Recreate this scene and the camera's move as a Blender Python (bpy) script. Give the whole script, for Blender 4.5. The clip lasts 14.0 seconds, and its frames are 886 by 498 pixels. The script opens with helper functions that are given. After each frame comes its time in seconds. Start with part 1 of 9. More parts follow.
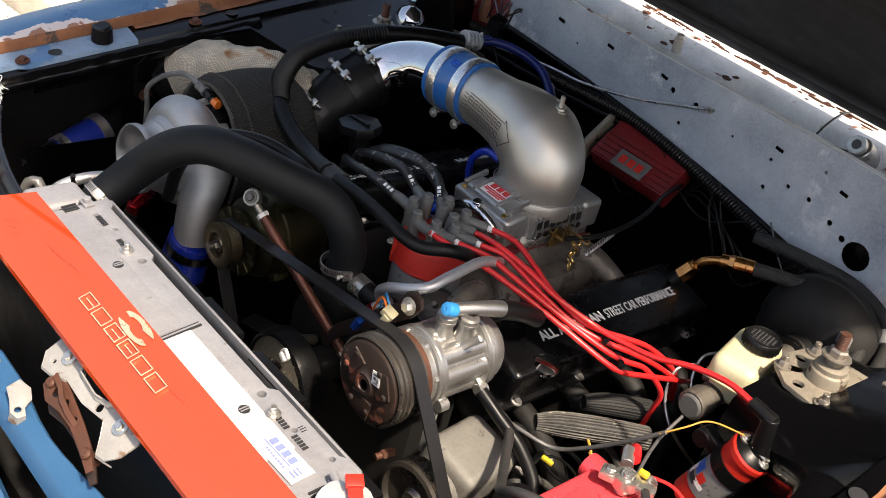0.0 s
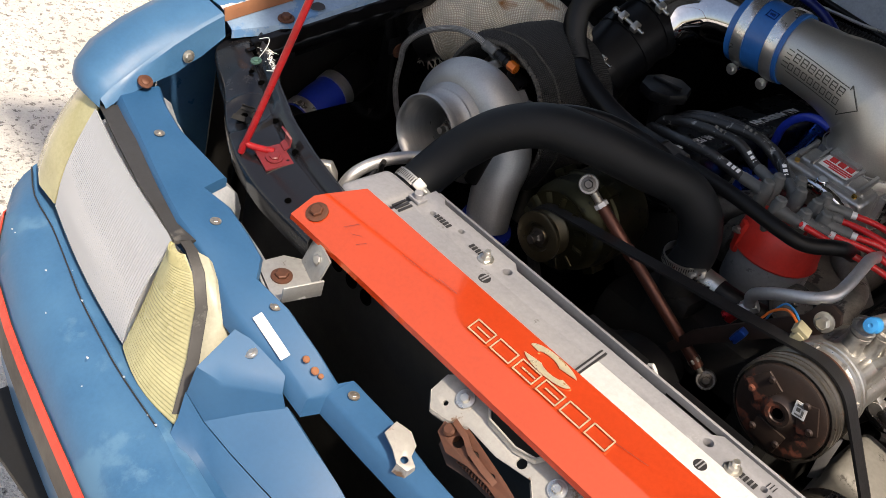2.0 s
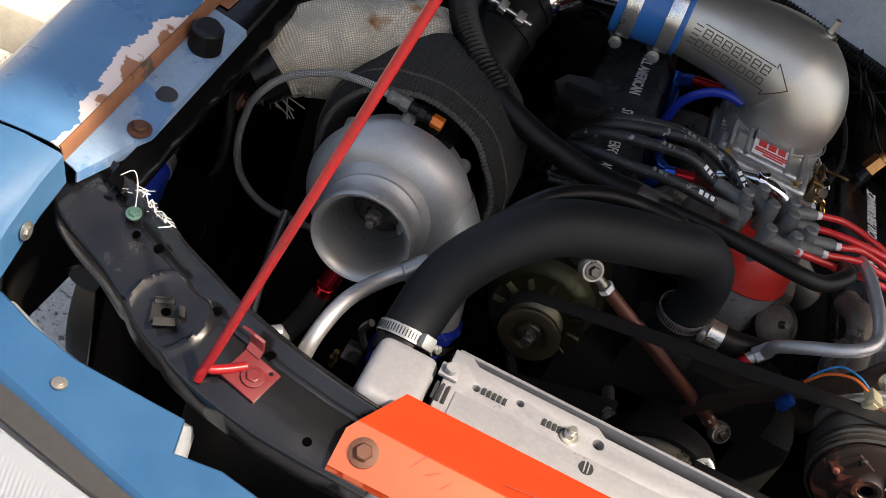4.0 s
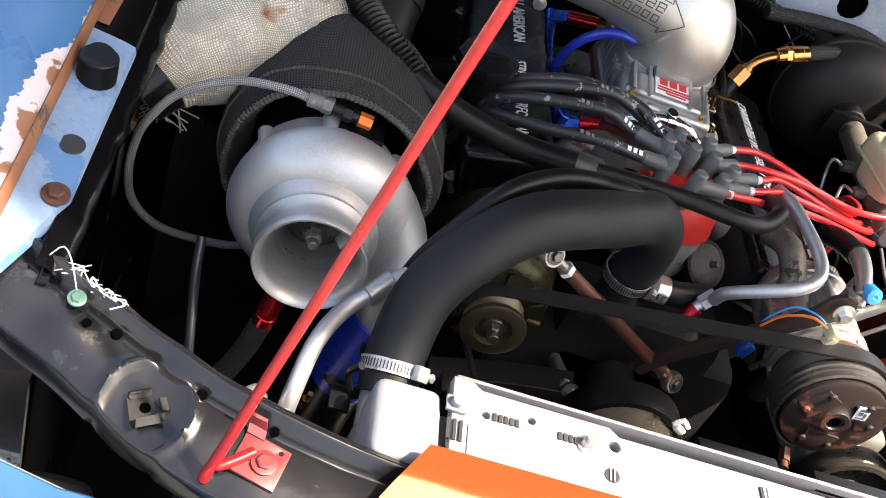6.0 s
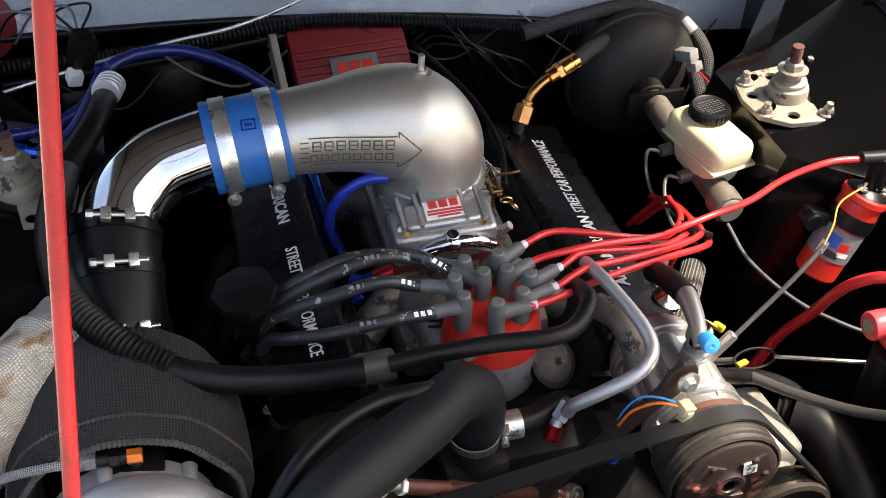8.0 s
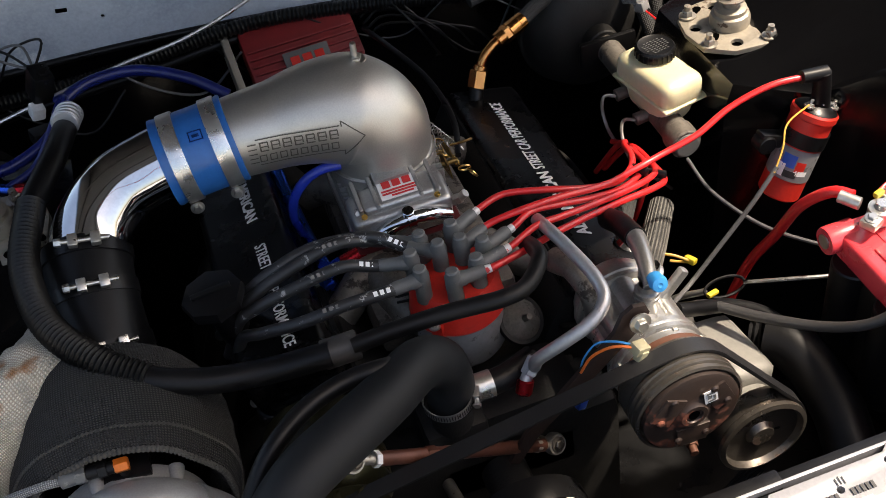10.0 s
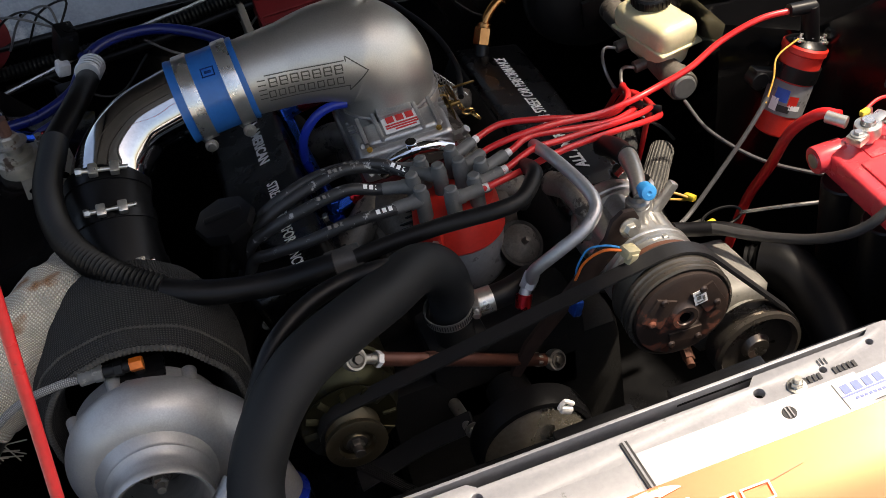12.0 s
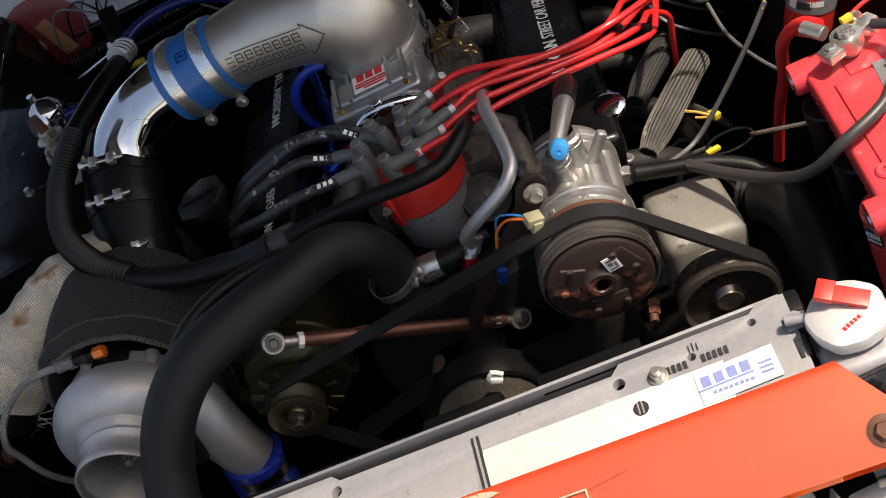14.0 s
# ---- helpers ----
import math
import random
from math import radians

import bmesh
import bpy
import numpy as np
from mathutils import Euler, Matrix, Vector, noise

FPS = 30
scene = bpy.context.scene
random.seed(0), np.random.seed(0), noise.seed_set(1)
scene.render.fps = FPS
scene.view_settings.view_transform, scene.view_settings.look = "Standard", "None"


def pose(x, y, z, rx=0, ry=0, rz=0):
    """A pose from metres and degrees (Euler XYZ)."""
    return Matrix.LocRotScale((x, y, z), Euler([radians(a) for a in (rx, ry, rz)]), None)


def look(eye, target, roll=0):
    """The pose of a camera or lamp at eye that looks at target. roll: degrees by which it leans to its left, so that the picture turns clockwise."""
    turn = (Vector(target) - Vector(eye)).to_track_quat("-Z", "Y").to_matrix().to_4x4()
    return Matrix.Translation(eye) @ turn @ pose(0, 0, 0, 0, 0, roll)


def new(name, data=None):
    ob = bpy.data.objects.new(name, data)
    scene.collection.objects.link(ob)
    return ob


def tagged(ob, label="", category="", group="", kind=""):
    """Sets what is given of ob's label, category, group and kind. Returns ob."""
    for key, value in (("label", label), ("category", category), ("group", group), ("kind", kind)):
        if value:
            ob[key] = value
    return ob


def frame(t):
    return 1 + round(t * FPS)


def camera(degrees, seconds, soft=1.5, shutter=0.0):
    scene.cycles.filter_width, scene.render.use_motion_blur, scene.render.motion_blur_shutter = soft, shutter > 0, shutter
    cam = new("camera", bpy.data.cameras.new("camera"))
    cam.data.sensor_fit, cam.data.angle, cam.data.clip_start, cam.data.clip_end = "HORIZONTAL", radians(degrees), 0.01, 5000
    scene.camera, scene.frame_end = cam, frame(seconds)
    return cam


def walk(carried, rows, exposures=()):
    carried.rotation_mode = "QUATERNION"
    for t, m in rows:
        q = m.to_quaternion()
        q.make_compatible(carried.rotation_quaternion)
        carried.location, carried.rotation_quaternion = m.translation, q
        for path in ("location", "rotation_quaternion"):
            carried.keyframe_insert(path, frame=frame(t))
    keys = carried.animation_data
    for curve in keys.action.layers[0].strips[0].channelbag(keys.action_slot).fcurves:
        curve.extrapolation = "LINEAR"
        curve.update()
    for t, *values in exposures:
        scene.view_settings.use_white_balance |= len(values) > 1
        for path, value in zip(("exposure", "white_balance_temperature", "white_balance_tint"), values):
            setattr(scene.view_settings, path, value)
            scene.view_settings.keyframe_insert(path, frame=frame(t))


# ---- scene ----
cam = camera(44.2, 14.0, soft=0.5)
PATH = [
    (0, (0.97, -0.538, 1.751), (-0.161, 0.753, 0.725), 15.5),
    (0.5, (0.966, -0.543, 1.735), (-0.162, 0.758, 0.718), 16.2),
    (1, (0.85, -0.618, 1.694), (-0.25, 0.697, 0.664), 17.3),
    (1.5, (0.639, -0.738, 1.661), (-0.405, 0.558, 0.552), 17.6),
    (2, (0.424, -0.751, 1.622), (-0.565, 0.535, 0.451), 16.8),
    (2.5, (0.197, -0.669, 1.633), (-0.64, 0.659, 0.394), 16.6),
    (3, (0.01, -0.663, 1.638), (-0.577, 0.785, 0.389), 17.5),
    (3.2, (-0.081, -0.681, 1.636), (-0.524, 0.819, 0.39), 19.0),
    (5.3, (-0.51, -0.513, 1.551), (-0.303, 1.005, 0.266), 30.4),
    (5.5, (-0.53, -0.514, 1.554), (-0.262, 1.001, 0.276), 30.2),
    (6, (-0.568, -0.52, 1.564), (-0.161, 0.988, 0.315), 27.2),
    (6.5, (-0.586, -0.494, 1.566), (-0.085, 1.021, 0.361), 22.4),
    (7, (-0.509, -0.43, 1.629), (-0.067, 1.104, 0.424), 14.8),
    (7.5, (-0.373, -0.353, 1.718), (-0.037, 1.199, 0.503), 6.1),
    (8, (-0.346, -0.31, 1.785), (0.066, 1.139, 0.469), 0.9),
    (8.2, (-0.29, -0.316, 1.793), (0.08, 1.131, 0.463), -2.4),
    (10.3, (-0.235, -0.375, 1.825), (0.057, 1.055, 0.459), -10.4),
    (10.5, (-0.234, -0.381, 1.816), (0.049, 1.06, 0.458), -10.8),
    (11, (-0.236, -0.4, 1.786), (0.031, 1.073, 0.46), -11.6),
    (11.5, (-0.246, -0.43, 1.762), (0.019, 1.065, 0.459), -11.9),
    (12, (-0.248, -0.519, 1.744), (0.012, 0.982, 0.448), -12.4),
    (12.5, (-0.153, -0.644, 1.75), (0.003, 0.874, 0.457), -14.5),
    (13, (0.048, -0.736, 1.715), (-0.016, 0.825, 0.466), -19.0),
    (13.5, (0.184, -0.658, 1.705), (-0.094, 0.844, 0.413), -25.6),
    (14, (0.315, -0.511, 1.675), (-0.185, 0.938, 0.39), -35.9),
]
walk(cam, [(t, look(eye, target, roll)) for t, eye, target, roll in PATH],
     [(0, 1.05, 7700, 12), (1, 1.20, 7700, 12), (2, 0.68, 7700, 12), (3, 0.56, 7700, 12), (5.4, 1.95, 7700, 12), (6.5, 2.20, 7700, 12), (7.5, 2.05, 7700, 12), (8.2, 1.80, 7700, 12), (10.5, 1.12, 7700, 12), (12, 0.98, 7700, 12), (13, 0.80, 7700, 12), (14, 0.72, 7700, 12)])

# ---- light ----
SUN_TO = Vector((0.58, -0.16, 1.0)).normalized()
world = bpy.data.worlds.new("sky")
scene.world = world
world.use_nodes = True
wn = world.node_tree.nodes
sky = wn.new("ShaderNodeTexSky")
sky.sky_type = "NISHITA"
sky.sun_disc = False
sky.dust_density = 3.0
sky.sun_elevation = math.asin(SUN_TO.z)
sky.sun_rotation = math.atan2(SUN_TO.x, SUN_TO.y)
wn["Background"].inputs["Strength"].default_value = 0.15
world.node_tree.links.new(sky.outputs[0], wn["Background"].inputs["Color"])
sun = new("sun", bpy.data.lights.new("sun", "SUN"))
sun.data.energy = 4.2
sun.data.angle = radians(2.5)
sun.data.color = (1.0, 0.95, 0.88)
sun.matrix_world = look((3, 1, 4), Vector((3, 1, 4)) - SUN_TO)


# ---- materials ----
def nodes_of(name):
    m = bpy.data.materials.new(name)
    m.use_nodes = True
    return m, m.node_tree.nodes, m.node_tree.links, m.node_tree.nodes["Principled BSDF"]


def mixed(n, l, fac, a, b, blend="MIX"):
    x = n.new("ShaderNodeMix")
    x.data_type, x.blend_type = "RGBA", blend
    for sock, v in ((x.inputs[0], fac), (x.inputs[6], a), (x.inputs[7], b)):
        if hasattr(v, "is_output"):
            l.new(v, sock)
        elif isinstance(v, (tuple, list)):
            sock.default_value = (*v[:3], 1)
        else:
            sock.default_value = v
    return x.outputs[2]


def noise_of(n, l, scale, detail=4.0, rough=0.6, coord="Object", stretch=None):
    tc = n.new("ShaderNodeTexCoord")
    tex = n.new("ShaderNodeTexNoise")
    tex.inputs["Scale"].default_value, tex.inputs["Detail"].default_value, tex.inputs["Roughness"].default_value = scale, detail, rough
    if stretch:
        mp = n.new("ShaderNodeMapping")
        mp.inputs["Scale"].default_value = stretch
        l.new(tc.outputs[coord], mp.inputs[0])
        l.new(mp.outputs[0], tex.inputs["Vector"])
    else:
        l.new(tc.outputs[coord], tex.inputs["Vector"])
    return tex.outputs["Fac"]


def ramp(n, l, src, lo, hi, a=0.0, b=1.0):
    r = n.new("ShaderNodeMapRange")
    r.inputs[1].default_value, r.inputs[2].default_value, r.inputs[3].default_value, r.inputs[4].default_value = lo, hi, a, b
    l.new(src, r.inputs[0])
    return r.outputs[0]


def mat(name, col, rough=0.5, metal=0.0, col2=None, scale=14.0, fine=180.0, bump=0.15, depth=0.0008, spots=None, spot_at=0.6, spot_scale=9.0,
        spot_rough=0.85, spot_metal=0.0, coat=0.0, rvar=0.12, stretch=None, spec=0.5, spot2=None, spot2_at=0.7, spot2_scale=30.0):
    """A surface with a slow change of tone, a fine grain, stains with a shape of their own, and fine relief."""
    m, n, l, p = nodes_of(name)
    col2 = col2 or tuple(c * 0.72 for c in col)
    big = noise_of(n, l, scale, 5.0, 0.62, stretch=stretch)
    small = noise_of(n, l, fine, 3.0, 0.6, stretch=stretch)
    c = mixed(n, l, ramp(n, l, big, 0.35, 0.68), col, col2)
    c = mixed(n, l, ramp(n, l, small, 0.3, 0.75, 0.0, 0.22), c, tuple(min(1, v * 1.6 + 0.001) for v in col))
    r = ramp(n, l, big, 0.3, 0.7, max(0.02, rough - rvar), min(1, rough + rvar))
    if spots:
        s = noise_of(n, l, spot_scale, 7.0, 0.68)
        f = ramp(n, l, s, spot_at, spot_at + 0.05)
        c = mixed(n, l, f, c, spots)
        rr = n.new("ShaderNodeMix")
        l.new(f, rr.inputs[0]); l.new(r, rr.inputs[2]); rr.inputs[3].default_value = spot_rough
        r = rr.outputs[0]
        if metal != spot_metal:
            mm = n.new("ShaderNodeMix")
            l.new(f, mm.inputs[0]); mm.inputs[2].default_value = metal; mm.inputs[3].default_value = spot_metal
            l.new(mm.outputs[0], p.inputs["Metallic"])
    if spot2:
        s = noise_of(n, l, spot2_scale, 7.0, 0.7)
        c = mixed(n, l, ramp(n, l, s, spot2_at, spot2_at + 0.04), c, spot2)
    l.new(c, p.inputs["Base Color"])
    l.new(r, p.inputs["Roughness"])
    if not (spots and metal != spot_metal):
        p.inputs["Metallic"].default_value = metal
    p.inputs["Coat Weight"].default_value = coat
    p.inputs["Specular IOR Level"].default_value = spec
    b = n.new("ShaderNodeBump")
    b.inputs["Strength"].default_value, b.inputs["Distance"].default_value = bump, depth
    l.new(small, b.inputs["Height"])
    l.new(b.outputs[0], p.inputs["Normal"])
    return m


def weave(name, col, col2, pitch=0.003, rough=0.95, stain=None, bump=0.7, stain_at=0.56):
    """Woven cloth or braid: crossing threads along the sweep's own length and girth."""
    m, n, l, p = nodes_of(name)
    tc = n.new("ShaderNodeTexCoord")
    waves = []
    for axis in ("X", "Y"):
        w = n.new("ShaderNodeTexWave")
        w.bands_direction = axis
        w.inputs["Scale"].default_value = 0.314 / pitch
        w.inputs["Distortion"].default_value = 0.6
        w.inputs["Detail"].default_value = 1.0
        w.inputs["Detail Scale"].default_value = 3.0
        l.new(tc.outputs["UV"], w.inputs["Vector"])
        waves.append(w.outputs["Fac"])
    mul = n.new("ShaderNodeMath"); mul.operation = "MULTIPLY"
    l.new(waves[0], mul.inputs[0]); l.new(waves[1], mul.inputs[1])
    c = mixed(n, l, ramp(n, l, mul.outputs[0], 0.05, 0.6), col2, col)
    big = noise_of(n, l, 22.0, 6.0, 0.65)
    c = mixed(n, l, ramp(n, l, big, 0.42, 0.62, 0, 0.7), c, tuple(v * 0.38 for v in col))
    if stain:
        s = noise_of(n, l, 13.0, 3.0, 0.5)
        c = mixed(n, l, ramp(n, l, s, stain_at + 0.1, stain_at + 0.16), c, stain)
    l.new(c, p.inputs["Base Color"])
    p.inputs["Roughness"].default_value = rough
    b = n.new("ShaderNodeBump")
    b.inputs["Strength"].default_value, b.inputs["Distance"].default_value = bump, 0.0015
    l.new(mul.outputs[0], b.inputs["Height"]); l.new(b.outputs[0], p.inputs["Normal"])
    return m


RUST = (0.19, 0.065, 0.025)
M = {
    "black_paint": mat("black_paint", (0.0022, 0.0022, 0.0026), 0.17, spots=(0.006, 0.006, 0.0065), spot_at=0.66, spot_scale=16, rvar=0.08, spec=0.35, fine=90, bump=0.3),
    "black_satin": mat("black_satin", (0.0045, 0.0045, 0.005), 0.34, spots=(0.012, 0.0115, 0.011), spot_at=0.69, spot_scale=26, spec=0.28),
    "grey_panel": mat("grey_panel", (0.008, 0.008, 0.0095), 0.22, spots=(0.020, 0.020, 0.022), spot_at=0.60, spot_scale=11, spot_rough=0.36, spot2=(0.09, 0.09, 0.095), spot2_at=0.76, spot2_scale=60, fine=40, bump=0.35, rvar=0.06),
    "black_wrinkle": mat("black_wrinkle", (0.0022, 0.0022, 0.0026), 0.28, fine=420, bump=0.2, spec=0.35),
    "blue_paint": mat("blue_paint", (0.029, 0.098, 0.200), 0.50, col2=(0.042, 0.125, 0.235), spots=(0.065, 0.16, 0.27), spot_at=0.57, spot_scale=6, spec=0.35, spot2=(0.018, 0.040, 0.075), spot2_at=0.70, spot2_scale=11),
    "blue_flange": mat("blue_flange", (0.17, 0.26, 0.38), 0.6, spots=RUST, spot_at=0.62, spot_scale=26, spot2=(0.07, 0.17, 0.33), spot2_at=0.54, spot2_scale=11),
    "rusty_flange": mat("rusty_flange", (0.17, 0.062, 0.028), 0.85, col2=(0.27, 0.12, 0.06), spots=(0.06, 0.045, 0.04), spot_at=0.57, spot_scale=20, spot2=(0.30, 0.36, 0.42), spot2_at=0.68, spot2_scale=16),
    "primer_grey": mat("primer_grey", (0.40, 0.44, 0.49), 0.5, col2=(0.17, 0.20, 0.25), scale=4.5, spots=(0.56, 0.58, 0.60), spot_at=0.60, spot_scale=5, spot_rough=0.6, spot2=(0.05, 0.055, 0.065), spot2_at=0.70, spot2_scale=13),
    "white_cowl": mat("white_cowl", (0.66, 0.655, 0.64), 0.5, spots=RUST, spot_at=0.60, spot_scale=13, spot2=(0.34, 0.31, 0.26), spot2_at=0.62, spot2_scale=30),
    "plate_logo": mat("plate_logo", (0.62, 0.55, 0.38), 0.35, 0.6, spots=(0.35, 0.16, 0.05), spot_at=0.6, spot_scale=60, spot_metal=0.6),
    "aluminium": mat("aluminium", (0.27, 0.27, 0.285), 0.5, 0.3, col2=(0.21, 0.21, 0.225), bump=0.12, spots=(0.14, 0.137, 0.135), spot_at=0.66, spot_scale=30, spot_metal=0.2, spot2=(0.33, 0.33, 0.345), spot2_at=0.66, spot2_scale=12),
    "bright_panel": mat("bright_panel", (0.52, 0.52, 0.52), 0.5, 0.2, bump=0.08, col2=(0.45, 0.45, 0.45), spots=(0.33, 0.325, 0.32), spot_at=0.72, spot_scale=22),
    "cast_alu": mat("cast_alu", (0.41, 0.405, 0.395), 0.42, 0.82, col2=(0.29, 0.285, 0.275), fine=350, bump=0.3, spots=(0.10, 0.09, 0.08), spot_at=0.66, spot_scale=55, spot_metal=0.4),
    "hat_alu": mat("hat_alu", (0.47, 0.45, 0.41), 0.42, 0.85, col2=(0.42, 0.40, 0.37), scale=8, fine=500, bump=0.22, rvar=0.05),
    "dirty_alu": mat("dirty_alu", (0.44, 0.43, 0.41), 0.36, 0.85, col2=(0.30, 0.29, 0.275), spots=(0.12, 0.11, 0.10), spot_at=0.64, spot_scale=45, spot_metal=0.3, fine=300, bump=0.3),
    "cast_iron": mat("cast_iron", (0.007, 0.0065, 0.006), 0.65, 0.2, fine=260, bump=0.6, spots=(0.022, 0.016, 0.012), spot_at=0.68, spot_scale=30),
    "intake_cast": mat("intake_cast", (0.21, 0.19, 0.165), 0.55, 0.7, col2=(0.075, 0.065, 0.055), fine=300, bump=0.5, spots=(0.035, 0.028, 0.024), spot_at=0.56, spot_scale=24, spot_metal=0.1),
    "band_steel": mat("band_steel", (0.66, 0.66, 0.65), 0.30, 0.9, col2=(0.56, 0.56, 0.55), bump=0.05, rvar=0.08),
    "chrome": mat("chrome", (0.50, 0.51, 0.53), 0.07, 1.0, col2=(0.62, 0.63, 0.65), bump=0.02, rvar=0.03),
    "steel": mat("steel", (0.50, 0.49, 0.47), 0.35, 0.9, col2=(0.36, 0.35, 0.33), spots=(0.14, 0.09, 0.06), spot_at=0.68, spot_scale=60, spot_metal=0.3),
    "zinc": mat("zinc", (0.62, 0.60, 0.55), 0.32, 0.9, spots=(0.30, 0.24, 0.16), spot_at=0.66, spot_scale=50, spot_metal=0.6),
    "gold_zinc": mat("gold_zinc", (0.62, 0.38, 0.10), 0.33, 0.95, spots=(0.35, 0.20, 0.07), spot_at=0.62, spot_scale=60, spot_metal=0.8),
    "tower_plate": mat("tower_plate", (0.30, 0.265, 0.21), 0.45, 0.35, col2=(0.20, 0.175, 0.14), spots=(0.07, 0.045, 0.03), spot_at=0.58, spot_scale=25, spot_metal=0.3, spot2=(0.26, 0.23, 0.18), spot2_at=0.66),
    "an_bronze": mat("an_bronze", (0.60, 0.27, 0.09), 0.22, 1.0, col2=(0.42, 0.18, 0.06), scale=40, rvar=0.06),
    "rusty_steel": mat("rusty_steel", (0.105, 0.038, 0.020), 0.6, 0.35, col2=(0.055, 0.025, 0.017), spots=(0.30, 0.22, 0.16), spot_at=0.72, spot_scale=50),
    "clutch_rust": mat("clutch_rust", (0.040, 0.026, 0.021), 0.42, 0.35, col2=(0.026, 0.019, 0.017), spots=(0.15, 0.042, 0.022), spot_at=0.53, spot_scale=15, spot2=(0.14, 0.10, 0.08), spot2_at=0.72, spot2_scale=90),
    "pulley_steel": mat("pulley_steel", (0.13, 0.115, 0.10), 0.34, 0.8, spots=(0.06, 0.036, 0.026), spot_at=0.58, spot_scale=40, spot_metal=0.4),
    "rubber": mat("rubber", (0.0030, 0.0030, 0.0034), 0.42, col2=(0.006, 0.006, 0.0066), spec=0.2, fine=260, bump=0.12, spots=(0.018, 0.018, 0.0175), spot_at=0.74, spot_scale=22, spot_rough=0.75),
    "hose_rubber": mat("hose_rubber", (0.0060, 0.0070, 0.0082), 0.56, col2=(0.0085, 0.0095, 0.011), spec=0.20, scale=20, fine=300, bump=0.1, rvar=0.08, spots=(0.04, 0.041, 0.041), spot_at=0.73, spot_scale=30, spot2=(0.018, 0.018, 0.019), spot2_at=0.64, spot2_scale=70),
    "belt": mat("belt", (0.010, 0.010, 0.011), 0.45, fine=300, bump=0.2, spec=0.35),
    "black_plastic": mat("black_plastic", (0.004, 0.004, 0.0045), 0.38, fine=350, bump=0.2, spots=(0.014, 0.0135, 0.0125), spot_at=0.7, spot_scale=40, spec=0.25),
    "red_wire": mat("red_wire", (0.60, 0.020, 0.022), 0.32, col2=(0.50, 0.016, 0.018), coat=0.25, bump=0.05, rvar=0.06),
    "red_plastic": mat("red_plastic", (0.52, 0.022, 0.014), 0.42, col2=(0.42, 0.018, 0.012), bump=0.08, spots=(0.30, 0.02, 0.015), spot_at=0.68),
    "red_paint": mat("red_paint", (0.26, 0.008, 0.011), 0.30, spec=0.3, spots=(0.30, 0.20, 0.16), spot_at=0.78, spot_scale=35, spot2=(0.15, 0.010, 0.011), spot2_at=0.60),
    "dark_red": mat("dark_red", (0.13, 0.014, 0.017), 0.42, spots=(0.05, 0.016, 0.016), spot_at=0.62),
    "box_red": mat("box_red", (0.17, 0.010, 0.011), 0.5, bump=0.2, fine=320),
    "red_anodised": mat("red_anodised", (0.55, 0.02, 0.03), 0.25, 0.9),
    "blue_anodised": mat("blue_anodised", (0.02, 0.12, 0.62), 0.25, 0.85),
    "blue_silicone": mat("blue_silicone", (0.010, 0.105, 0.34), 0.38, col2=(0.008, 0.085, 0.29), bump=0.06, coat=0.1),
    "deep_blue": mat("deep_blue", (0.008, 0.028, 0.30), 0.33, bump=0.05),
    "blue_cap": mat("blue_cap", (0.02, 0.26, 0.60), 0.4, bump=0.1),
    "boot_grey": mat("boot_grey", (0.10, 0.102, 0.099), 0.5, col2=(0.075, 0.077, 0.075), bump=0.1, spots=(0.19, 0.185, 0.175), spot_at=0.62, spot_scale=50),
    "battery_red": mat("battery_red", (0.66, 0.050, 0.062), 0.24, col2=(0.58, 0.042, 0.052), bump=0.06, spots=(0.64, 0.26, 0.24), spot_at=0.70, spot_scale=14, spec=0.7),
    "label_white": mat("label_white", (0.72, 0.70, 0.68), 0.45, bump=0.05, spots=(0.5, 0.46, 0.43), spot_at=0.66, spot_scale=40),
    "label_grey": mat("label_grey", (0.19, 0.19, 0.195), 0.45, bump=0.05, spots=(0.10, 0.10, 0.10), spot_at=0.58, spot_scale=60),
    "label_red": mat("label_red", (0.58, 0.03, 0.03), 0.4, bump=0.05),
    "label_blue": mat("label_blue", (0.02, 0.09, 0.42), 0.4, bump=0.05),
    "ink_black": mat("ink_black", (0.02, 0.02, 0.022), 0.5, bump=0.05),
    # unreflecting black that stands in for the shade inside holes and slots
    "hole_shade": mat("hole_shade", (0.001, 0.001, 0.001), 1.0, bump=0.0, spec=0.0),
    "ink_white": mat("ink_white", (0.86, 0.86, 0.84), 0.5, bump=0.05, spots=(0.5, 0.5, 0.5), spot_at=0.70, spot_scale=80),
    "ink_grey": mat("ink_grey", (0.11, 0.11, 0.105), 0.5, bump=0.05),
    "ink_yellow": mat("ink_yellow", (0.50, 0.38, 0.03), 0.5, bump=0.05),
    "orange_fit": mat("orange_fit", (0.72, 0.16, 0.02), 0.3, 0.3),
    "orange_wire": mat("orange_wire", (0.75, 0.15, 0.02), 0.45),
    "yellow_wire": mat("yellow_wire", (0.50, 0.28, 0.05), 0.45),
    "grey_wire": mat("grey_wire", (0.085, 0.085, 0.088), 0.45),
    "turbo_alu": mat("turbo_alu", (0.43, 0.43, 0.425), 0.52, 0.75, col2=(0.35, 0.35, 0.345), fine=420, bump=0.3, scale=12, spots=(0.27, 0.265, 0.255), spot_at=0.70, spot_scale=34, spot_metal=0.6, spot_rough=0.6),
    "turbo_machined": mat("turbo_machined", (0.42, 0.42, 0.41), 0.38, 0.9, col2=(0.36, 0.36, 0.35), bump=0.1, stretch=(1, 8, 1)),
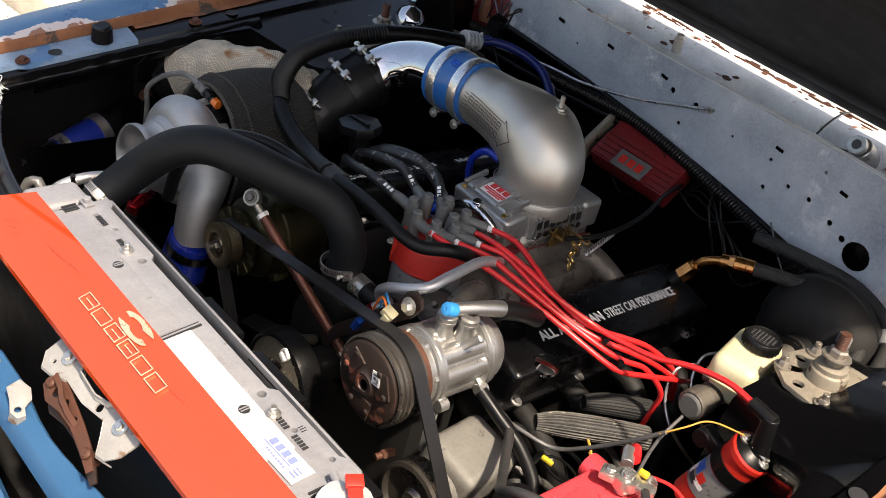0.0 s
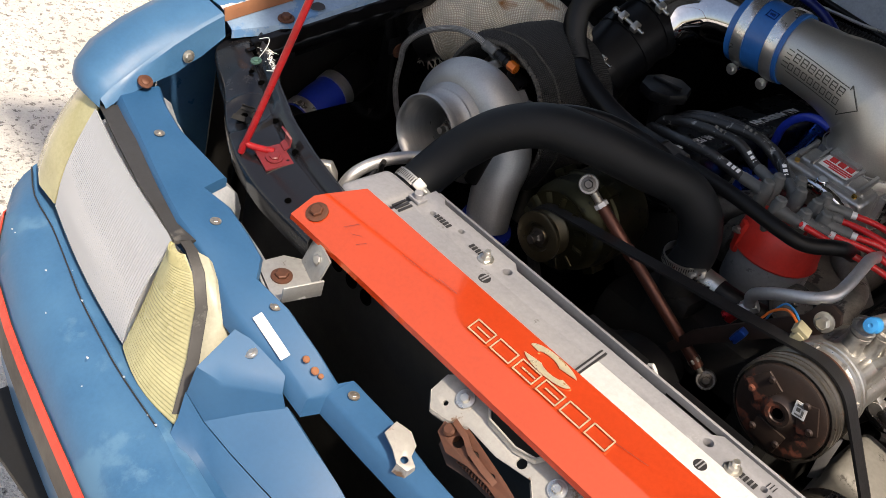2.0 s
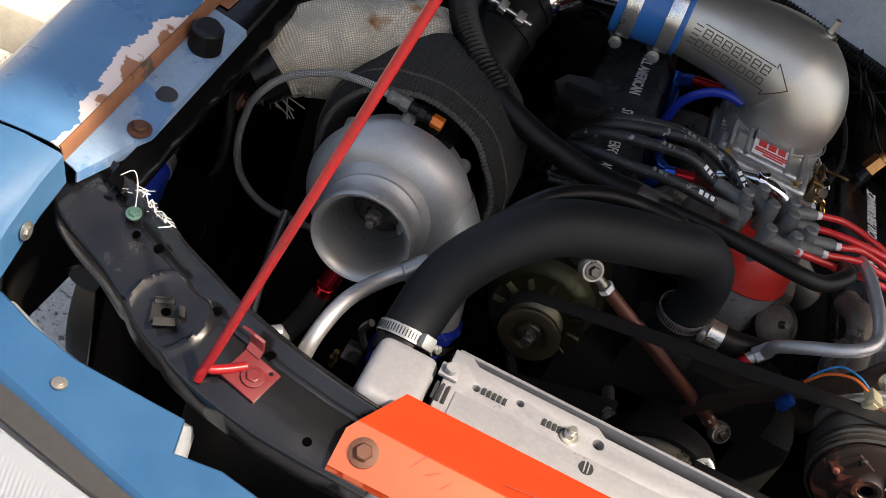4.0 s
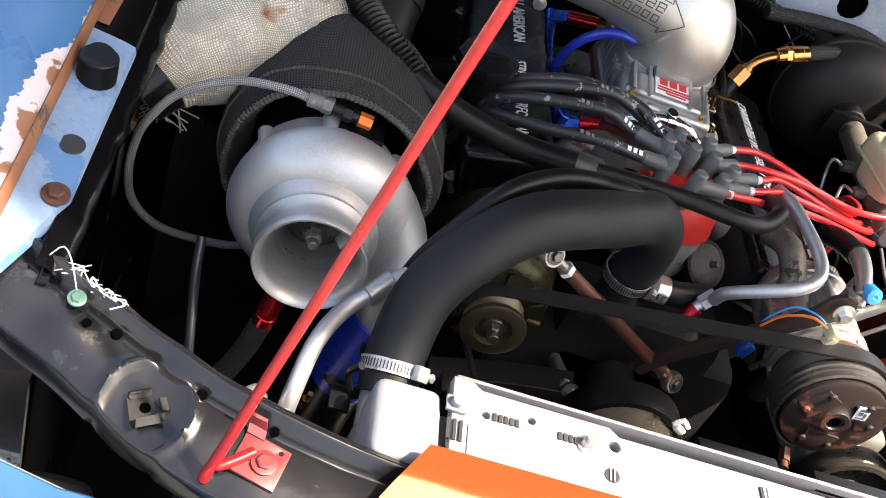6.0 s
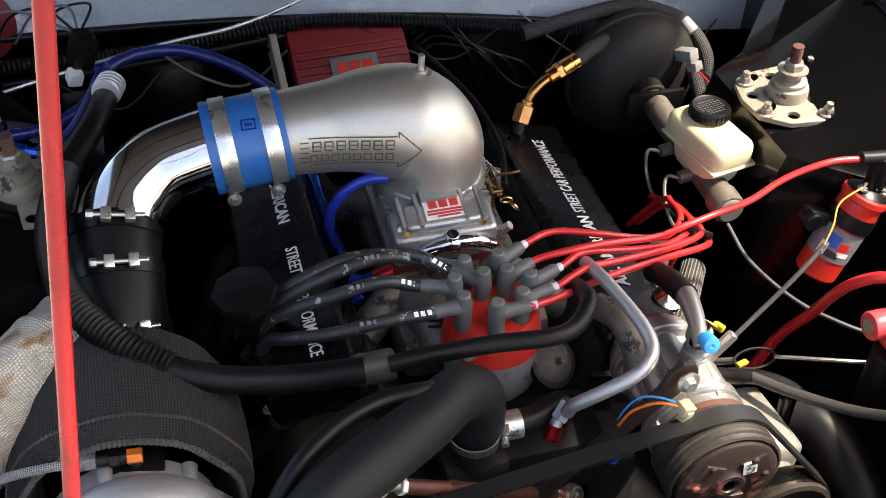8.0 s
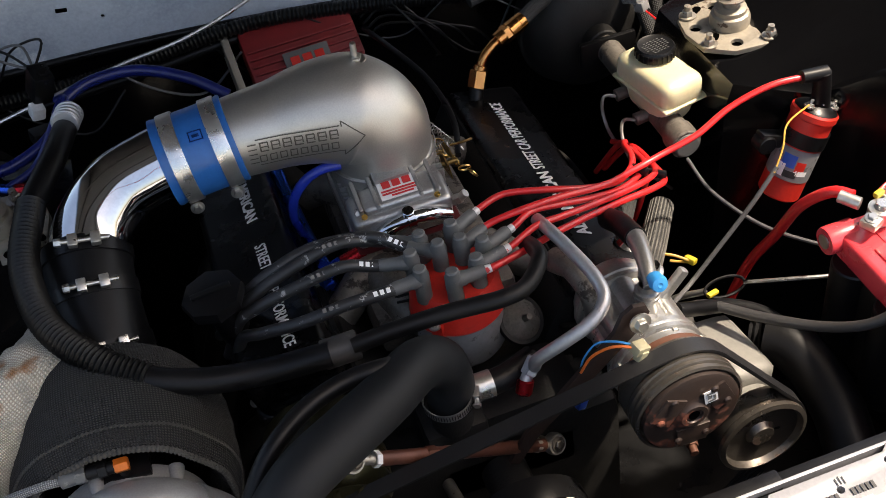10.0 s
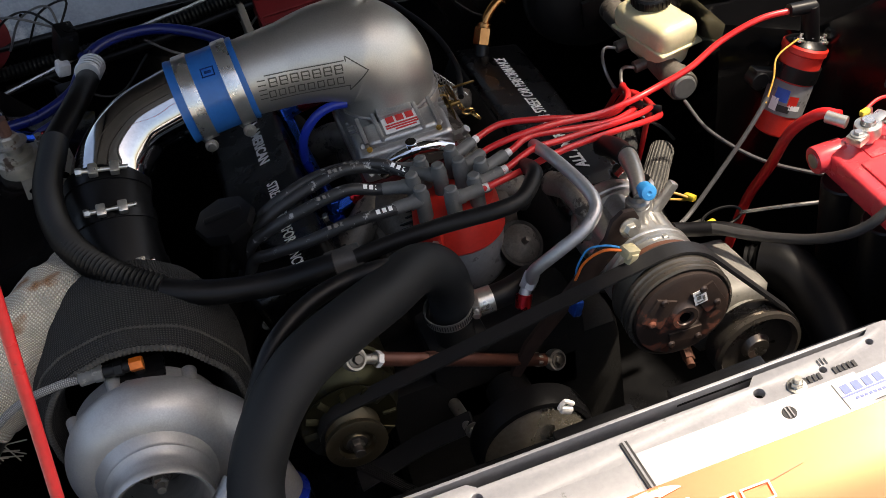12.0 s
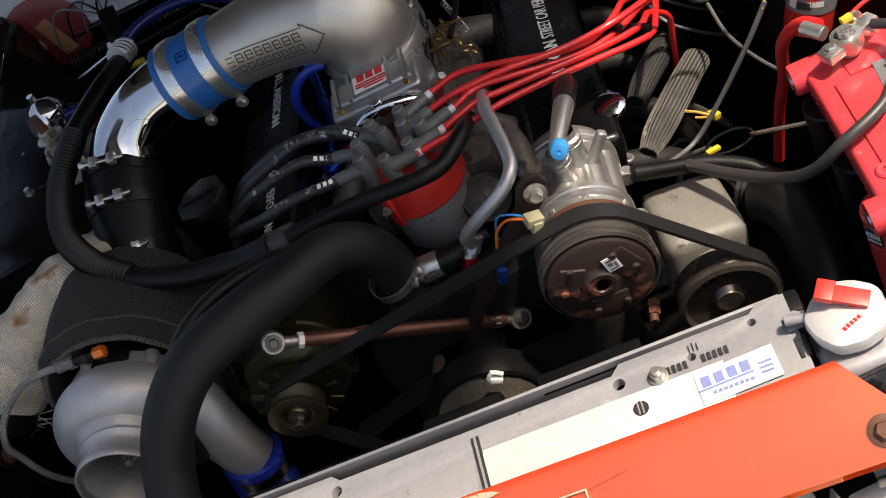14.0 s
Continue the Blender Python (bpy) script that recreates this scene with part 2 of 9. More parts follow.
    "alternator_gold": mat("alternator_gold", (0.045, 0.039, 0.017), 0.45, 0.8, col2=(0.022, 0.019, 0.010), spots=(0.012, 0.011, 0.008), spot_at=0.56, spot_scale=30, spot_metal=0.3),
    "polished_wire": mat("polished_wire", (0.55, 0.55, 0.54), 0.3, 0.85),
    "ground": mat("ground", (0.60, 0.575, 0.54), 0.9, col2=(0.50, 0.475, 0.44), scale=2.5, fine=110, bump=1.0, depth=0.015, spots=(0.17, 0.155, 0.14), spot_at=0.56, spot_scale=55, spot2=(0.26, 0.24, 0.215), spot2_at=0.57, spot2_scale=28),
    "kerb": mat("kerb", (0.55, 0.49, 0.39), 0.9, bump=0.4, spots=(0.35, 0.31, 0.25), spot_at=0.62),
    "cap_alu": mat("cap_alu", (0.68, 0.68, 0.68), 0.36, 0.5, col2=(0.60, 0.60, 0.60), bump=0.08, spots=(0.34, 0.33, 0.32), spot_at=0.7, spot_scale=40, spot_metal=0.5),
    "pump_beige": mat("pump_beige", (0.17, 0.163, 0.147), 0.6, 0.2, col2=(0.105, 0.10, 0.09), bump=0.3, spots=(0.05, 0.045, 0.04), spot_at=0.60, spot_scale=28),
    "rust_scale": mat("rust_scale", (0.085, 0.026, 0.010), 0.9, col2=(0.030, 0.013, 0.008), fine=260, bump=0.8, spots=(0.20, 0.075, 0.022), spot_at=0.64, spot_scale=70),
    "sleeve_pale": mat("sleeve_pale", (0.095, 0.090, 0.080), 0.8, col2=(0.035, 0.033, 0.030), scale=22, bump=0.4, spots=(0.22, 0.21, 0.175), spot_at=0.62, spot_scale=30),
    "sleeve_dark": mat("sleeve_dark", (0.012, 0.012, 0.012), 0.75, bump=0.4),
    "blue_header": mat("blue_header", (0.015, 0.066, 0.150), 0.50, spec=0.35, col2=(0.026, 0.092, 0.190), scale=5, bump=0.05, spots=(0.08, 0.17, 0.27), spot_at=0.68, spot_scale=14, spot_rough=0.6, spot2=(0.35, 0.42, 0.48), spot2_at=0.80, spot2_scale=60),
    "dish_steel": mat("dish_steel", (0.46, 0.42, 0.35), 0.30, 0.9, col2=(0.30, 0.26, 0.20), bump=0.1, spots=(0.12, 0.09, 0.06), spot_at=0.66, spot_scale=40, spot_metal=0.5),
    "rod_brown": mat("rod_brown", (0.115, 0.040, 0.025), 0.4, 0.5, col2=(0.07, 0.026, 0.018), spots=(0.40, 0.30, 0.24), spot_at=0.73, spot_scale=55, spot_metal=0.3),
    "bracket_black": mat("bracket_black", (0.028, 0.029, 0.031), 0.38, 0.4, spots=(0.10, 0.10, 0.10), spot_at=0.70, spot_scale=40),
    "tube_alu": mat("tube_alu", (0.46, 0.46, 0.465), 0.48, 0.8, col2=(0.44, 0.44, 0.45), bump=0.12, spots=(0.25, 0.24, 0.23), spot_at=0.68, spot_scale=40, spot_metal=0.5),
    "navy_hose": mat("navy_hose", (0.004, 0.011, 0.11), 0.36, bump=0.05),
    "strap_tube": mat("strap_tube", (0.055, 0.056, 0.062), 0.34, 0.4, bump=0.1),
    "flank_grey": mat("flank_grey", (0.34, 0.36, 0.39), 0.6, col2=(0.22, 0.24, 0.27), spots=(0.12, 0.12, 0.12), spot_at=0.66, spot_scale=24),
    "strap_grey": mat("strap_grey", (0.030, 0.029, 0.029), 0.45, spots=(0.07, 0.067, 0.065), spot_at=0.62, spot_scale=30, bump=0.2),
    "lamp_seal": mat("lamp_seal", (0.030, 0.029, 0.029), 0.55, spots=(0.07, 0.068, 0.065), spot_at=0.6, spot_scale=24),
    "emblem_dark": mat("emblem_dark", (0.075, 0.070, 0.060), 0.55, 0.2),
    "sticker_blue": mat("sticker_blue", (0.16, 0.20, 0.40), 0.45, bump=0.05, spots=(0.45, 0.46, 0.52), spot_at=0.62, spot_scale=60),
    "zinc_dull": mat("zinc_dull", (0.40, 0.40, 0.39), 0.45, 0.6, spots=(0.16, 0.14, 0.12), spot_at=0.62, spot_scale=30, spot_metal=0.3),
    "green_zinc": mat("green_zinc", (0.11, 0.22, 0.17), 0.4, 0.5),
    "latch_grey": mat("latch_grey", (0.34, 0.33, 0.31), 0.42, 0.3, col2=(0.24, 0.225, 0.21), spots=(0.14, 0.085, 0.055), spot_at=0.60, spot_scale=26, bump=0.2),
    "strap_rust": mat("strap_rust", (0.028, 0.014, 0.010), 0.6, 0.3, col2=(0.018, 0.010, 0.008), spots=(0.07, 0.035, 0.02), spot_at=0.66, spot_scale=40),
    "plug_tan": mat("plug_tan", (0.30, 0.27, 0.17), 0.5),
    "steel_worn": mat("steel_worn", (0.34, 0.31, 0.27), 0.38, 0.75, spots=(0.13, 0.075, 0.05), spot_at=0.60, spot_scale=60, spot_metal=0.3),
    "pulley_bronze": mat("pulley_bronze", (0.13, 0.105, 0.065), 0.36, 0.85, spots=(0.06, 0.045, 0.03), spot_at=0.62, spot_scale=40, spot_metal=0.4),
    "bumper_dark": mat("bumper_dark", (0.05, 0.045, 0.042), 0.6),
    "stripe_red": mat("stripe_red", (0.52, 0.05, 0.03), 0.5),
    "marker_lens": mat("marker_lens", (0.33, 0.315, 0.18), 0.20, coat=0.4, bump=0.15, col2=(0.25, 0.235, 0.125), spots=(0.38, 0.37, 0.25), spot_at=0.68, spot_scale=26),
    "lamp_housing": mat("lamp_housing", (0.30, 0.29, 0.22), 0.4),
    # bonnet underside, and the near-black of sheets added in shaded gaps
    "hood_and_gap_black": mat("hood_and_gap_black", (0.006, 0.0055, 0.005), 0.6, spots=(0.022, 0.019, 0.016), spot_at=0.62, spot_scale=8, fine=120, bump=0.4),
    "brake_fluid": mat("brake_fluid", (0.52, 0.46, 0.28), 0.42, col2=(0.56, 0.51, 0.35), bump=0.05, spots=(0.44, 0.34, 0.15), spot_at=0.62, spot_scale=20),
    "tan_fabric": mat("tan_fabric", (0.3, 0.27, 0.22), 0.9),
    "white_wrap": weave("white_wrap", (0.84, 0.77, 0.64), (0.40, 0.34, 0.26), 0.0026, stain=(0.26, 0.10, 0.025), bump=1.0, stain_at=0.535),
    "black_wrap": weave("black_wrap", (0.042, 0.039, 0.035), (0.004, 0.0037, 0.0035), 0.0032, bump=1.0),
    "steel_braid": weave("steel_braid", (0.42, 0.42, 0.41), (0.10, 0.10, 0.10), 0.0022, rough=0.4),
    "hem_cord": mat("hem_cord", (0.060, 0.055, 0.048), 0.9, col2=(0.03, 0.028, 0.025), fine=500, bump=0.6),
    "black_braid": weave("black_braid", (0.032, 0.032, 0.033), (0.007, 0.007, 0.007), 0.003, rough=0.6),
    "wire_print": mat("wire_print", (0.020, 0.020, 0.021), 0.45, spots=(0.30, 0.30, 0.29), spot_at=0.60, spot_scale=70),
}
def worn_fender():
    """Blue paint that has peeled to pale primer in patches along the inner seam."""
    m = mat("fender_blue", (0.040, 0.125, 0.26), 0.36, col2=(0.06, 0.16, 0.29), spots=(0.14, 0.26, 0.38), spot_at=0.66, spot_scale=6, coat=0.15)
    n, l = m.node_tree.nodes, m.node_tree.links
    p = n["Principled BSDF"]
    was = p.inputs["Base Color"].links[0].from_socket
    tc = n.new("ShaderNodeTexCoord")
    sep = n.new("ShaderNodeSeparateXYZ")
    l.new(tc.outputs["Object"], sep.inputs[0])
    ab = n.new("ShaderNodeMath"); ab.operation = "ABSOLUTE"
    l.new(sep.outputs[0], ab.inputs[0])
    near = ramp(n, l, ab.outputs[0], 0.735, 0.782, 0.20, -0.14)
    add = n.new("ShaderNodeMath"); add.operation = "ADD"
    l.new(near, add.inputs[0]); l.new(noise_of(n, l, 11.0, 6.0, 0.6), add.inputs[1])
    c = mixed(n, l, ramp(n, l, add.outputs[0], 0.60, 0.61), was, (0.55, 0.50, 0.49))
    c = mixed(n, l, ramp(n, l, add.outputs[0], 0.71, 0.73), c, (0.26, 0.12, 0.07))
    l.new(c, p.inputs["Base Color"])
    return m


M["fender_blue"] = worn_fender()
M["linkage_gold"] = mat("linkage_gold", (0.62, 0.42, 0.16), 0.28, 0.95, col2=(0.36, 0.22, 0.08), spots=(0.08, 0.05, 0.03), spot_at=0.62, spot_scale=60, spot_metal=0.4)
M["linkage"] = mat("linkage", (0.26, 0.16, 0.05), 0.35, 0.9, col2=(0.14, 0.09, 0.04), spots=(0.05, 0.04, 0.03), spot_at=0.58, spot_scale=60, spot_metal=0.4)
M["brake_fluid"].node_tree.nodes["Principled BSDF"].inputs["Subsurface Weight"].default_value = 0.25
M["brake_fluid"].node_tree.nodes["Principled BSDF"].inputs["Subsurface Radius"].default_value = (0.02, 0.015, 0.008)


def glass(name, tint=(1, 1, 1), rough=0.05):
    m, n, l, p = nodes_of(name)
    p.inputs["Base Color"].default_value = (*tint, 1)
    p.inputs["Transmission Weight"].default_value = 1.0
    p.inputs["Roughness"].default_value = rough
    p.inputs["IOR"].default_value = 1.45
    return m


def anodised(name, dye, sheen, gloss, rough):
    """Dyed, sealed metal: a dyed body with a mirror-like sheen over it."""
    m = mat(name, dye, 0.5, col2=tuple(c * 0.9 for c in dye), scale=6, bump=0.01, spots=tuple(c * 1.12 for c in dye), spot_at=0.72, spot_scale=8)
    n, l = m.node_tree.nodes, m.node_tree.links
    p = n["Principled BSDF"]
    p.inputs["Specular IOR Level"].default_value = 0.0
    g = n.new("ShaderNodeBsdfGlossy")
    g.inputs["Color"].default_value = (*sheen, 1)
    l.new(ramp(n, l, noise_of(n, l, 9.0, 5.0, 0.6), 0.35, 0.75, rough, rough * 1.5), g.inputs["Roughness"])
    x = n.new("ShaderNodeMixShader")
    x.inputs[0].default_value = gloss
    l.new(p.outputs[0], x.inputs[1]); l.new(g.outputs[0], x.inputs[2])
    l.new(x.outputs[0], n["Material Output"].inputs["Surface"])
    return m


M["orange_plate"] = anodised("orange_plate", (0.50, 0.048, 0.014), (1.0, 0.47, 0.27), 0.38, 0.05)
M["lens"] = glass("lens", (0.95, 0.96, 0.97), 0.18)


# ---- building helpers ----
def frame_at(p, z, x=None):
    """A pose at p whose z axis runs along z."""
    z = Vector(z).normalized()
    x = Vector(x) if x is not None else (Vector((1, 0, 0)) if abs(z.x) < 0.9 else Vector((0, 1, 0)))
    y = z.cross(x).normalized()
    x = y.cross(z)
    m = Matrix((x, y, z)).transposed().to_4x4()
    m.translation = p
    return m


def thing(name, label, category, at=(0, 0, 0), group="", kind=""):
    ob = new(name)
    ob.empty_display_size = 0.02
    ob.location = at
    return tagged(ob, label, category, group, kind)


def finish(name, bm, material, angle=38, smooth=True):
    bmesh.ops.recalc_face_normals(bm, faces=bm.faces)
    me = bpy.data.meshes.new(name)
    bm.to_mesh(me)
    bm.free()
    me.materials.append(M[material] if isinstance(material, str) else material)
    if smooth:
        me.polygons.foreach_set("use_smooth", [True] * len(me.polygons))
        me.set_sharp_from_angle(angle=radians(angle))
    return me


def part(name, bm, material, parent, label="", angle=38, smooth=True):
    """Links a bmesh, in world metres, as one mesh object under a thing or under a part."""
    ob = new(name, finish(name, bm, material, angle, smooth))
    ob.parent = parent
    if parent.data is None:
        ob.matrix_parent_inverse = Matrix.Translation(-parent.location)
    if label:
        tagged(ob, label)
    return ob


def solid(name, bm, material, label, category, group="", kind="", angle=38):
    """A thing that is one mesh."""
    return tagged(new(name, finish(name, bm, material, angle)), label, category, group, kind)


def joined(*bms):
    out = bms[0]
    for b in bms[1:]:
        me = bpy.data.meshes.new("t")
        b.to_mesh(me)
        out.from_mesh(me)
        bpy.data.meshes.remove(me)
        b.free()
    return out


def box(size, m, bevel=0.0, seg=2, taper=1.0):
    bm = bmesh.new()
    bmesh.ops.create_cube(bm, size=1.0, matrix=Matrix.Diagonal((*size, 1)))
    if taper != 1.0:
        for v in bm.verts:
            if v.co.z > 0:
                v.co.x *= taper
                v.co.y *= taper
    if bevel:
        bmesh.ops.bevel(bm, geom=bm.edges[:], offset=bevel, segments=seg, profile=0.6, affect="EDGES")
    bmesh.ops.transform(bm, matrix=m, verts=bm.verts)
    return bm


def lathe(profile, m, seg=32, squash=None):
    """Turns (radius, height) pairs round the z axis of m."""
    bm = bmesh.new()
    rings = []
    for r, h in profile:
        if r < 1e-6:
            rings.append([bm.verts.new((0, 0, h))])
        else:
            rings.append([bm.verts.new((r * math.cos(a), r * math.sin(a) * (squash or 1), h)) for a in (2 * math.pi * i / seg for i in range(seg))])
    for a, b in zip(rings, rings[1:]):
        for i in range(seg):
            j = (i + 1) % seg
            if len(a) == 1 and len(b) == 1:
                continue
            if len(a) == 1:
                bm.faces.new((a[0], b[i], b[j]))
            elif len(b) == 1:
                bm.faces.new((a[i], a[j], b[0]))
            else:
                bm.faces.new((a[i], a[j], b[j], b[i]))
    bmesh.ops.transform(bm, matrix=m, verts=bm.verts)
    return bm


def cyl(p0, p1, r, r1=None, seg=24, round_=0.0):
    p0, p1 = Vector(p0), Vector(p1)
    h = (p1 - p0).length
    r1 = r if r1 is None else r1
    e = round_ or min(r, r1, h) * 0.08
    return lathe([(0, 0), (r - e, 0), (r, e), (r1, h - e), (r1 - e, h), (0, h)], frame_at(p0, p1 - p0), seg)


def spline(pts, step=0.008):
    """Points along a smooth line through pts."""
    pts = [Vector(p) for p in pts]
    ext = [2 * pts[0] - pts[1], *pts, 2 * pts[-1] - pts[-2]]
    out = []
    for a, b, c, d in zip(ext, ext[1:], ext[2:], ext[3:]):
        n = max(2, int((c - b).length / step))
        for i in range(n):
            s = i / n
            out.append(0.5 * (2 * b + (c - a) * s + (2 * a - 5 * b + 4 * c - d) * s * s + (3 * b - a - 3 * c + d) * s**3))
    return [*out, pts[-1]]


def sweep(pts, r, seg=16, caps=True, smooth=True, step=0.008, ridge=0.0, pitch=0.006, squash=1.0, spiral=0.0):
    """A tube along pts; r is one radius, or pairs of (part of the length, radius). ridge: the height of ribs that follow one another by pitch."""
    if ridge:
        step = pitch / 4
    line = spline(pts, step) if smooth else [Vector(p) for p in pts]
    if ridge:
        dense = spline(pts, 0.002)
        run = np.r_[0, np.cumsum([(b - a).length for a, b in zip(dense, dense[1:])])]
        want = np.arange(0, run[-1], step)
        co = np.array(dense)
        line = [Vector((float(np.interp(w, run, co[:, k])) for k in range(3))) for w in want]
    run = [0.0]
    for a, b in zip(line, line[1:]):
        run.append(run[-1] + (b - a).length)
    bm = bmesh.new()
    uv = bm.loops.layers.uv.new("uv")
    normal, rings = None, []
    mean = r if isinstance(r, (int, float)) else sum(v for _, v in r) / len(r)
    for i, p in enumerate(line):
        tang = (line[min(i + 1, len(line) - 1)] - line[max(i - 1, 0)]).normalized()
        if normal is None:
            normal = tang.orthogonal().normalized()
        normal = (normal - tang * normal.dot(tang)).normalized()
        side = tang.cross(normal)
        s = run[i] / run[-1]
        rad = r if isinstance(r, (int, float)) else float(np.interp(s, [k for k, _ in r], [v for _, v in r]))
        if ridge:
            rad += ridge * (0.5 + 0.5 * math.cos(2 * math.pi * run[i] / pitch)) - ridge / 2
        rings.append([bm.verts.new(p + rad * (math.cos(a) * normal + squash * math.sin(a) * side)) for a in (2 * math.pi * k / seg for k in range(seg))])
    girth = 2 * math.pi * mean
    for i, (a, b) in enumerate(zip(rings, rings[1:])):
        for k in range(seg):
            j = (k + 1) % seg
            f = bm.faces.new((a[k], a[j], b[j], b[k]))
            for lp, (u, w) in zip(f.loops, ((k, run[i]), (k + 1, run[i]), (k + 1, run[i + 1]), (k, run[i + 1]))):
                lp[uv].uv = (u * girth / seg, w)
    if caps:
        bm.faces.new(rings[0][::-1])
        bm.faces.new(rings[-1])
    return bm


def slab(outline, m, thick, bevel=0.0, holes=()):
    """A plate: an outline (x, y) in the plane of m, thickened downwards. holes: (x, y, radius)."""
    bm = bmesh.new()
    vs = [bm.verts.new((x, y, 0)) for x, y in outline]
    es = [bm.edges.new((a, b)) for a, b in zip(vs, vs[1:] + vs[:1])]
    for x, y, r in holes:
        hv = [bm.verts.new((x + r * math.cos(a), y + r * math.sin(a), 0)) for a in (2 * math.pi * i / 14 for i in range(14))]
        es += [bm.edges.new((a, b)) for a, b in zip(hv, hv[1:] + hv[:1])]
    if holes:
        bmesh.ops.triangle_fill(bm, use_beauty=True, edges=es)
        bmesh.ops.dissolve_limit(bm, angle_limit=0.01, verts=bm.verts, edges=bm.edges)
    else:
        bm.faces.new(vs)
    got = bmesh.ops.extrude_face_region(bm, geom=bm.faces[:])
    bmesh.ops.translate(bm, verts=[v for v in got["geom"] if isinstance(v, bmesh.types.BMVert)], vec=(0, 0, -thick))
    bmesh.ops.recalc_face_normals(bm, faces=bm.faces)
    if bevel:
        edges = [e for e in bm.edges if len(e.link_faces) == 2 and e.calc_face_angle(0) > 1.0 and max(v.co.z for v in e.verts) > -1e-6 and min(v.co.z for v in e.verts) > -1e-6]
        bmesh.ops.bevel(bm, geom=edges, offset=bevel, segments=2, profile=0.6, affect="EDGES")
    bmesh.ops.transform(bm, matrix=m, verts=bm.verts)
    return bm


def strip(rows, thick=0.0015):
    """A sheet through rows of points (all rows of one length), with a thickness."""
    bm = bmesh.new()
    grid = [[bm.verts.new(p) for p in row] for row in rows]
    for a, b in zip(grid, grid[1:]):
        for i in range(len(a) - 1):
            bm.faces.new((a[i], a[i + 1], b[i + 1], b[i]))
    bmesh.ops.recalc_face_normals(bm, faces=bm.faces)
    if thick:
        bmesh.ops.solidify(bm, geom=bm.faces[:], thickness=thick)
    return bm


def bolt_bm(p, axis, r=0.007, h=0.006, washer=True):
    m = frame_at(p, axis)
    hexa = lathe([(0, 0.0), (r, 0.0), (r, h * 0.8), (r * 0.82, h), (0, h)], m, 6)
    if washer:
        hexa = joined(hexa, lathe([(0, -0.001), (r * 1.55, -0.001), (r * 1.55, 0.0012), (r * 1.3, 0.0016), (0, 0.0016)], m, 20))
    return hexa


def clamp(parent, p, axis, r, width=0.011, material="steel", screw=(0, 0, 1), name="hose_clamp"):
    """A worm-drive clamp round a hose: band with its screw housing and screw."""
    m = frame_at(p, axis)
    w = width / 2
    band = part(name, lathe([(r + 0.0006, -w), (r + 0.002, -w), (r + 0.002, w), (r + 0.0006, w), (r + 0.0006, -w)], m, 36), material, parent)
    s = Vector(screw)
    ax = Vector(axis).normalized()
    s = (s - ax * s.dot(ax)).normalized()
    tang = ax.cross(s)
    c = Vector(p) + s * (r + 0.006)
    part("screw_housing", box((0.016, width * 1.15, 0.009), frame_at(c, s, tang), 0.002), material, band)
    part("screw", joined(cyl(c + tang * 0.006, c + tang * 0.014, 0.0038), cyl(c + tang * 0.013, c + tang * 0.0175, 0.005, seg=6)), material, band)
    if r > 0.025:
        cuts = [box((0.0011, width * 0.62, 0.0006), m @ pose((r + 0.0022) * math.cos(a), (r + 0.0022) * math.sin(a), 0, 0, 0, math.degrees(a) + 90) @ pose(0, 0, 0, 90, 0, 0)) for a in np.linspace(0, 6.2832, 60)[:-1].tolist()]
        tagged(part("worm_slots", joined(*cuts), "ink_black", band, "stamped slots"), kind="stuff")
    return band


def bars(name, parent, m, items, material, lift=0.0006, label=""):
    """Plain raised bars (x, y, width, height) in the plane of m, as one print."""
    bm = bmesh.new()
    for x, y, w, h in items:
        bm = joined(bm, box((w, h, lift), m @ Matrix.Translation((x, y, lift / 2))))
    return part(name, bm, material, parent, label, smooth=False)


def letters(name, parent, m, text, size, material, lift=0.0008, shear=0.0, offset=0.0, width=0.1, label=""):
    """Lettering in the built-in font, its start at m's origin, along m's x axis."""
    cu = bpy.data.curves.new(name, "FONT")
    cu.body, cu.size, cu.extrude, cu.shear, cu.offset, cu.resolution_u = text, size, lift, shear, offset, 3
    tmp = bpy.data.objects.new(name, cu)
    scene.collection.objects.link(tmp)
    me = bpy.data.meshes.new_from_object(tmp.evaluated_get(bpy.context.evaluated_depsgraph_get()))
    bpy.data.objects.remove(tmp)
    bm = bmesh.new()
    bm.from_mesh(me)
    bpy.data.meshes.remove(me)
    stretch = width / max(v.co.x for v in bm.verts)
    bmesh.ops.transform(bm, matrix=m @ Matrix.Diagonal((stretch, 1, 1, 1)), verts=bm.verts)
    return part(name, bm, material, parent, label, smooth=False)


# ---- the setting ----
def zt(y):
    """Height of the fenders' crest along the car."""
    return 0.895 + 0.15 * y


gm = bmesh.new()
bmesh.ops.create_grid(gm, x_segments=8, y_segments=8, size=150)
solid("ground", gm, "ground", "pale sunlit gravelly concrete ground round the car", "ground", kind="structure")
km = joined(box((7.0, 0.16, 0.13), pose(-4.55, 0.99, 0.055, 0, 0, 7), 0.02), box((7.0, 1.8, 0.06), pose(-4.67, 1.965, 0.085, 0, 0, 7), 0.01))
solid("kerb", km, "kerb", "beige concrete kerb beside the parking place", "kerb", kind="structure")

# ---- car body ----
car = thing("car", "blue coupe with worn paint, its bonnet propped open", "car", (0, 0.6, 0.0))


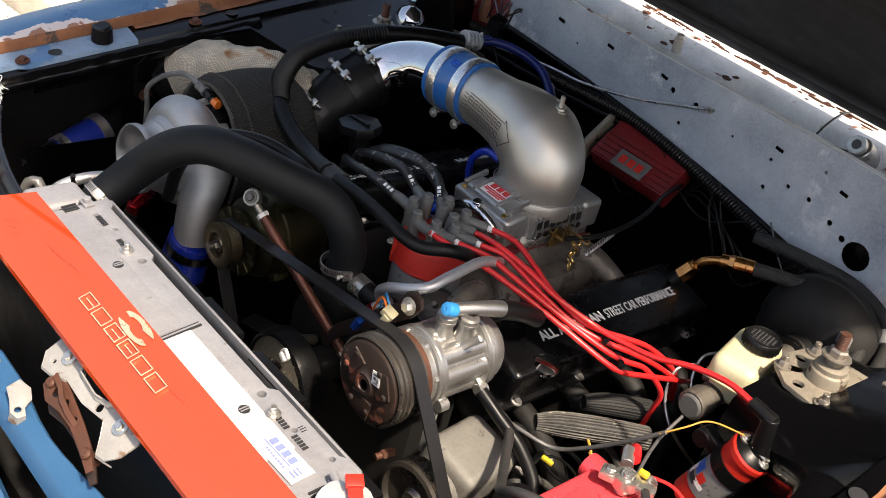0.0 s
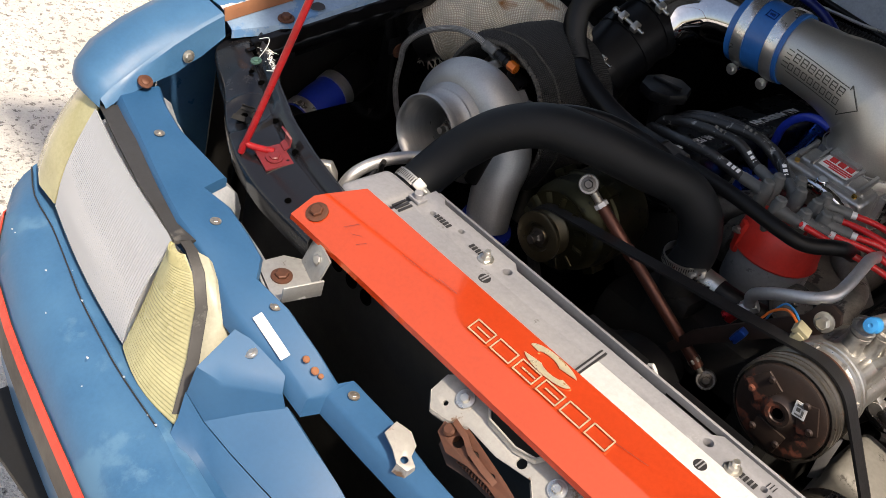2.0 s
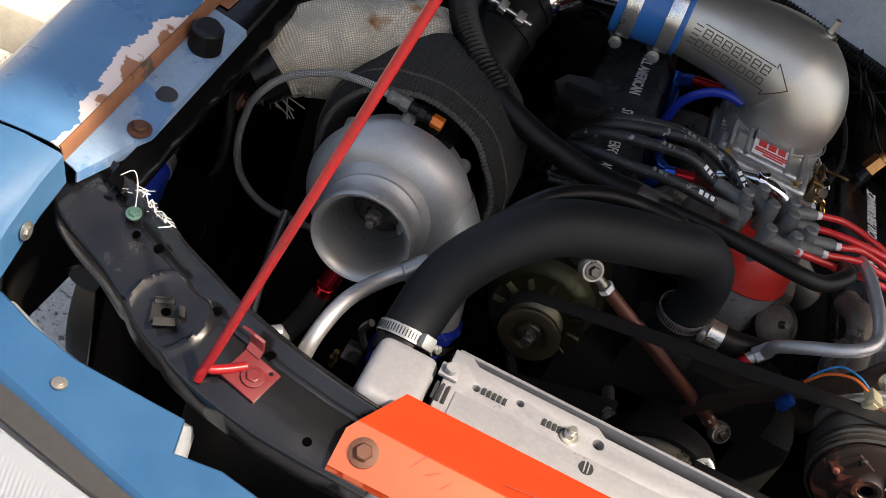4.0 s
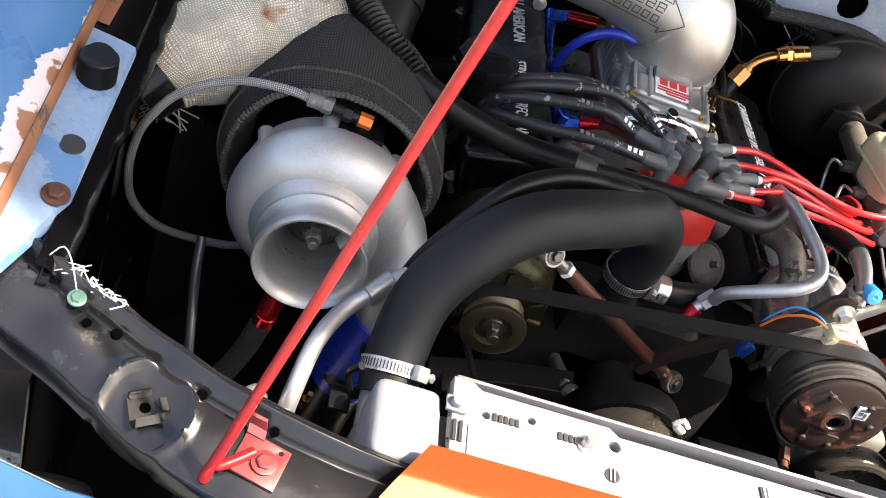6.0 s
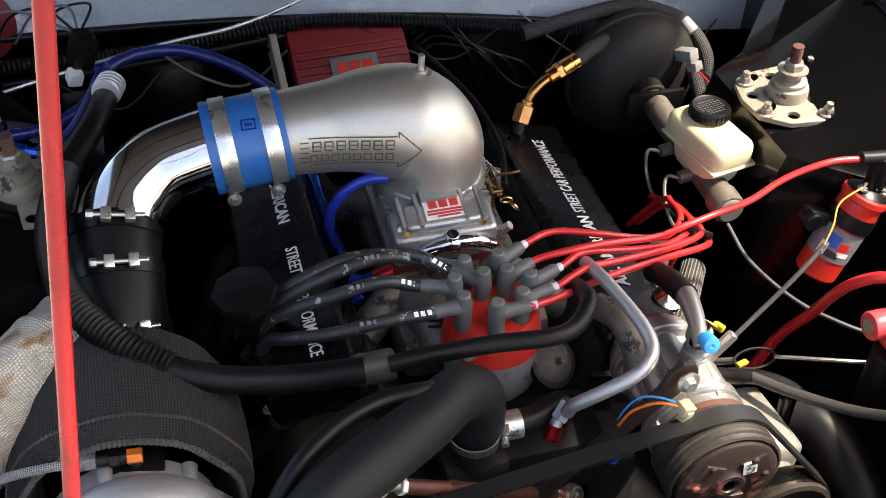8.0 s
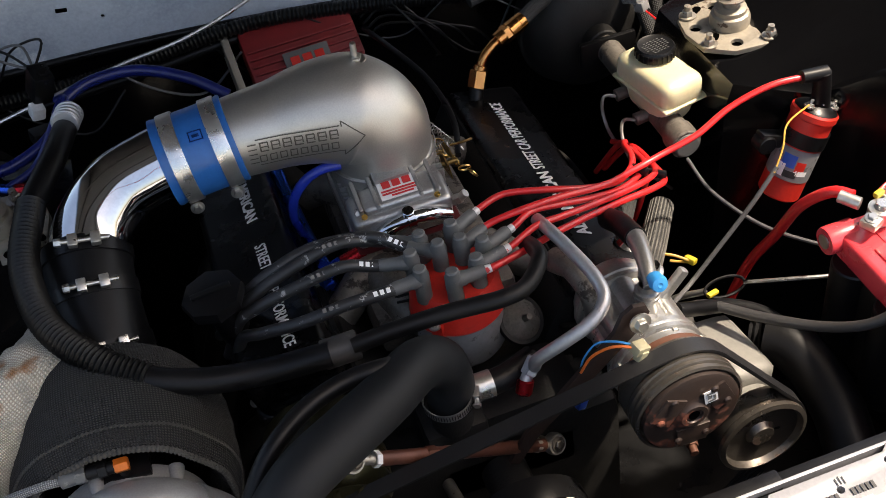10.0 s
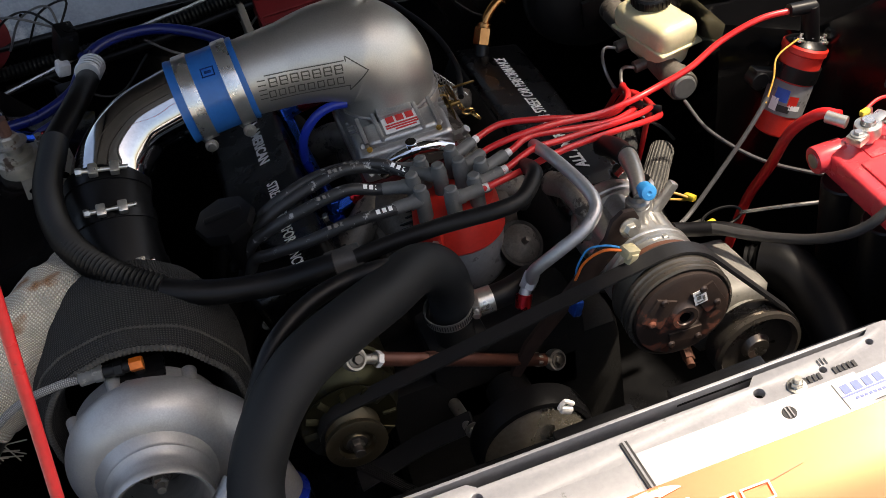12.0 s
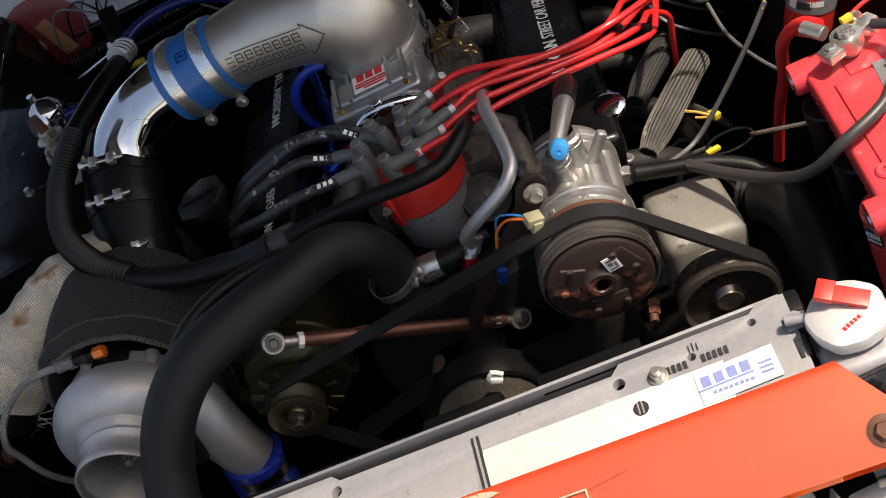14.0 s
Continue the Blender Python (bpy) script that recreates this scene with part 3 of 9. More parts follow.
def fender(side):
    ys = [0.11, 0.2, 0.3, 0.4, 0.52, 0.66, 0.82, 1.0, 1.2, 1.45]
    prof = [(0.7372, -0.003), (0.748, 0.004), (0.775, 0.010), (0.815, 0.006), (0.85, -0.012), (0.875, -0.05), (0.888, -0.12), (0.892, -0.25), (0.875, -0.48)]
    rows = [[(side * (x - 0.018 * max(0, 0.3 - y)), y, zt(y) + dz - 0.013 * max(0, 1 - (y - 0.11) / 0.22) * min(1, (x - 0.735) / 0.03)) for x, dz in prof] for y in ys]
    f = part("fender", strip(rows, 0.0015), "fender_blue", car, "blue front fender with sun-faded paint")
    lip = [[(side * x, y, zt(y) + dz) for x, dz in ((0.7335, -0.020), (0.7345, -0.008), (0.7362, -0.0035), (0.7378, -0.0015))] for y in ys]
    part("rusted_seam", strip(lip, 0.002), "rusty_flange", f, "rusted seam along the fender's edge")
    fl = [[(side * (0.7335 - (0.7335 - x) * min(1, 0.35 + 8 * (y - 0.115))), y, zt(y) + dz) for x, dz in ((0.686, -0.040), (0.690, -0.0275), (0.70, -0.025), (0.714, -0.023), (0.7335, -0.0205))] for y in (0.115, 0.14, 0.17, 0.2, 0.28, 0.36, 0.40)]
    flange = part("fender_flange", strip(fl, 0.002), "blue_flange", f, "inner flange with flaking blue paint and rust")
    fb = [[(side * x, y, zt(y) + dz) for x, dz in ((0.686, -0.040), (0.690, -0.0285), (0.70, -0.026), (0.714, -0.024), (0.7335, -0.0215))] for y in (0.40, 0.52, 0.66, 0.82, 1.0, 1.2, 1.45)]
    part("rear_flange", strip(fb, 0.002), "black_paint", f, "black painted rear part of the flange")
    random.seed(21)
    strip_rows = []
    for i in range(50):
        y = 0.41 + 0.0175 * i
        w = 0.014 + 0.012 * noise.noise(Vector((y * 23, side, 0)))
        strip_rows.append([(side * (0.7325 - w * q), y, zt(y) - 0.0195 - 0.001 * q) for q in (0, 0.5, 1)])
    part("rust_scale", strip(strip_rows, 0.0012), "rusty_flange", f, "ragged strip of rust scale")
    for y in (0.194, 0.52, 0.95):
        part("bolt", bolt_bm((side * 0.700, y, zt(y) - 0.023), (0, -0.15, 1), 0.008, 0.007), "rusty_steel", flange, "rusty flange bolt")
    for y in (0.253, 0.60):
        part("flange_hole", lathe([(0, 0.0006), (0.0115, 0.0006), (0.012, 0)], frame_at((side * 0.705, y, zt(y) - 0.0235), (0, -0.15, 1)), 20), "ink_black", flange)
    part("hood_bump_stop", joined(cyl((side * 0.711, 0.342, zt(0.342) - 0.026), (side * 0.711, 0.340, zt(0.342) + 0.002), 0.019, 0.018), cyl((side * 0.711, 0.341, zt(0.342) - 0.002), (side * 0.711, 0.339, zt(0.342) + 0.004), 0.014)), "rubber", flange, "black rubber stop")
    # nose piece between the fender and the lamp: a rounded top that folds down into the bay
    cap_rows = (
        ((0.7350, 0.1075, 0.9050), (0.7480, 0.1070, 0.9060), (0.7720, 0.1065, 0.9075), (0.8110, 0.1060, 0.9035), (0.8440, 0.1060, 0.8880), (0.8690, 0.1065, 0.8480), (0.8840, 0.1070, 0.7800), (0.8880, 0.1080, 0.6600)),
        ((0.7370, 0.0760, 0.8905), (0.7480, 0.0720, 0.8965), (0.7700, 0.0690, 0.9000), (0.8080, 0.0660, 0.8960), (0.8420, 0.0640, 0.8780), (0.8670, 0.0640, 0.8390), (0.8830, 0.0680, 0.7700), (0.8870, 0.0750, 0.6600)),
        ((0.7360, 0.0300, 0.8690), (0.7460, 0.0250, 0.8785), (0.7660, 0.0190, 0.8840), (0.8020, 0.0130, 0.8815), (0.8370, 0.0080, 0.8600), (0.8630, 0.0120, 0.8180), (0.8790, 0.0240, 0.7500), (0.8840, 0.0400, 0.6600)),
        ((0.7300, -0.0230, 0.8440), (0.7400, -0.0300, 0.8540), (0.7610, -0.0390, 0.8595), (0.7950, -0.0440, 0.8570), (0.8310, -0.0420, 0.8350), (0.8570, -0.0310, 0.7950), (0.8740, -0.0080, 0.7350), (0.8800, 0.0150, 0.6600)),
        ((0.7240, -0.0660, 0.8230), (0.7330, -0.0730, 0.8320), (0.7520, -0.0800, 0.8360), (0.7860, -0.0810, 0.8320), (0.8200, -0.0690, 0.8130), (0.8480, -0.0480, 0.7800), (0.8690, -0.0150, 0.7250), (0.8760, 0.0050, 0.6600)),
        ((0.7200, -0.0840, 0.8110), (0.7290, -0.0900, 0.8180), (0.7470, -0.0930, 0.8200), (0.7800, -0.0900, 0.8150), (0.8130, -0.0760, 0.7980), (0.8420, -0.0520, 0.7690), (0.8650, -0.0160, 0.7180), (0.8730, 0.0030, 0.6600)),
        ((0.7190, -0.0850, 0.7980), (0.7280, -0.0910, 0.8040), (0.7460, -0.0930, 0.8060), (0.7790, -0.0890, 0.8010), (0.8110, -0.0740, 0.7850), (0.8400, -0.0500, 0.7570), (0.8630, -0.0140, 0.7080), (0.8720, 0.0050, 0.6550)))
    cap = [[(side * x, y, z) for x, y, z in row] for row in cap_rows]
    n = part("nose_cap", strip(cap, 0.002), "blue_paint", car, "blue nose piece over the headlamp's corner", angle=60)
    flank = ((0.010, 0.034), (0.006, 0.048), (0.010, 0.044), (0.014, 0.024), (0.013, 0.014), (0.011, 0.010))
    part("inner_flank", strip([[(side * x, y, z), (side * (x - 0.004), y + 0.001, z - 0.003), (side * (x - d * 0.7), y + 0.002, z - h * 0.55), (side * (x - d), y + 0.003, z - h)] for ((x, y, z), *_), (d, h) in zip(cap_rows, flank)], 0.002), "blue_paint", n)
    part("screw", joined(bolt_bm((side * 0.7270, 0.053, 0.8480), (-side, 0, 0.2), 0.0055, 0.004), lathe([(0, 0), (0.0095, 0), (0.0095, 0.0012), (0, 0.0012)], frame_at((side * 0.7270, 0.053, 0.8480), (-side, 0, 0.2)), 18)), "zinc", n)
    part("push_clip", joined(bolt_bm((side * 0.7140, -0.021, 0.8290), (-side * 0.5, 0, 1), 0.007, 0.004), lathe([(0, 0), (0.011, 0), (0.010, 0.002), (0, 0.003)], frame_at((side * 0.7140, -0.021, 0.8290), (-side * 0.5, 0, 1)), 14)), "rusty_steel", n, "rusty clip")


for s in (-1, 1):
    fender(s)


def apron(side):
    """Inner wing with its strut tower."""
    name = "inner_wing"
    ys = [0.12, 0.21, 0.38, 0.5, 0.62, 0.70, 0.76, 0.99, 1.05, 1.12, 1.3]
    inn = [0, 0, 0, 0, 0.02, 0.10, 0.2, 0.2, 0.12, 0.03, 0.0]
    top = 0.889 if side > 0 else 0.935
    rows = []
    for y, d in zip(ys, inn):
        t = zt(y) - 0.042
        h = t if d < 0.05 else top - 0.03 * (0.2 - d) / 0.2
        k = d if side > 0 else d - 0.032 * max(0.0, 1 - d / 0.1)
        rows.append([(side * 0.687, y, t), (side * (0.680 - 0.15 * min(1, d / 0.2)), y, min(t, h) - 0.0), (side * min(0.686, 0.66 - k), y, h - 0.012), (side * (0.652 - k), y, h - 0.04), (side * (0.649 - k), y, min(0.815, h - 0.05)), (side * (0.646 - k), y, 0.74), (side * (0.64 - k), y, 0.62), (side * (0.62 - k), y, 0.28)])
    sheet = strip(rows, 0.002)
    if side < 0:
        hole = [fc for fc in sheet.faces if 0.12 < fc.calc_center_median().y < 0.38 and 0.74 < fc.calc_center_median().z < 0.862]
        bmesh.ops.delete(sheet, geom=hole, context="FACES")
    w = part(name, sheet, "black_paint", car, "glossy black painted inner wing with a strut tower")
    rail = [(side * 0.686, y, zt(y) - 0.046) for y in (0.12, 0.3, 0.5, 0.7, 0.9, 1.1, 1.25)]
    part("weld_seam", sweep(rail, 0.004, 8, step=0.03), "black_satin", w, "lumpy black sealed seam")
    return w


wing_p, wing_d = apron(-1), apron(1)
# added dark sheet: keeps the lit fender from showing through the opening
part("opening_blackout", strip([[(-0.700, y, 0.866), (-0.765, y, 0.856), (-0.808, y, 0.82), (-0.818, y, 0.74), (-0.818, y, 0.50)] for y in (0.17, 0.25, 0.35, 0.5, 0.62)], 0.003), "hood_and_gap_black", wing_p, "added dark sheet that keeps the wing opening dark from behind")
def rail_row(y):
    w = 0.002 * noise.noise(Vector((y * 40, 2.0, 0)))
    t = zt(y)
    return [(-0.694, y, t - 0.0335), (-0.684, y, t - 0.036), (-0.677 + w, y, t - 0.041 + w), (-0.671 + 2 * w, y, t - 0.046), (-0.669 + 2 * w, y, t - 0.052 + 2 * w), (-0.672, y, t - 0.064)]


part("wing_rail", strip([rail_row(0.13 + 0.008 * k) for k in range(66)], 0.002), "black_paint", wing_p, "glossy black sealed rail under the flange", angle=60)
for x, y, z in ((-0.684, 0.42, 0.82),):
    b = part("wing_bracket", box((0.006, 0.05, 0.05), pose(x, y, z), 0.004), "black_satin", wing_p)
    part("bolt", bolt_bm((x + 0.004, y, z), (1, 0, 0), 0.008, 0.006), "rusty_steel", b)
for y, z in ((0.50, 0.62), (0.56, 0.70), (0.60, 0.80)):
    part("bolt", bolt_bm((0.632, y, z), (-1, 0, 0), 0.006, 0.005), "steel", wing_d)

# added plate: stops light from coming up into the bay
part("bay_blackout", box((1.36, 1.3, 0.02), pose(0, 0.62, 0.29), 0.003), "black_satin", car, "dark plate in place of the frame, added to close the bay to light")
part("firewall", box((1.42, 0.012, 0.80), pose(0, 1.262, 0.62), 0.002), "black_paint", car, "black painted bulkhead")

face = [(-0.74, 1.078), (0.74, 1.078), (0.74, 0.79), (0.52, 0.815), (0.35, 0.855), (0.05, 0.91), (-0.3, 0.946), (-0.74, 0.962)]
holes = [(-0.107, 1.022, 0.006), (-0.047, 1.019, 0.006), (-0.397, 0.948, 0.0045), (-0.07, 0.97, 0.0045), (0.145, 0.949, 0.0045), (0.19, 0.975, 0.0045), (0.236, 0.974, 0.005), (0.289, 0.957, 0.0055), (0.321, 0.943, 0.0065), (0.049, 1.003, 0.003), (0.139, 1.003, 0.0035), (0.245, 1.035, 0.003), (-0.536, 0.999, 0.004), (-0.364, 1.004, 0.003), (0.357, 0.928, 0.027)]
cowl = part("cowl_panel", slab(face, frame_at((0, 1.218, 0), (0, -1, 0), (1, 0, 0)), 0.004, 0, holes), "primer_grey", car, "grey primered cowl panel with punched holes")
for x, z in [(-0.418, 1.032), (-0.277, 1.036), (-0.133, 1.038), (0.148, 1.029), (0.291, 1.018)]:
    # black boxes on the face, in place of the shade in cut slots
    part("punched_slot", box((0.017, 0.0012, 0.0065), pose(x, 1.2155, z, 0, 8, 0), 0.0005), "hole_shade", cowl)
part("cowl_lip", sweep([(-0.72, 1.214, 0.962), (-0.3, 1.212, 0.946), (0.05, 1.212, 0.91), (0.35, 1.212, 0.855), (0.55, 1.212, 0.81)], 0.006, 10, step=0.04), "black_satin", cowl, "black seam sealer")


def cowl_row(x):
    # two sunken trays with a flat shelf between them
    d = 0.050 * min(1, max(0, (x + 0.035) / 0.012)) + 0.045 * min(1, max(0, (-0.185 - x) / 0.012)) * min(1, max(0, (x + 0.34) / 0.012))
    w = 0.003 * math.sin(9 * x)
    return [(x, 1.214, 1.080 + w), (x, 1.222, 1.082 + w), (x, 1.229, 1.078 - d), (x, 1.270, 1.073 - d), (x, 1.288, 1.074 - 0.9 * d), (x, 1.299, 1.079), (x, 1.315, 1.089), (x, 1.345, 1.093), (x, 1.372, 1.086), (x, 1.385, 1.073), (x, 1.41, 1.078), (x, 1.52, 1.12)]


ct = part("cowl_top", strip([cowl_row(x) for x in np.linspace(-0.74, 0.74, 150).tolist()], 0.0015), "white_cowl", car, "white cowl top with rusted patches", angle=50)
crng = random.Random(11)
flakes = []
for i in range(46):
    x = crng.uniform(-0.34, 0.22)
    r = crng.uniform(0.004, 0.013)
    flakes.append(slab([(1.8 * r * crng.uniform(0.5, 1) * math.cos(a), r * crng.uniform(0.35, 1) * math.sin(a)) for a in np.linspace(0, 6.28, 10)[:-1].tolist()], frame_at((x, crng.uniform(1.368, 1.392), 1.0885), (0, 0.25, 1)), 0.003))
tagged(part("rust_seam", joined(*flakes), "rust_scale", ct, "flaking rust along the rear seam"), kind="stuff")
for x, y, r in ((-0.185, 1.292, 0.016), (-0.190, 1.262, 0.010), (-0.032, 1.262, 0.013), (-0.028, 1.288, 0.009), (0.030, 1.352, 0.014), (0.052, 1.358, 0.012), (-0.005, 1.345, 0.009), (0.075, 1.350, 0.007), (-0.30, 1.33, 0.012), (-0.26, 1.30, 0.010)):
    n_ = (0, -0.2, 1)
    part("rust_patch", slab([(r * crng.uniform(0.5, 1.1) * math.cos(a), 0.7 * r * crng.uniform(0.5, 1.1) * math.sin(a)) for a in np.linspace(0, 6.28, 12)[:-1].tolist()], frame_at((x, y, 1.0935 if y > 1.32 else 1.080), n_), 0.0012), "rust_scale", ct)
for x, y in ((-0.21, 1.345), (-0.17, 1.338), (-0.13, 1.342), (0.10, 1.335), (0.13, 1.34)):
    part("chip", slab([(0.006 * crng.uniform(0.5, 1.1) * math.cos(a), 0.004 * crng.uniform(0.5, 1.1) * math.sin(a)) for a in np.linspace(0, 6.28, 8)[:-1].tolist()], frame_at((x, y, 1.0934), (0, 0, 1)), 0.0008), "ink_black", ct)
part("wiper_spindle", joined(cyl((-0.158, 1.262, 1.070), (-0.158, 1.260, 1.106), 0.010), cyl((-0.158, 1.260, 1.104), (-0.158, 1.2595, 1.113), 0.0075)), "zinc", ct)
part("wiper_spindle", joined(cyl((0.275, 1.31, 1.055), (0.262, 1.262, 1.088), 0.021), lathe([(0.009, -0.02), (0.009, 0), (0.0165, 0), (0.0165, 0.012), (0.009, 0.012), (0.009, -0.02)], frame_at((0.262, 1.256, 1.091), (-0.15, -1, 0.5)), 28)), "dirty_alu", ct)
part("spindle_bore", lathe([(0, 0.001), (0.0088, 0.001), (0.009, 0)], frame_at((0.2606, 1.2452, 1.0963), (-0.15, -1, 0.5)), 20), "ink_black", ct)
part("washer_line", sweep([(0.196, 1.224, 1.086), (0.190, 1.262, 1.098), (0.183, 1.32, 1.106), (0.178, 1.385, 1.098)], 0.002, 6), "black_plastic", ct)
part("tray_wire", sweep([(0.10, 1.226, 1.078), (0.16, 1.236, 1.072), (0.21, 1.242, 1.070), (0.25, 1.25, 1.074)], 0.003, 7), "black_plastic", ct)
windscreen = part("windscreen", box((1.4, 0.9, 0.006), pose(0, 1.88, 1.33, 32, 0, 0), 0.002), "lens", car, "tinted windscreen")
def body_row(y, half, top, sill):
    return [(s * x, y, z) for s, x, z in ((-1, half - 0.03, sill), (-1, half, 0.55), (-1, half - 0.01, 0.78), (-1, half - 0.07, top - 0.02), (-1, half - 0.16, top), (0, 0.0, top + 0.01), (1, half - 0.16, top), (1, half - 0.07, top - 0.02), (1, half - 0.01, 0.78), (1, half, 0.55), (1, half - 0.03, sill))]


part("rear_body", strip([body_row(*r) for r in ((1.44, 0.885, 0.93, 0.30), (1.7, 0.89, 0.93, 0.26), (2.6, 0.89, 0.94, 0.26), (3.1, 0.89, 0.95, 0.30), (3.28, 0.90, 0.95, 0.52), (3.62, 0.90, 0.96, 0.60), (3.95, 0.89, 0.97, 0.52), (4.1, 0.88, 0.97, 0.32), (4.45, 0.84, 0.95, 0.34), (4.52, 0.80, 0.90, 0.40))], 0.004), "blue_paint", car, "blue body sides and boot", angle=50)
part("tail_panel", box((1.56, 0.03, 0.52), pose(0, 4.50, 0.64), 0.01), "blue_paint", car)
part("roof", strip([[(x * w, y, z - 0.03 * x * x) for x in (-1, -0.9, -0.5, 0, 0.5, 0.9, 1)] for y, z, w in ((2.24, 1.405, 0.60), (2.35, 1.43, 0.61), (2.8, 1.445, 0.62), (3.2, 1.435, 0.61), (3.34, 1.415, 0.60))], 0.03), "blue_paint", car, "blue roof panel", angle=50)
for s in (-1, 1):
    part("side_window", strip([[(s * 0.80, 1.62, 0.945), (s * 0.605, 2.26, 1.375)], [(s * 0.80, 2.7, 0.955), (s * 0.615, 2.8, 1.41)], [(s * 0.77, 3.85, 0.975), (s * 0.60, 3.32, 1.385)]], 0.005), "black_plastic", car, "dark side windows")
    for a, b in (((0.79, 1.58, 0.94), (0.605, 2.25, 1.39)), ((0.77, 3.90, 0.97), (0.60, 3.34, 1.395))):
        part("roof_pillar", sweep([(s * a[0], a[1], a[2]), (s * b[0], b[1], b[2])], 0.028, 10, smooth=False), "blue_paint", car)
part("rear_window", strip([[(-0.58, 3.34, 1.40), (0.58, 3.34, 1.40)], [(-0.74, 3.92, 0.98), (0.74, 3.92, 0.98)]], 0.005), "black_plastic", car, "dark rear window")
part("dashboard", box((1.36, 0.6, 0.3), pose(0, 1.85, 0.95), 0.05), "black_plastic", car)


def hinge_plate(x, z, wide):
    p = part("hinge_cover", lathe([(0, 0.004), (0.045, 0.004), (0.058, 0.002), (0.064, -0.003)], frame_at((x, 1.212, z), (0, -1, 0), (1, 0, 0)) @ Matrix.Diagonal((wide, 1.1, 1, 1)), 28), "dark_red", car, "dark red hinge plate bolted to the cowl")
    part("slot", box((0.030, 0.075, 0.004), frame_at((x + 0.01, 1.2075, z - 0.01), (0, -1, 0), (1, 0, 0)) @ pose(0, 0, 0, 0, 0, 12), 0.0015), "rusty_flange", p)
    part("bolt", bolt_bm((x - 0.03, 1.207, z - 0.012), (0, -1, 0), 0.008, 0.007), "zinc", p, "bright zinc bolt")


hinge_plate(0.556, 0.945, 1.1)
hinge_plate(-0.64, 0.985, 1.2)

# bonnet, propped open over the bay
HOOD = frame_at((0, 1.305, 1.125), (0, 0.586, 0.810), (1, 0, 0))  # y runs towards the bonnet's raised front edge
hood = part("bonnet", box((1.46, 1.66, 0.012), HOOD @ Matrix.Translation((0, -0.83, 0.02)), 0.004), "blue_paint", car, "raised bonnet")
part("bonnet_lining", box((1.42, 1.63, 0.006), HOOD @ Matrix.Translation((0, -0.83, 0.008)), 0.002), "hood_and_gap_black", hood, "dark grimy underside with stiffening ribs")
for y in (0.04, 0.5, 0.95, 1.45):
    part("stiffening_rib", box((1.40, 0.05, 0.02), HOOD @ Matrix.Translation((0, -y, -0.001)), 0.006), "hood_and_gap_black", hood)
for x in (-0.66, 0.66):
    part("stiffening_rib", box((0.05, 1.56, 0.018), HOOD @ Matrix.Translation((x, -0.83, -0.001)), 0.006), "hood_and_gap_black", hood)

# radiator support
SUP_FRONT = [(0.738, 0.128, 0.862), (0.724, 0.097, 0.853), (0.650, 0.064, 0.839), (0.577, 0.022, 0.831), (0.516, -0.003, 0.829), (0.450, -0.016, 0.828), (0.380, -0.021, 0.828), (0.335, -0.022, 0.828)]
SUP_REAR = [(0.728, 0.180, 0.884), (0.700, 0.160, 0.880), (0.655, 0.137, 0.8745), (0.590, 0.112, 0.867), (0.520, 0.085, 0.862), (0.448, 0.068, 0.856), (0.370, 0.060, 0.848), (0.335, 0.058, 0.846)]


def support_point(side, a, b, v):
    """A point across the pressed panel: front edge a, rear edge b."""
    x, y, z = a.lerp(b, v)
    z += 0.0035 * math.sin(math.pi * min(1, v / 0.7)) - 0.0085 * math.exp(-((v - 0.76) / 0.05) ** 2) + 0.0055 * math.exp(-((v - 0.91) / 0.05) ** 2)
    d = math.hypot(x - 0.575, y - 0.046)
    z += 0.0050 * math.exp(-((d - 0.038) / 0.0040) ** 2) - 0.0030 * math.exp(-(d / 0.026) ** 6)
    z += 0.0035 * math.exp(-(((x - 0.655) / 0.020) ** 2 + ((y - 0.092) / 0.012) ** 2)) + 0.0016 * noise.noise(Vector((x * 24, y * 24, 1.0)))
    return (side * x, y, z)


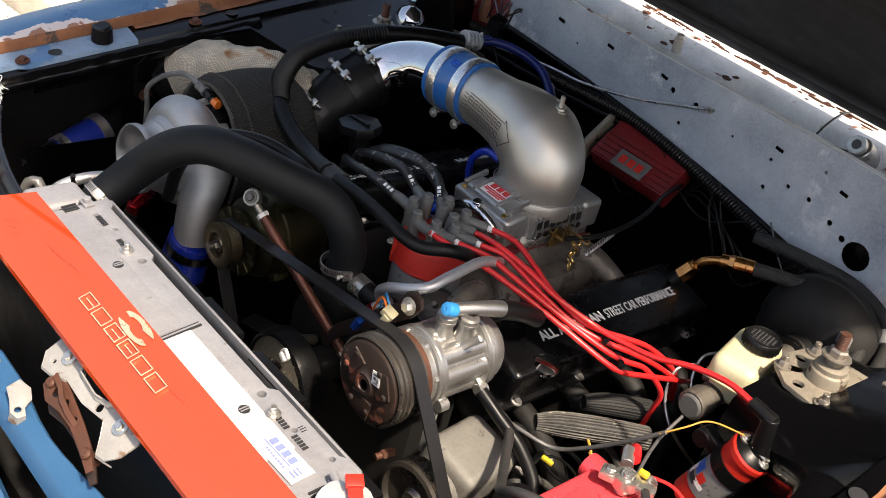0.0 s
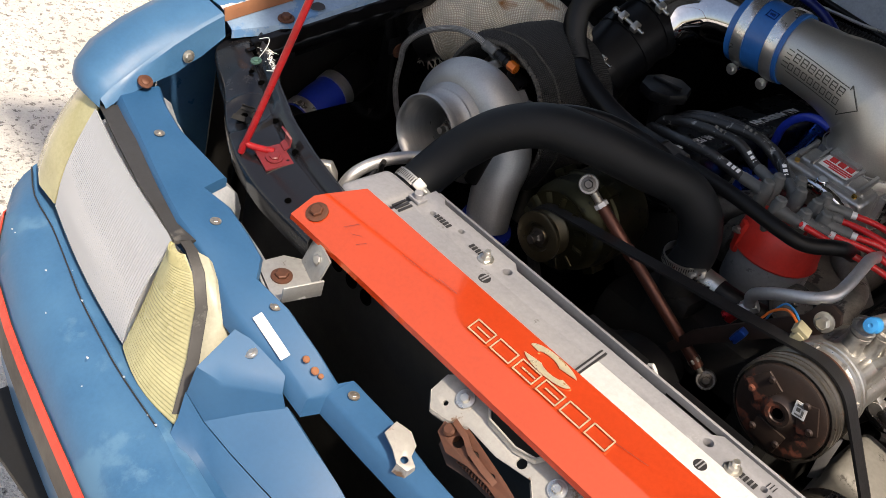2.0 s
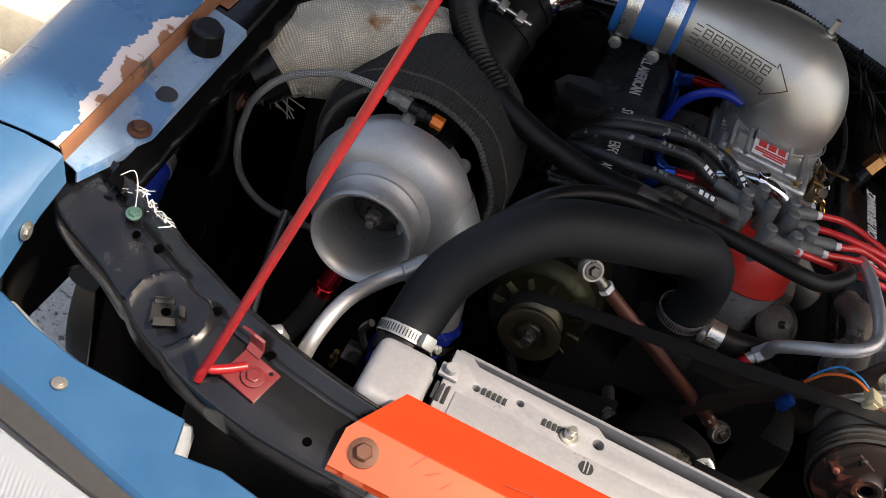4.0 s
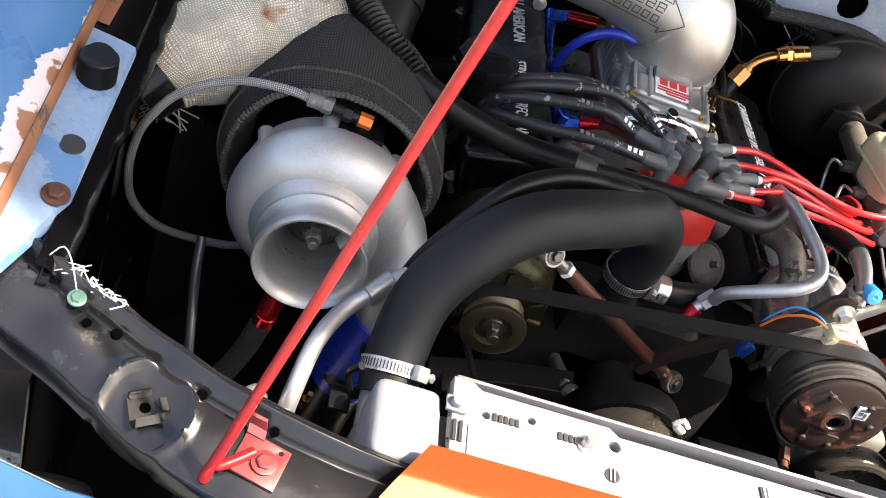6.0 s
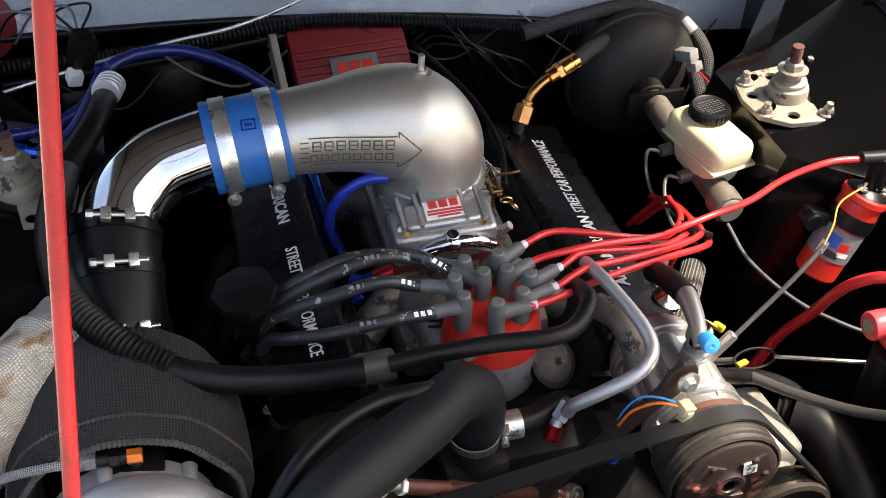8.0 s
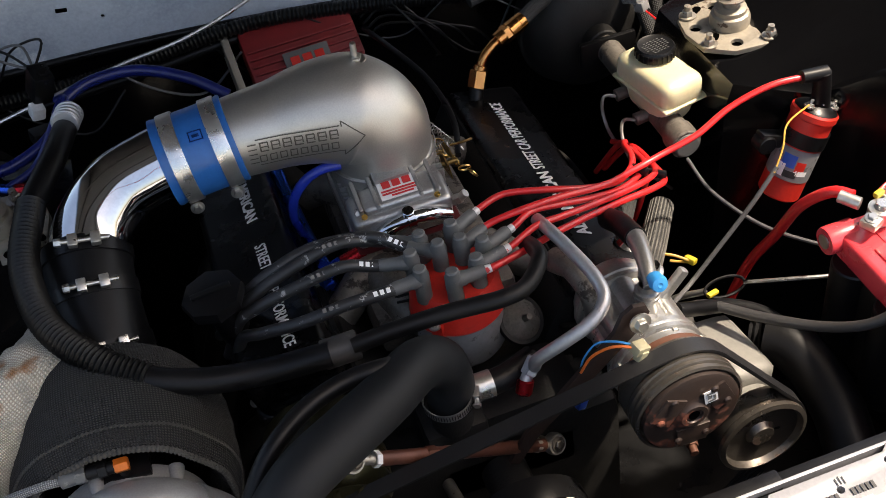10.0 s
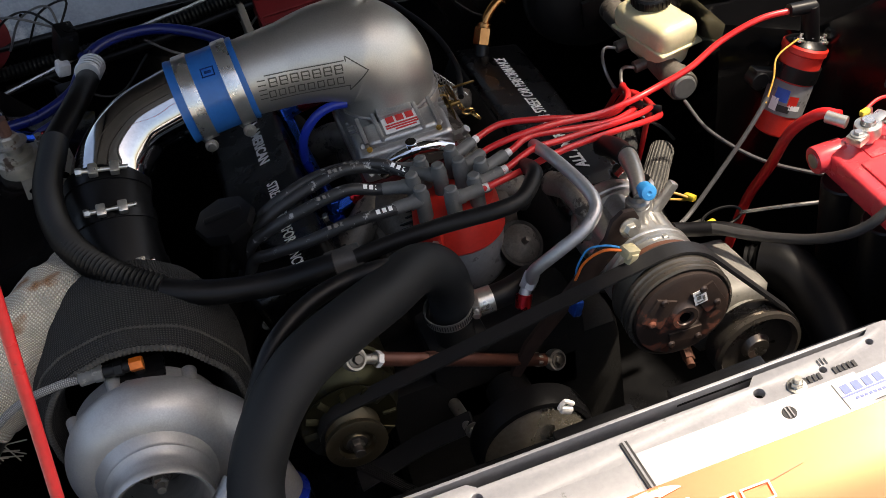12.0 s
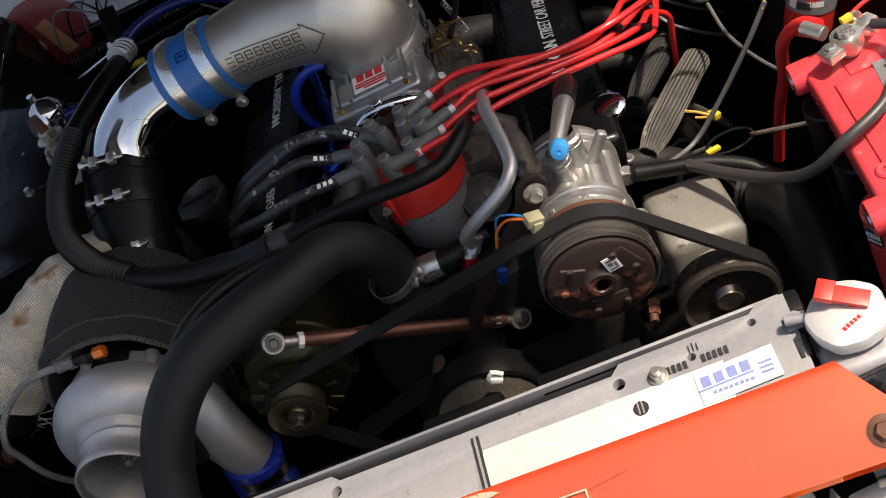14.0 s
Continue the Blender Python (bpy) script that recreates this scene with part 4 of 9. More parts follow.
def support_end(side, mat_):
    fr, re = spline(SUP_FRONT, 0.0015), spline(SUP_REAR, 0.0015)
    rows = []
    for i in range(121):
        a, b = fr[round(i / 120 * (len(fr) - 1))], re[round(i / 120 * (len(re) - 1))]
        top = [support_point(side, a, b, j / 48) for j in range(49)]
        rag = 0.002 * noise.noise(Vector((a.x * 60, 3.0, 0)))
        rows.append([(top[0][0], top[0][1] + 0.006, top[0][2] - 0.036), (top[0][0], top[0][1] - 0.002, top[0][2] - 0.006), *top, (top[-1][0], top[-1][1] + 0.003 + rag, top[-1][2] - 0.003), (top[-1][0], top[-1][1] + 0.002, top[-1][2] - 0.030)])
    s = part("radiator_support", strip(rows, 0.0018), mat_, car, "pressed radiator support panel with scuffed black paint", angle=60)
    for x, y, z, r in ((0.402, -0.006, 0.8345, 0.004), (0.535, 0.066, 0.8535, 0.0045), (0.615, 0.098, 0.8605, 0.0045), (0.640, 0.098, 0.8640, 0.0035), (0.470, 0.052, 0.8490, 0.004)):
        part("punched_hole", lathe([(0, 0.0012), (r, 0.0012), (r * 1.1, 0)], frame_at((side * x, y, z), (0, -0.3, 1)), 16), "hole_shade", s)
    CL = frame_at((side * 0.575, 0.046, 0.8425), (0, -0.25, 1)) @ pose(0, 0, 0, 0, 0, 28) @ Matrix.Scale(0.72, 4)
    clip = part("spring_clip", joined(slab([(-0.020, -0.016), (0.019, -0.018), (0.021, 0.013), (-0.017, 0.017)], CL @ Matrix.Translation((0, 0, 0.0015)), 0.0015, 0, [(0, 0, 0.006)]), strip([[CL @ Vector((x, -0.016, 0.0015)), CL @ Vector((x, -0.023, 0.007)), CL @ Vector((x * 0.9, -0.014, 0.012))] for x in (-0.016, 0.0, 0.012)], 0.0012), strip([[CL @ Vector((x, 0.013, 0.0015)), CL @ Vector((x * 1.1, 0.021, 0.006)), CL @ Vector((x, 0.017, 0.012))] for x in (-0.014, 0.002, 0.010)], 0.0012), strip([[CL @ Vector((0.019, y, 0.0015)), CL @ Vector((0.024, y, 0.008)), CL @ Vector((0.016, y, 0.011))] for y in (-0.010, 0.006)], 0.0012)), "cast_iron", s)
    part("clip_bore", lathe([(0, 0.0022), (0.0062, 0.0022), (0.0065, 0)], CL, 16), "hole_shade", clip)
    part("bolt", bolt_bm((side * 0.654, 0.1145, 0.8705), (0, -0.3, 1), 0.0050, 0.004), "green_zinc", s, "green-tinted bolt")
    return s


sup_p = support_end(-1, "grey_panel")
support_end(1, "grey_panel")
random.seed(9)
drips = []
for k in range(22):
    k_ = random.random()
    q = Vector((-0.672 + 0.062 * k_, 0.138 - 0.022 * k_ + 0.008 * random.random(), 0.8765 - 0.006 * k_))
    drips.append(sweep([q, q + Vector((0.008 * random.uniform(-1, 1), 0.007 * random.uniform(-1, 1), 0.004 * random.random())), q + Vector((0.016 * random.uniform(-1, 1), 0.010 * random.uniform(-1, 1), -0.001))], 0.00025 + 0.0003 * random.random(), 5, step=0.004))
drips.append(sweep([(-0.656, 0.120, 0.873), (-0.668, 0.142, 0.882), (-0.678, 0.150, 0.888), (-0.686, 0.140, 0.884)], 0.0006, 5, step=0.004))
part("dried_sealant", joined(*drips), "ink_white", sup_p, "dried white sealant threads")
# the tall box is added: its near-black colour stands in for the gap's shade
front_wall = part("gap_backing", joined(box((1.06, 0.03, 0.44), pose(0, 0.045, 0.585), 0.006), box((1.3, 0.06, 0.05), pose(0, 0.02, 0.40), 0.01)), "hood_and_gap_black", car, "front crossmember with a near-black panel filling the shaded gap below the radiator")
for x in (-0.30, -0.27, -0.33):
    part("punched_hole", lathe([(0, 0.001), (0.010, 0.001), (0.011, 0)], frame_at((x, 0.0295, 0.77 - 0.15 * (x + 0.3)), (0, -1, 0)), 18), "hole_shade", front_wall)

# header panel, lamps and bumper
REAR = [(0.7157, 0.006, 0.817), (0.6719, -0.01, 0.815), (0.6189, -0.021, 0.813), (0.51, -0.018, 0.804), (0.5009, -0.055, 0.804), (0.456, -0.048, 0.8026), (0.4018, -0.056, 0.7998), (0.36, -0.065, 0.797), (0.332, -0.09, 0.795), (0.278, -0.083, 0.788), (0.223, -0.074, 0.76), (0.19, -0.066, 0.735), (0.186, -0.044, 0.733), (0.116, -0.045, 0.733), (0.036, -0.056, 0.733), (0, -0.058, 0.733)]
FRNT = [(0.7177, -0.061, 0.815), (0.677, -0.072, 0.814), (0.6312, -0.083, 0.812), (0.5395, -0.107, 0.808), (0.4988, -0.117, 0.807), (0.4593, -0.126, 0.8057), (0.4128, -0.124, 0.7971), (0.36, -0.128, 0.786), (0.325, -0.134, 0.774), (0.29, -0.13, 0.764), (0.24, -0.116, 0.747), (0.195, -0.109, 0.727), (0.188, -0.086, 0.727), (0.116, -0.084, 0.722), (0.036, -0.084, 0.722), (0, -0.084, 0.722)]


def between(a, b, v):
    return tuple(p + (q - p) * v for p, q in zip(a, b))


def nose(side):
    def mir(p):
        return (side * p[0], p[1], p[2])

    rows = [[mir(p) for p in ((a[0], a[1], a[2] - 0.035), (a[0], a[1] - 0.001, a[2] - 0.004), (a[0], a[1] - 0.005, a[2]), between(a, b, 0.5), (b[0], b[1] + 0.005, b[2]), (b[0], b[1], b[2] - 0.005), (b[0], b[1] - 0.004, b[2] - 0.03))] for a, b in zip(REAR, FRNT)]
    h = part("header_panel", strip(rows, 0.003), "blue_header", car, "blue header panel with screws and chips")
    for x, y, z in ((0.616, -0.056, 0.8135), (0.437, -0.084, 0.8025), (0.290, -0.095, 0.7845), (0.168, -0.062, 0.7305)):
        part("screw", joined(bolt_bm(mir((x, y, z)), (0, 0, 1), 0.0035, 0.0024), lathe([(0, 0), (0.0072, 0), (0.0072, 0.0011), (0, 0.0011)], frame_at(mir((x, y, z)), (0, 0, 1)), 20)), "steel_worn", h)
    flank = [p for p in REAR if 0.34 < p[0] < 0.72]
    part("inner_flank", strip([[mir((x, y + 0.001, z - 0.016)), mir((x - 0.004, y + 0.016, z - 0.030)), mir((x - 0.006, y + 0.024, z - 0.055)), mir((x - 0.006, y + 0.024, z - 0.11))] for x, y, z in flank], 0.003), "flank_grey", h, "pale grey moulded inner flank")
    cap = part("lamp_cap", lathe([(0.0, 0.030), (0.024, 0.030), (0.030, 0.026), (0.034, 0.012), (0.036, -0.004), (0.036, -0.05)], frame_at(mir((0.627, 0.030, 0.690)), (0, 0.75, 0.66)), 40), "strap_grey", h, "ribbed grey bulb cap")
    for a in np.linspace(0, 2 * math.pi, 24, endpoint=False).tolist():
        part("rib", box((0.003, 0.003, 0.034), frame_at(mir((0.627, 0.030, 0.690)), (0, 0.75, 0.66)) @ pose(0.0355 * math.cos(a), 0.0355 * math.sin(a), 0.0, 0, 0, math.degrees(a)), 0.0008), "strap_grey", cap)
    if side < 0:
        part("paper_label", box((0.060, 0.0125, 0.0008), frame_at((-0.268, -0.1135, 0.7640), (0.48, -0.51, 1), (0.915, 0.091, -0.393)), 0.0002), "label_white", h, "white paper strip")
        part("rust_spots", joined(*[lathe([(0, 0.0016), (r, 0.001), (r * 1.2, -0.001)], frame_at(q, (0.5, 0, 1)), 9) for q, r in (((-0.224, -0.094, 0.7565), 0.004), ((-0.210, -0.090, 0.748), 0.0045), ((-0.203, -0.086, 0.7435), 0.003))]), "rusty_flange", h)
    tow = [(0.303, -0.139, 0.757), (0.272, -0.122, 0.7505), (0.239, -0.108, 0.746)]
    lip = [(0.287, -0.198, 0.738), (0.262, -0.178, 0.7255), (0.220, -0.124, 0.7185)]
    low = [(0.296, -0.200, 0.690), (0.262, -0.196, 0.671), (0.212, -0.122, 0.700)]
    panel_rows = [[mir(p) for p in r] for r in (tow, [between(p, q, 0.5) for p, q in zip(tow, lip)], lip, [between(p, q, 0.12) for p, q in zip(lip, low)], low)]
    shelf = [[mir(p) for p in r] for r in (
        [(0.262, -0.196, 0.671), (0.220, -0.184, 0.650), (0.176, -0.170, 0.630), (0.10, -0.150, 0.605), (0.0, -0.140, 0.595)],
        [(0.236, -0.155, 0.690), (0.196, -0.146, 0.668), (0.150, -0.136, 0.642), (0.08, -0.125, 0.612), (0.0, -0.12, 0.60)],
        [(0.212, -0.120, 0.702), (0.172, -0.112, 0.676), (0.126, -0.101, 0.645), (0.06, -0.10, 0.615), (0.0, -0.10, 0.60)],
        [(0.208, -0.112, 0.690), (0.168, -0.104, 0.664), (0.122, -0.093, 0.630), (0.06, -0.09, 0.60), (0.0, -0.09, 0.585)])]
    below = [[mir(p) for p in r] for r in (
        [(0.297, -0.201, 0.690), (0.262, -0.197, 0.670), (0.220, -0.185, 0.649), (0.176, -0.171, 0.629), (0.10, -0.151, 0.604), (0.0, -0.141, 0.594)],
        [(0.290, -0.212, 0.660), (0.256, -0.212, 0.645), (0.216, -0.205, 0.622), (0.176, -0.200, 0.606), (0.10, -0.19, 0.59), (0.0, -0.185, 0.585)],
        [(0.282, -0.229, 0.642), (0.245, -0.236, 0.637), (0.205, -0.248, 0.630), (0.16, -0.252, 0.628), (0.10, -0.25, 0.626), (0.0, -0.25, 0.626)])]
    part("grille_surround", joined(strip(panel_rows, 0.003), strip(shelf, 0.003), strip(below, 0.003)), "blue_header", h, "blue grille surround", angle=50)
    part("surround_screw", joined(bolt_bm(mir((0.272, -0.136, 0.7448)), (0, -0.4, 1), 0.0038, 0.0026), lathe([(0, 0), (0.0082, 0), (0.0082, 0.0012), (0, 0.0012)], frame_at(mir((0.272, -0.136, 0.7445)), (0, -0.4, 1)), 20)), "zinc", h)
    # headlamp: reflector bowl, fluted lens, seal
    lamp = part("headlamp", strip([[mir((0.725, -0.06, 0.795)), mir((0.70, -0.135, 0.66))], [mir((0.58, -0.085, 0.795)), mir((0.57, -0.155, 0.65))], [mir((0.44, -0.120, 0.793)), mir((0.435, -0.185, 0.65))]], 0.01), "bright_panel", car, "clear headlamp with a fluted glass")
    cols = []
    for i in range(121):
        u = i / 120
        top = between((0.721, -0.090, 0.796), (0.434, -0.145, 0.796), u)
        bot = between((0.703, -0.152, 0.664), (0.434, -0.201, 0.652), u)
        bow = 0.010 * math.sin(math.pi * u)
        d = 0.0013 * (i % 2)
        cols.append([mir((p[0], p[1] - bow * 0.6 - 0.010 * math.sin(math.pi * v) - (d if v > 0.4 else 0.45 * d if v > 0.04 else 0), p[2])) for v in (0, 0.05, 0.15, 0.35, 0.55, 0.75, 0.9, 0.97, 1) for p in (between(top, bot, v),)])
    part("lens", strip(cols, 0.003), "headlamp_glass", lamp, "hazy fluted lens", angle=20)
    part("lamp_seal", strip([[mir(p), mir(between(p, q, 0.5)), mir(q)] for p, q in (((0.724, -0.082, 0.799), (0.706, -0.063, 0.805)), ((0.64, -0.105, 0.802), (0.62, -0.086, 0.806)), ((0.549, -0.126, 0.802), (0.53, -0.110, 0.803)), ((0.48, -0.137, 0.801), (0.455, -0.127, 0.801)), ((0.428, -0.147, 0.800), (0.420, -0.122, 0.798)))], 0.006), "lamp_seal", lamp, "flat dark grey foam seal")
    outer = [(0.4325, -0.146, 0.797), (0.4325, -0.150, 0.785), (0.4325, -0.162, 0.750), (0.432, -0.182, 0.695), (0.431, -0.200, 0.650)]
    inner = [(0.404, -0.144, 0.797), (0.384, -0.146, 0.785), (0.357, -0.153, 0.750), (0.322, -0.177, 0.693), (0.289, -0.210, 0.645)]

    def along(line, v):
        k = min(int(v * 4), 3)
        return between(line[k], line[k + 1], v * 4 - k)

    rows = []
    for i in range(101):
        v = i / 100
        a, b = along(outer, v), along(inner, v)
        rows.append([mir((p[0], p[1] - 0.014 * math.sin(math.pi * (0.06 + 0.88 * u)) - 0.0011 * (i % 2 if 0.02 < u < 0.98 else 0), p[2])) for u in (0, 0.04, 0.15, 0.3, 0.45, 0.6, 0.75, 0.9, 0.97, 1) for p in (between(a, b, u),)])
    mk = part("turn_lamp", strip(rows, 0.004), "marker_lens", car, "yellowed ribbed turn signal lamp", angle=20)
    seal = [(0.430, -0.128, 0.799), (0.405, -0.130, 0.797), (0.380, -0.135, 0.786), (0.352, -0.145, 0.755), (0.322, -0.170, 0.705), (0.296, -0.200, 0.655)]
    part("lamp_seal", strip([[mir((x + 0.006, y - 0.012, z)), mir((x + 0.001, y - 0.006, z)), mir((x - 0.005, y, z))] for x, y, z in seal], 0.004), "lamp_seal", mk, "dark grey seal")
    part("lamp_housing", strip([[mir((x - 0.005, y - 0.002, z + 0.001)), mir((x - 0.017, y + 0.005, z - 0.001)), mir((x - 0.030, y + 0.014, z - 0.016))] for x, y, z in seal[1:]], 0.004), "lamp_housing", mk, "cream lamp housing edge")
    # lamp wrapped round the corner
    ctop = [(0.726, -0.084, 0.794), (0.76, -0.082, 0.797), (0.802, -0.062, 0.792), (0.842, -0.028, 0.764), (0.864, 0.0, 0.70)]
    cbot = [(0.708, -0.152, 0.664), (0.755, -0.150, 0.664), (0.805, -0.128, 0.662), (0.848, -0.075, 0.660), (0.872, -0.01, 0.658)]
    part("corner_lamp", strip([[mir((p[0], p[1] - 0.010 * math.sin(math.pi * v), p[2])) for v in (0, 0.2, 0.4, 0.6, 0.8, 1) for p in (between(a, b, v),)] for a, b in zip(ctop, cbot)], 0.004), "marker_lens", car, "yellowed corner marker lamp", angle=60)
    bx = [(0.0, -0.252, -0.335), (0.15, -0.252, -0.332), (0.245, -0.240, -0.323), (0.30, -0.229, -0.316), (0.394, -0.222, -0.300), (0.45, -0.214, -0.290), (0.53, -0.200, -0.275), (0.60, -0.183, -0.260), (0.683, -0.163, -0.238), (0.755, -0.152, -0.205), (0.82, -0.125, -0.165), (0.87, -0.03, -0.08), (0.895, 0.08, 0.04)]
    rows = [[mir(p) for p in ((x, a + 0.020, 0.640), (x, a + 0.004, 0.648), (x, a - 0.002, 0.6475), (x, a - 0.006, 0.643), (x, 0.6 * a + 0.4 * b, 0.636), (x, 0.2 * a + 0.8 * b, 0.616), (x, b, 0.588), (x, b - 0.006, 0.54), (x, b, 0.42), (x, b + 0.05, 0.34))] for x, a, b in bx]
    bump = part("bumper", strip(rows, 0.004), "blue_paint", car, "faded blue plastic bumper cover")
    part("bumper_groove", sweep([mir((x, a - 0.0040, 0.6462)) for x, a, b in bx[3:-2]], 0.0011, 6, step=0.02), "ink_black", bump)
    chip_rng = random.Random(5)
    flakes = [slab([(chip_rng.uniform(0.5, 1) * r * math.cos(t), chip_rng.uniform(0.4, 0.9) * r * math.sin(t)) for t in np.linspace(0, 6.28, 8)[:-1].tolist()], frame_at(mir((x + chip_rng.uniform(-0.02, 0.02), a - chip_rng.choice((0.001, 0.001, 0.03, 0.05)) - 0.003, 0.6478)), (0, -0.1, 1)), 0.0004) for x, a, b in bx[3:-4] for r in (0.0024, 0.0014) if a < -0.15]
    for f in flakes:
        bmesh.ops.translate(f, verts=f.verts, vec=(0, 0, -0.0002))
    part("paint_chips", joined(*flakes), "primer_grey", bump, "pale chips in the paint")
    part("rub_strip", strip([[mir(p) for p in ((x, b - 0.002, 0.572), (x, b - 0.012, 0.565), (x, b - 0.014, 0.515), (x, b - 0.004, 0.508))] for x, a, b in bx], 0.003), "bumper_dark", bump, "dark rub strip")
    part("pin_stripe", strip([[mir((x, b - 0.006, 0.578)), mir((x, b - 0.013, 0.566))] for x, a, b in bx], 0.002), "stripe_red", bump, "orange red pinstripe")
    return h


m, n, l, p = nodes_of("headlamp_glass")
p.inputs["Base Color"].default_value = (0.60, 0.63, 0.68, 1)
p.inputs["Transmission Weight"].default_value = 0.55
p.inputs["Roughness"].default_value = 0.16
M["headlamp_glass"] = m
hdr_p, hdr_d = nose(-1), nose(1)
# added sheet: hides the bright ground so the nose gap stays dark
part("nose_gap_sheet", box((1.3, 0.36, 0.01), pose(0, -0.13, 0.40), 0.002), "hood_and_gap_black", car, "added dark sheet that keeps the gap beneath the nose black")


# ---- radiator ----
rad = thing("radiator", "aluminium racing radiator with a top panel and end tanks", "radiator", (0, 0.11, 0.42))
part("core", box((0.64, 0.055, 0.40), pose(0, 0.115, 0.625), 0.004), "dirty_alu", rad)
RP = frame_at((0, 0.118, 0.8535), (0, -0.09, 1), (1, 0, 0))
panel = part("top_panel", joined(
    slab([(-0.318, -0.05), (0.326, -0.05), (0.326, 0.048), (0.30, 0.048), (0.29, 0.040), (0.16, 0.040), (0.15, 0.030), (-0.15, 0.030), (-0.16, 0.038), (-0.29, 0.038), (-0.30, 0.046), (-0.318, 0.046)], RP, 0.012, 0.0015,
         [(-0.16, -0.016, 0.0075), (0.169, -0.016, 0.0075), (-0.155, 0.018, 0.006), (0.155, 0.018, 0.006), (0.228, 0.018, 0.004), (-0.24, 0.02, 0.004), (-0.285, 0.012, 0.004), (0.29, 0.03, 0.004)]),
    box((0.636, 0.004, 0.03), RP @ Matrix.Translation((0.004, 0.049, -0.018)), 0.001)), "aluminium", rad, "bare aluminium top panel with slots")
part("foil_panel", box((0.245, 0.046, 0.0012), RP @ Matrix.Translation((0.131, -0.021, 0.001)), 0.0004), "bright_panel", panel, "bright reflective foil sheet")
part("foil_panel", box((0.30, 0.04, 0.0012), RP @ Matrix.Translation((-0.152, -0.024, 0.0008)), 0.0004), "aluminium", panel)
part("seam_gap", box((0.008, 0.062, 0.0022), RP @ Matrix.Translation((0.005, -0.012, 0.0012)) @ pose(0, 0, 0, 0, 0, 4)), "ink_black", panel)
part("seam_strip", box((0.0025, 0.062, 0.003), RP @ Matrix.Translation((0.005, -0.012, 0.0015)) @ pose(0, 0, 0, 0, 0, 4)), "aluminium", panel)
for x in (-0.16, 0.169):
    part("drain_hole", joined(lathe([(0, 0.0012), (0.0075, 0.0012), (0.0078, 0)], RP @ Matrix.Translation((x, -0.016, 0.001)), 20)), "ink_black", panel)
    part("fin_strip", joined(*[box((0.0014, 0.013, 0.001), RP @ Matrix.Translation((x + d, -0.016, 0.0028))) for d in (-0.002, 0.002)]), "aluminium", panel)
for x in (-0.265, -0.20, 0.21, 0.25):
    k = part("cooling_slots", joined(*[box((0.0035, 0.008, 0.0012), RP @ Matrix.Translation((x - 0.012 + 0.0055 * i, 0.0115, 0.0012))) for i in range(5)]), "ink_black", panel)
for x in (-0.185, 0.193):
    b = part("bolt", joined(bolt_bm(RP @ Vector((x, 0.010, 0.001)), (0, -0.09, 1), 0.0065, 0.007), cyl(RP @ Vector((x, 0.010, 0.006)), RP @ Vector((x, 0.010, 0.014)), 0.004)), "zinc", panel, "zinc bolt with washer")
for x in (-0.315, 0.327):
    part("vent_slot", joined(*[box((0.003, 0.022, 0.002), RP @ Matrix.Translation((x - 0.006 + 0.006 * i, -0.014, 0.0015))) for i in range(3)]), "ink_black", panel)
    part("tab", joined(box((0.02, 0.016, 0.004), RP @ Matrix.Translation((x, 0.012, 0.003)), 0.001), cyl(RP @ Vector((x, 0.012, 0.002)), RP @ Vector((x, 0.012, 0.012)), 0.006)), "aluminium", panel)
part("maker_plate", box((0.075, 0.034, 0.0008), RP @ Matrix.Translation((0.262, -0.019, 0.0026)) @ pose(0, 0, 0, 0, 0, 2)), "label_white", panel, "white maker's sticker")
bars("sticker_print", panel, RP @ Matrix.Translation((0.250, -0.014, 0.0032)) @ pose(0, 0, 0, 0, 0, 2), [(-0.017 + 0.0125 * i, 0, 0.0085, 0.011) for i in range(4)] + [(0.0, -0.0078, 0.052, 0.0018)], "sticker_blue")
bars("sticker_print", panel, RP @ Matrix.Translation((0.250, -0.027, 0.0032)), [(-0.012 + 0.005 * i, -0.001, 0.0035, 0.003) for i in range(8)] + [(0.038, 0.006, 0.012, 0.002), (0.038, 0.011, 0.012, 0.002), (0.038, 0.001, 0.012, 0.002)], "sticker_blue")
bars("pencil_marks", panel, RP @ Matrix.Translation((0.228, 0.026, 0.001)), [(0.0, 0, 0.001, 0.008), (0.004, 0.001, 0.001, 0.009), (0.008, 0, 0.001, 0.008)], "ink_black")


def end_tank(x, cap):
    t = part("end_tank", box((0.064, 0.086, 0.44), pose(x, 0.103, 0.634), 0.014, 4), "aluminium", rad, "welded aluminium end tank")
    return t


tank_l, tank_r = end_tank(-0.358, False), end_tank(0.364, True)
part("hose_neck", cyl((-0.366, 0.130, 0.790), (-0.369, 0.185, 0.822), 0.0255), "aluminium", tank_l)
neck = part("filler_neck", joined(cyl((0.368, 0.107, 0.850), (0.368, 0.106, 0.870), 0.026), lathe([(0.026, 0), (0.033, 0.001), (0.033, 0.004), (0.026, 0.006)], frame_at((0.368, 0.107, 0.858), (0, -0.05, 1)), 30), cyl((0.34, 0.12, 0.868), (0.318, 0.126, 0.868), 0.005)), "aluminium", tank_r)

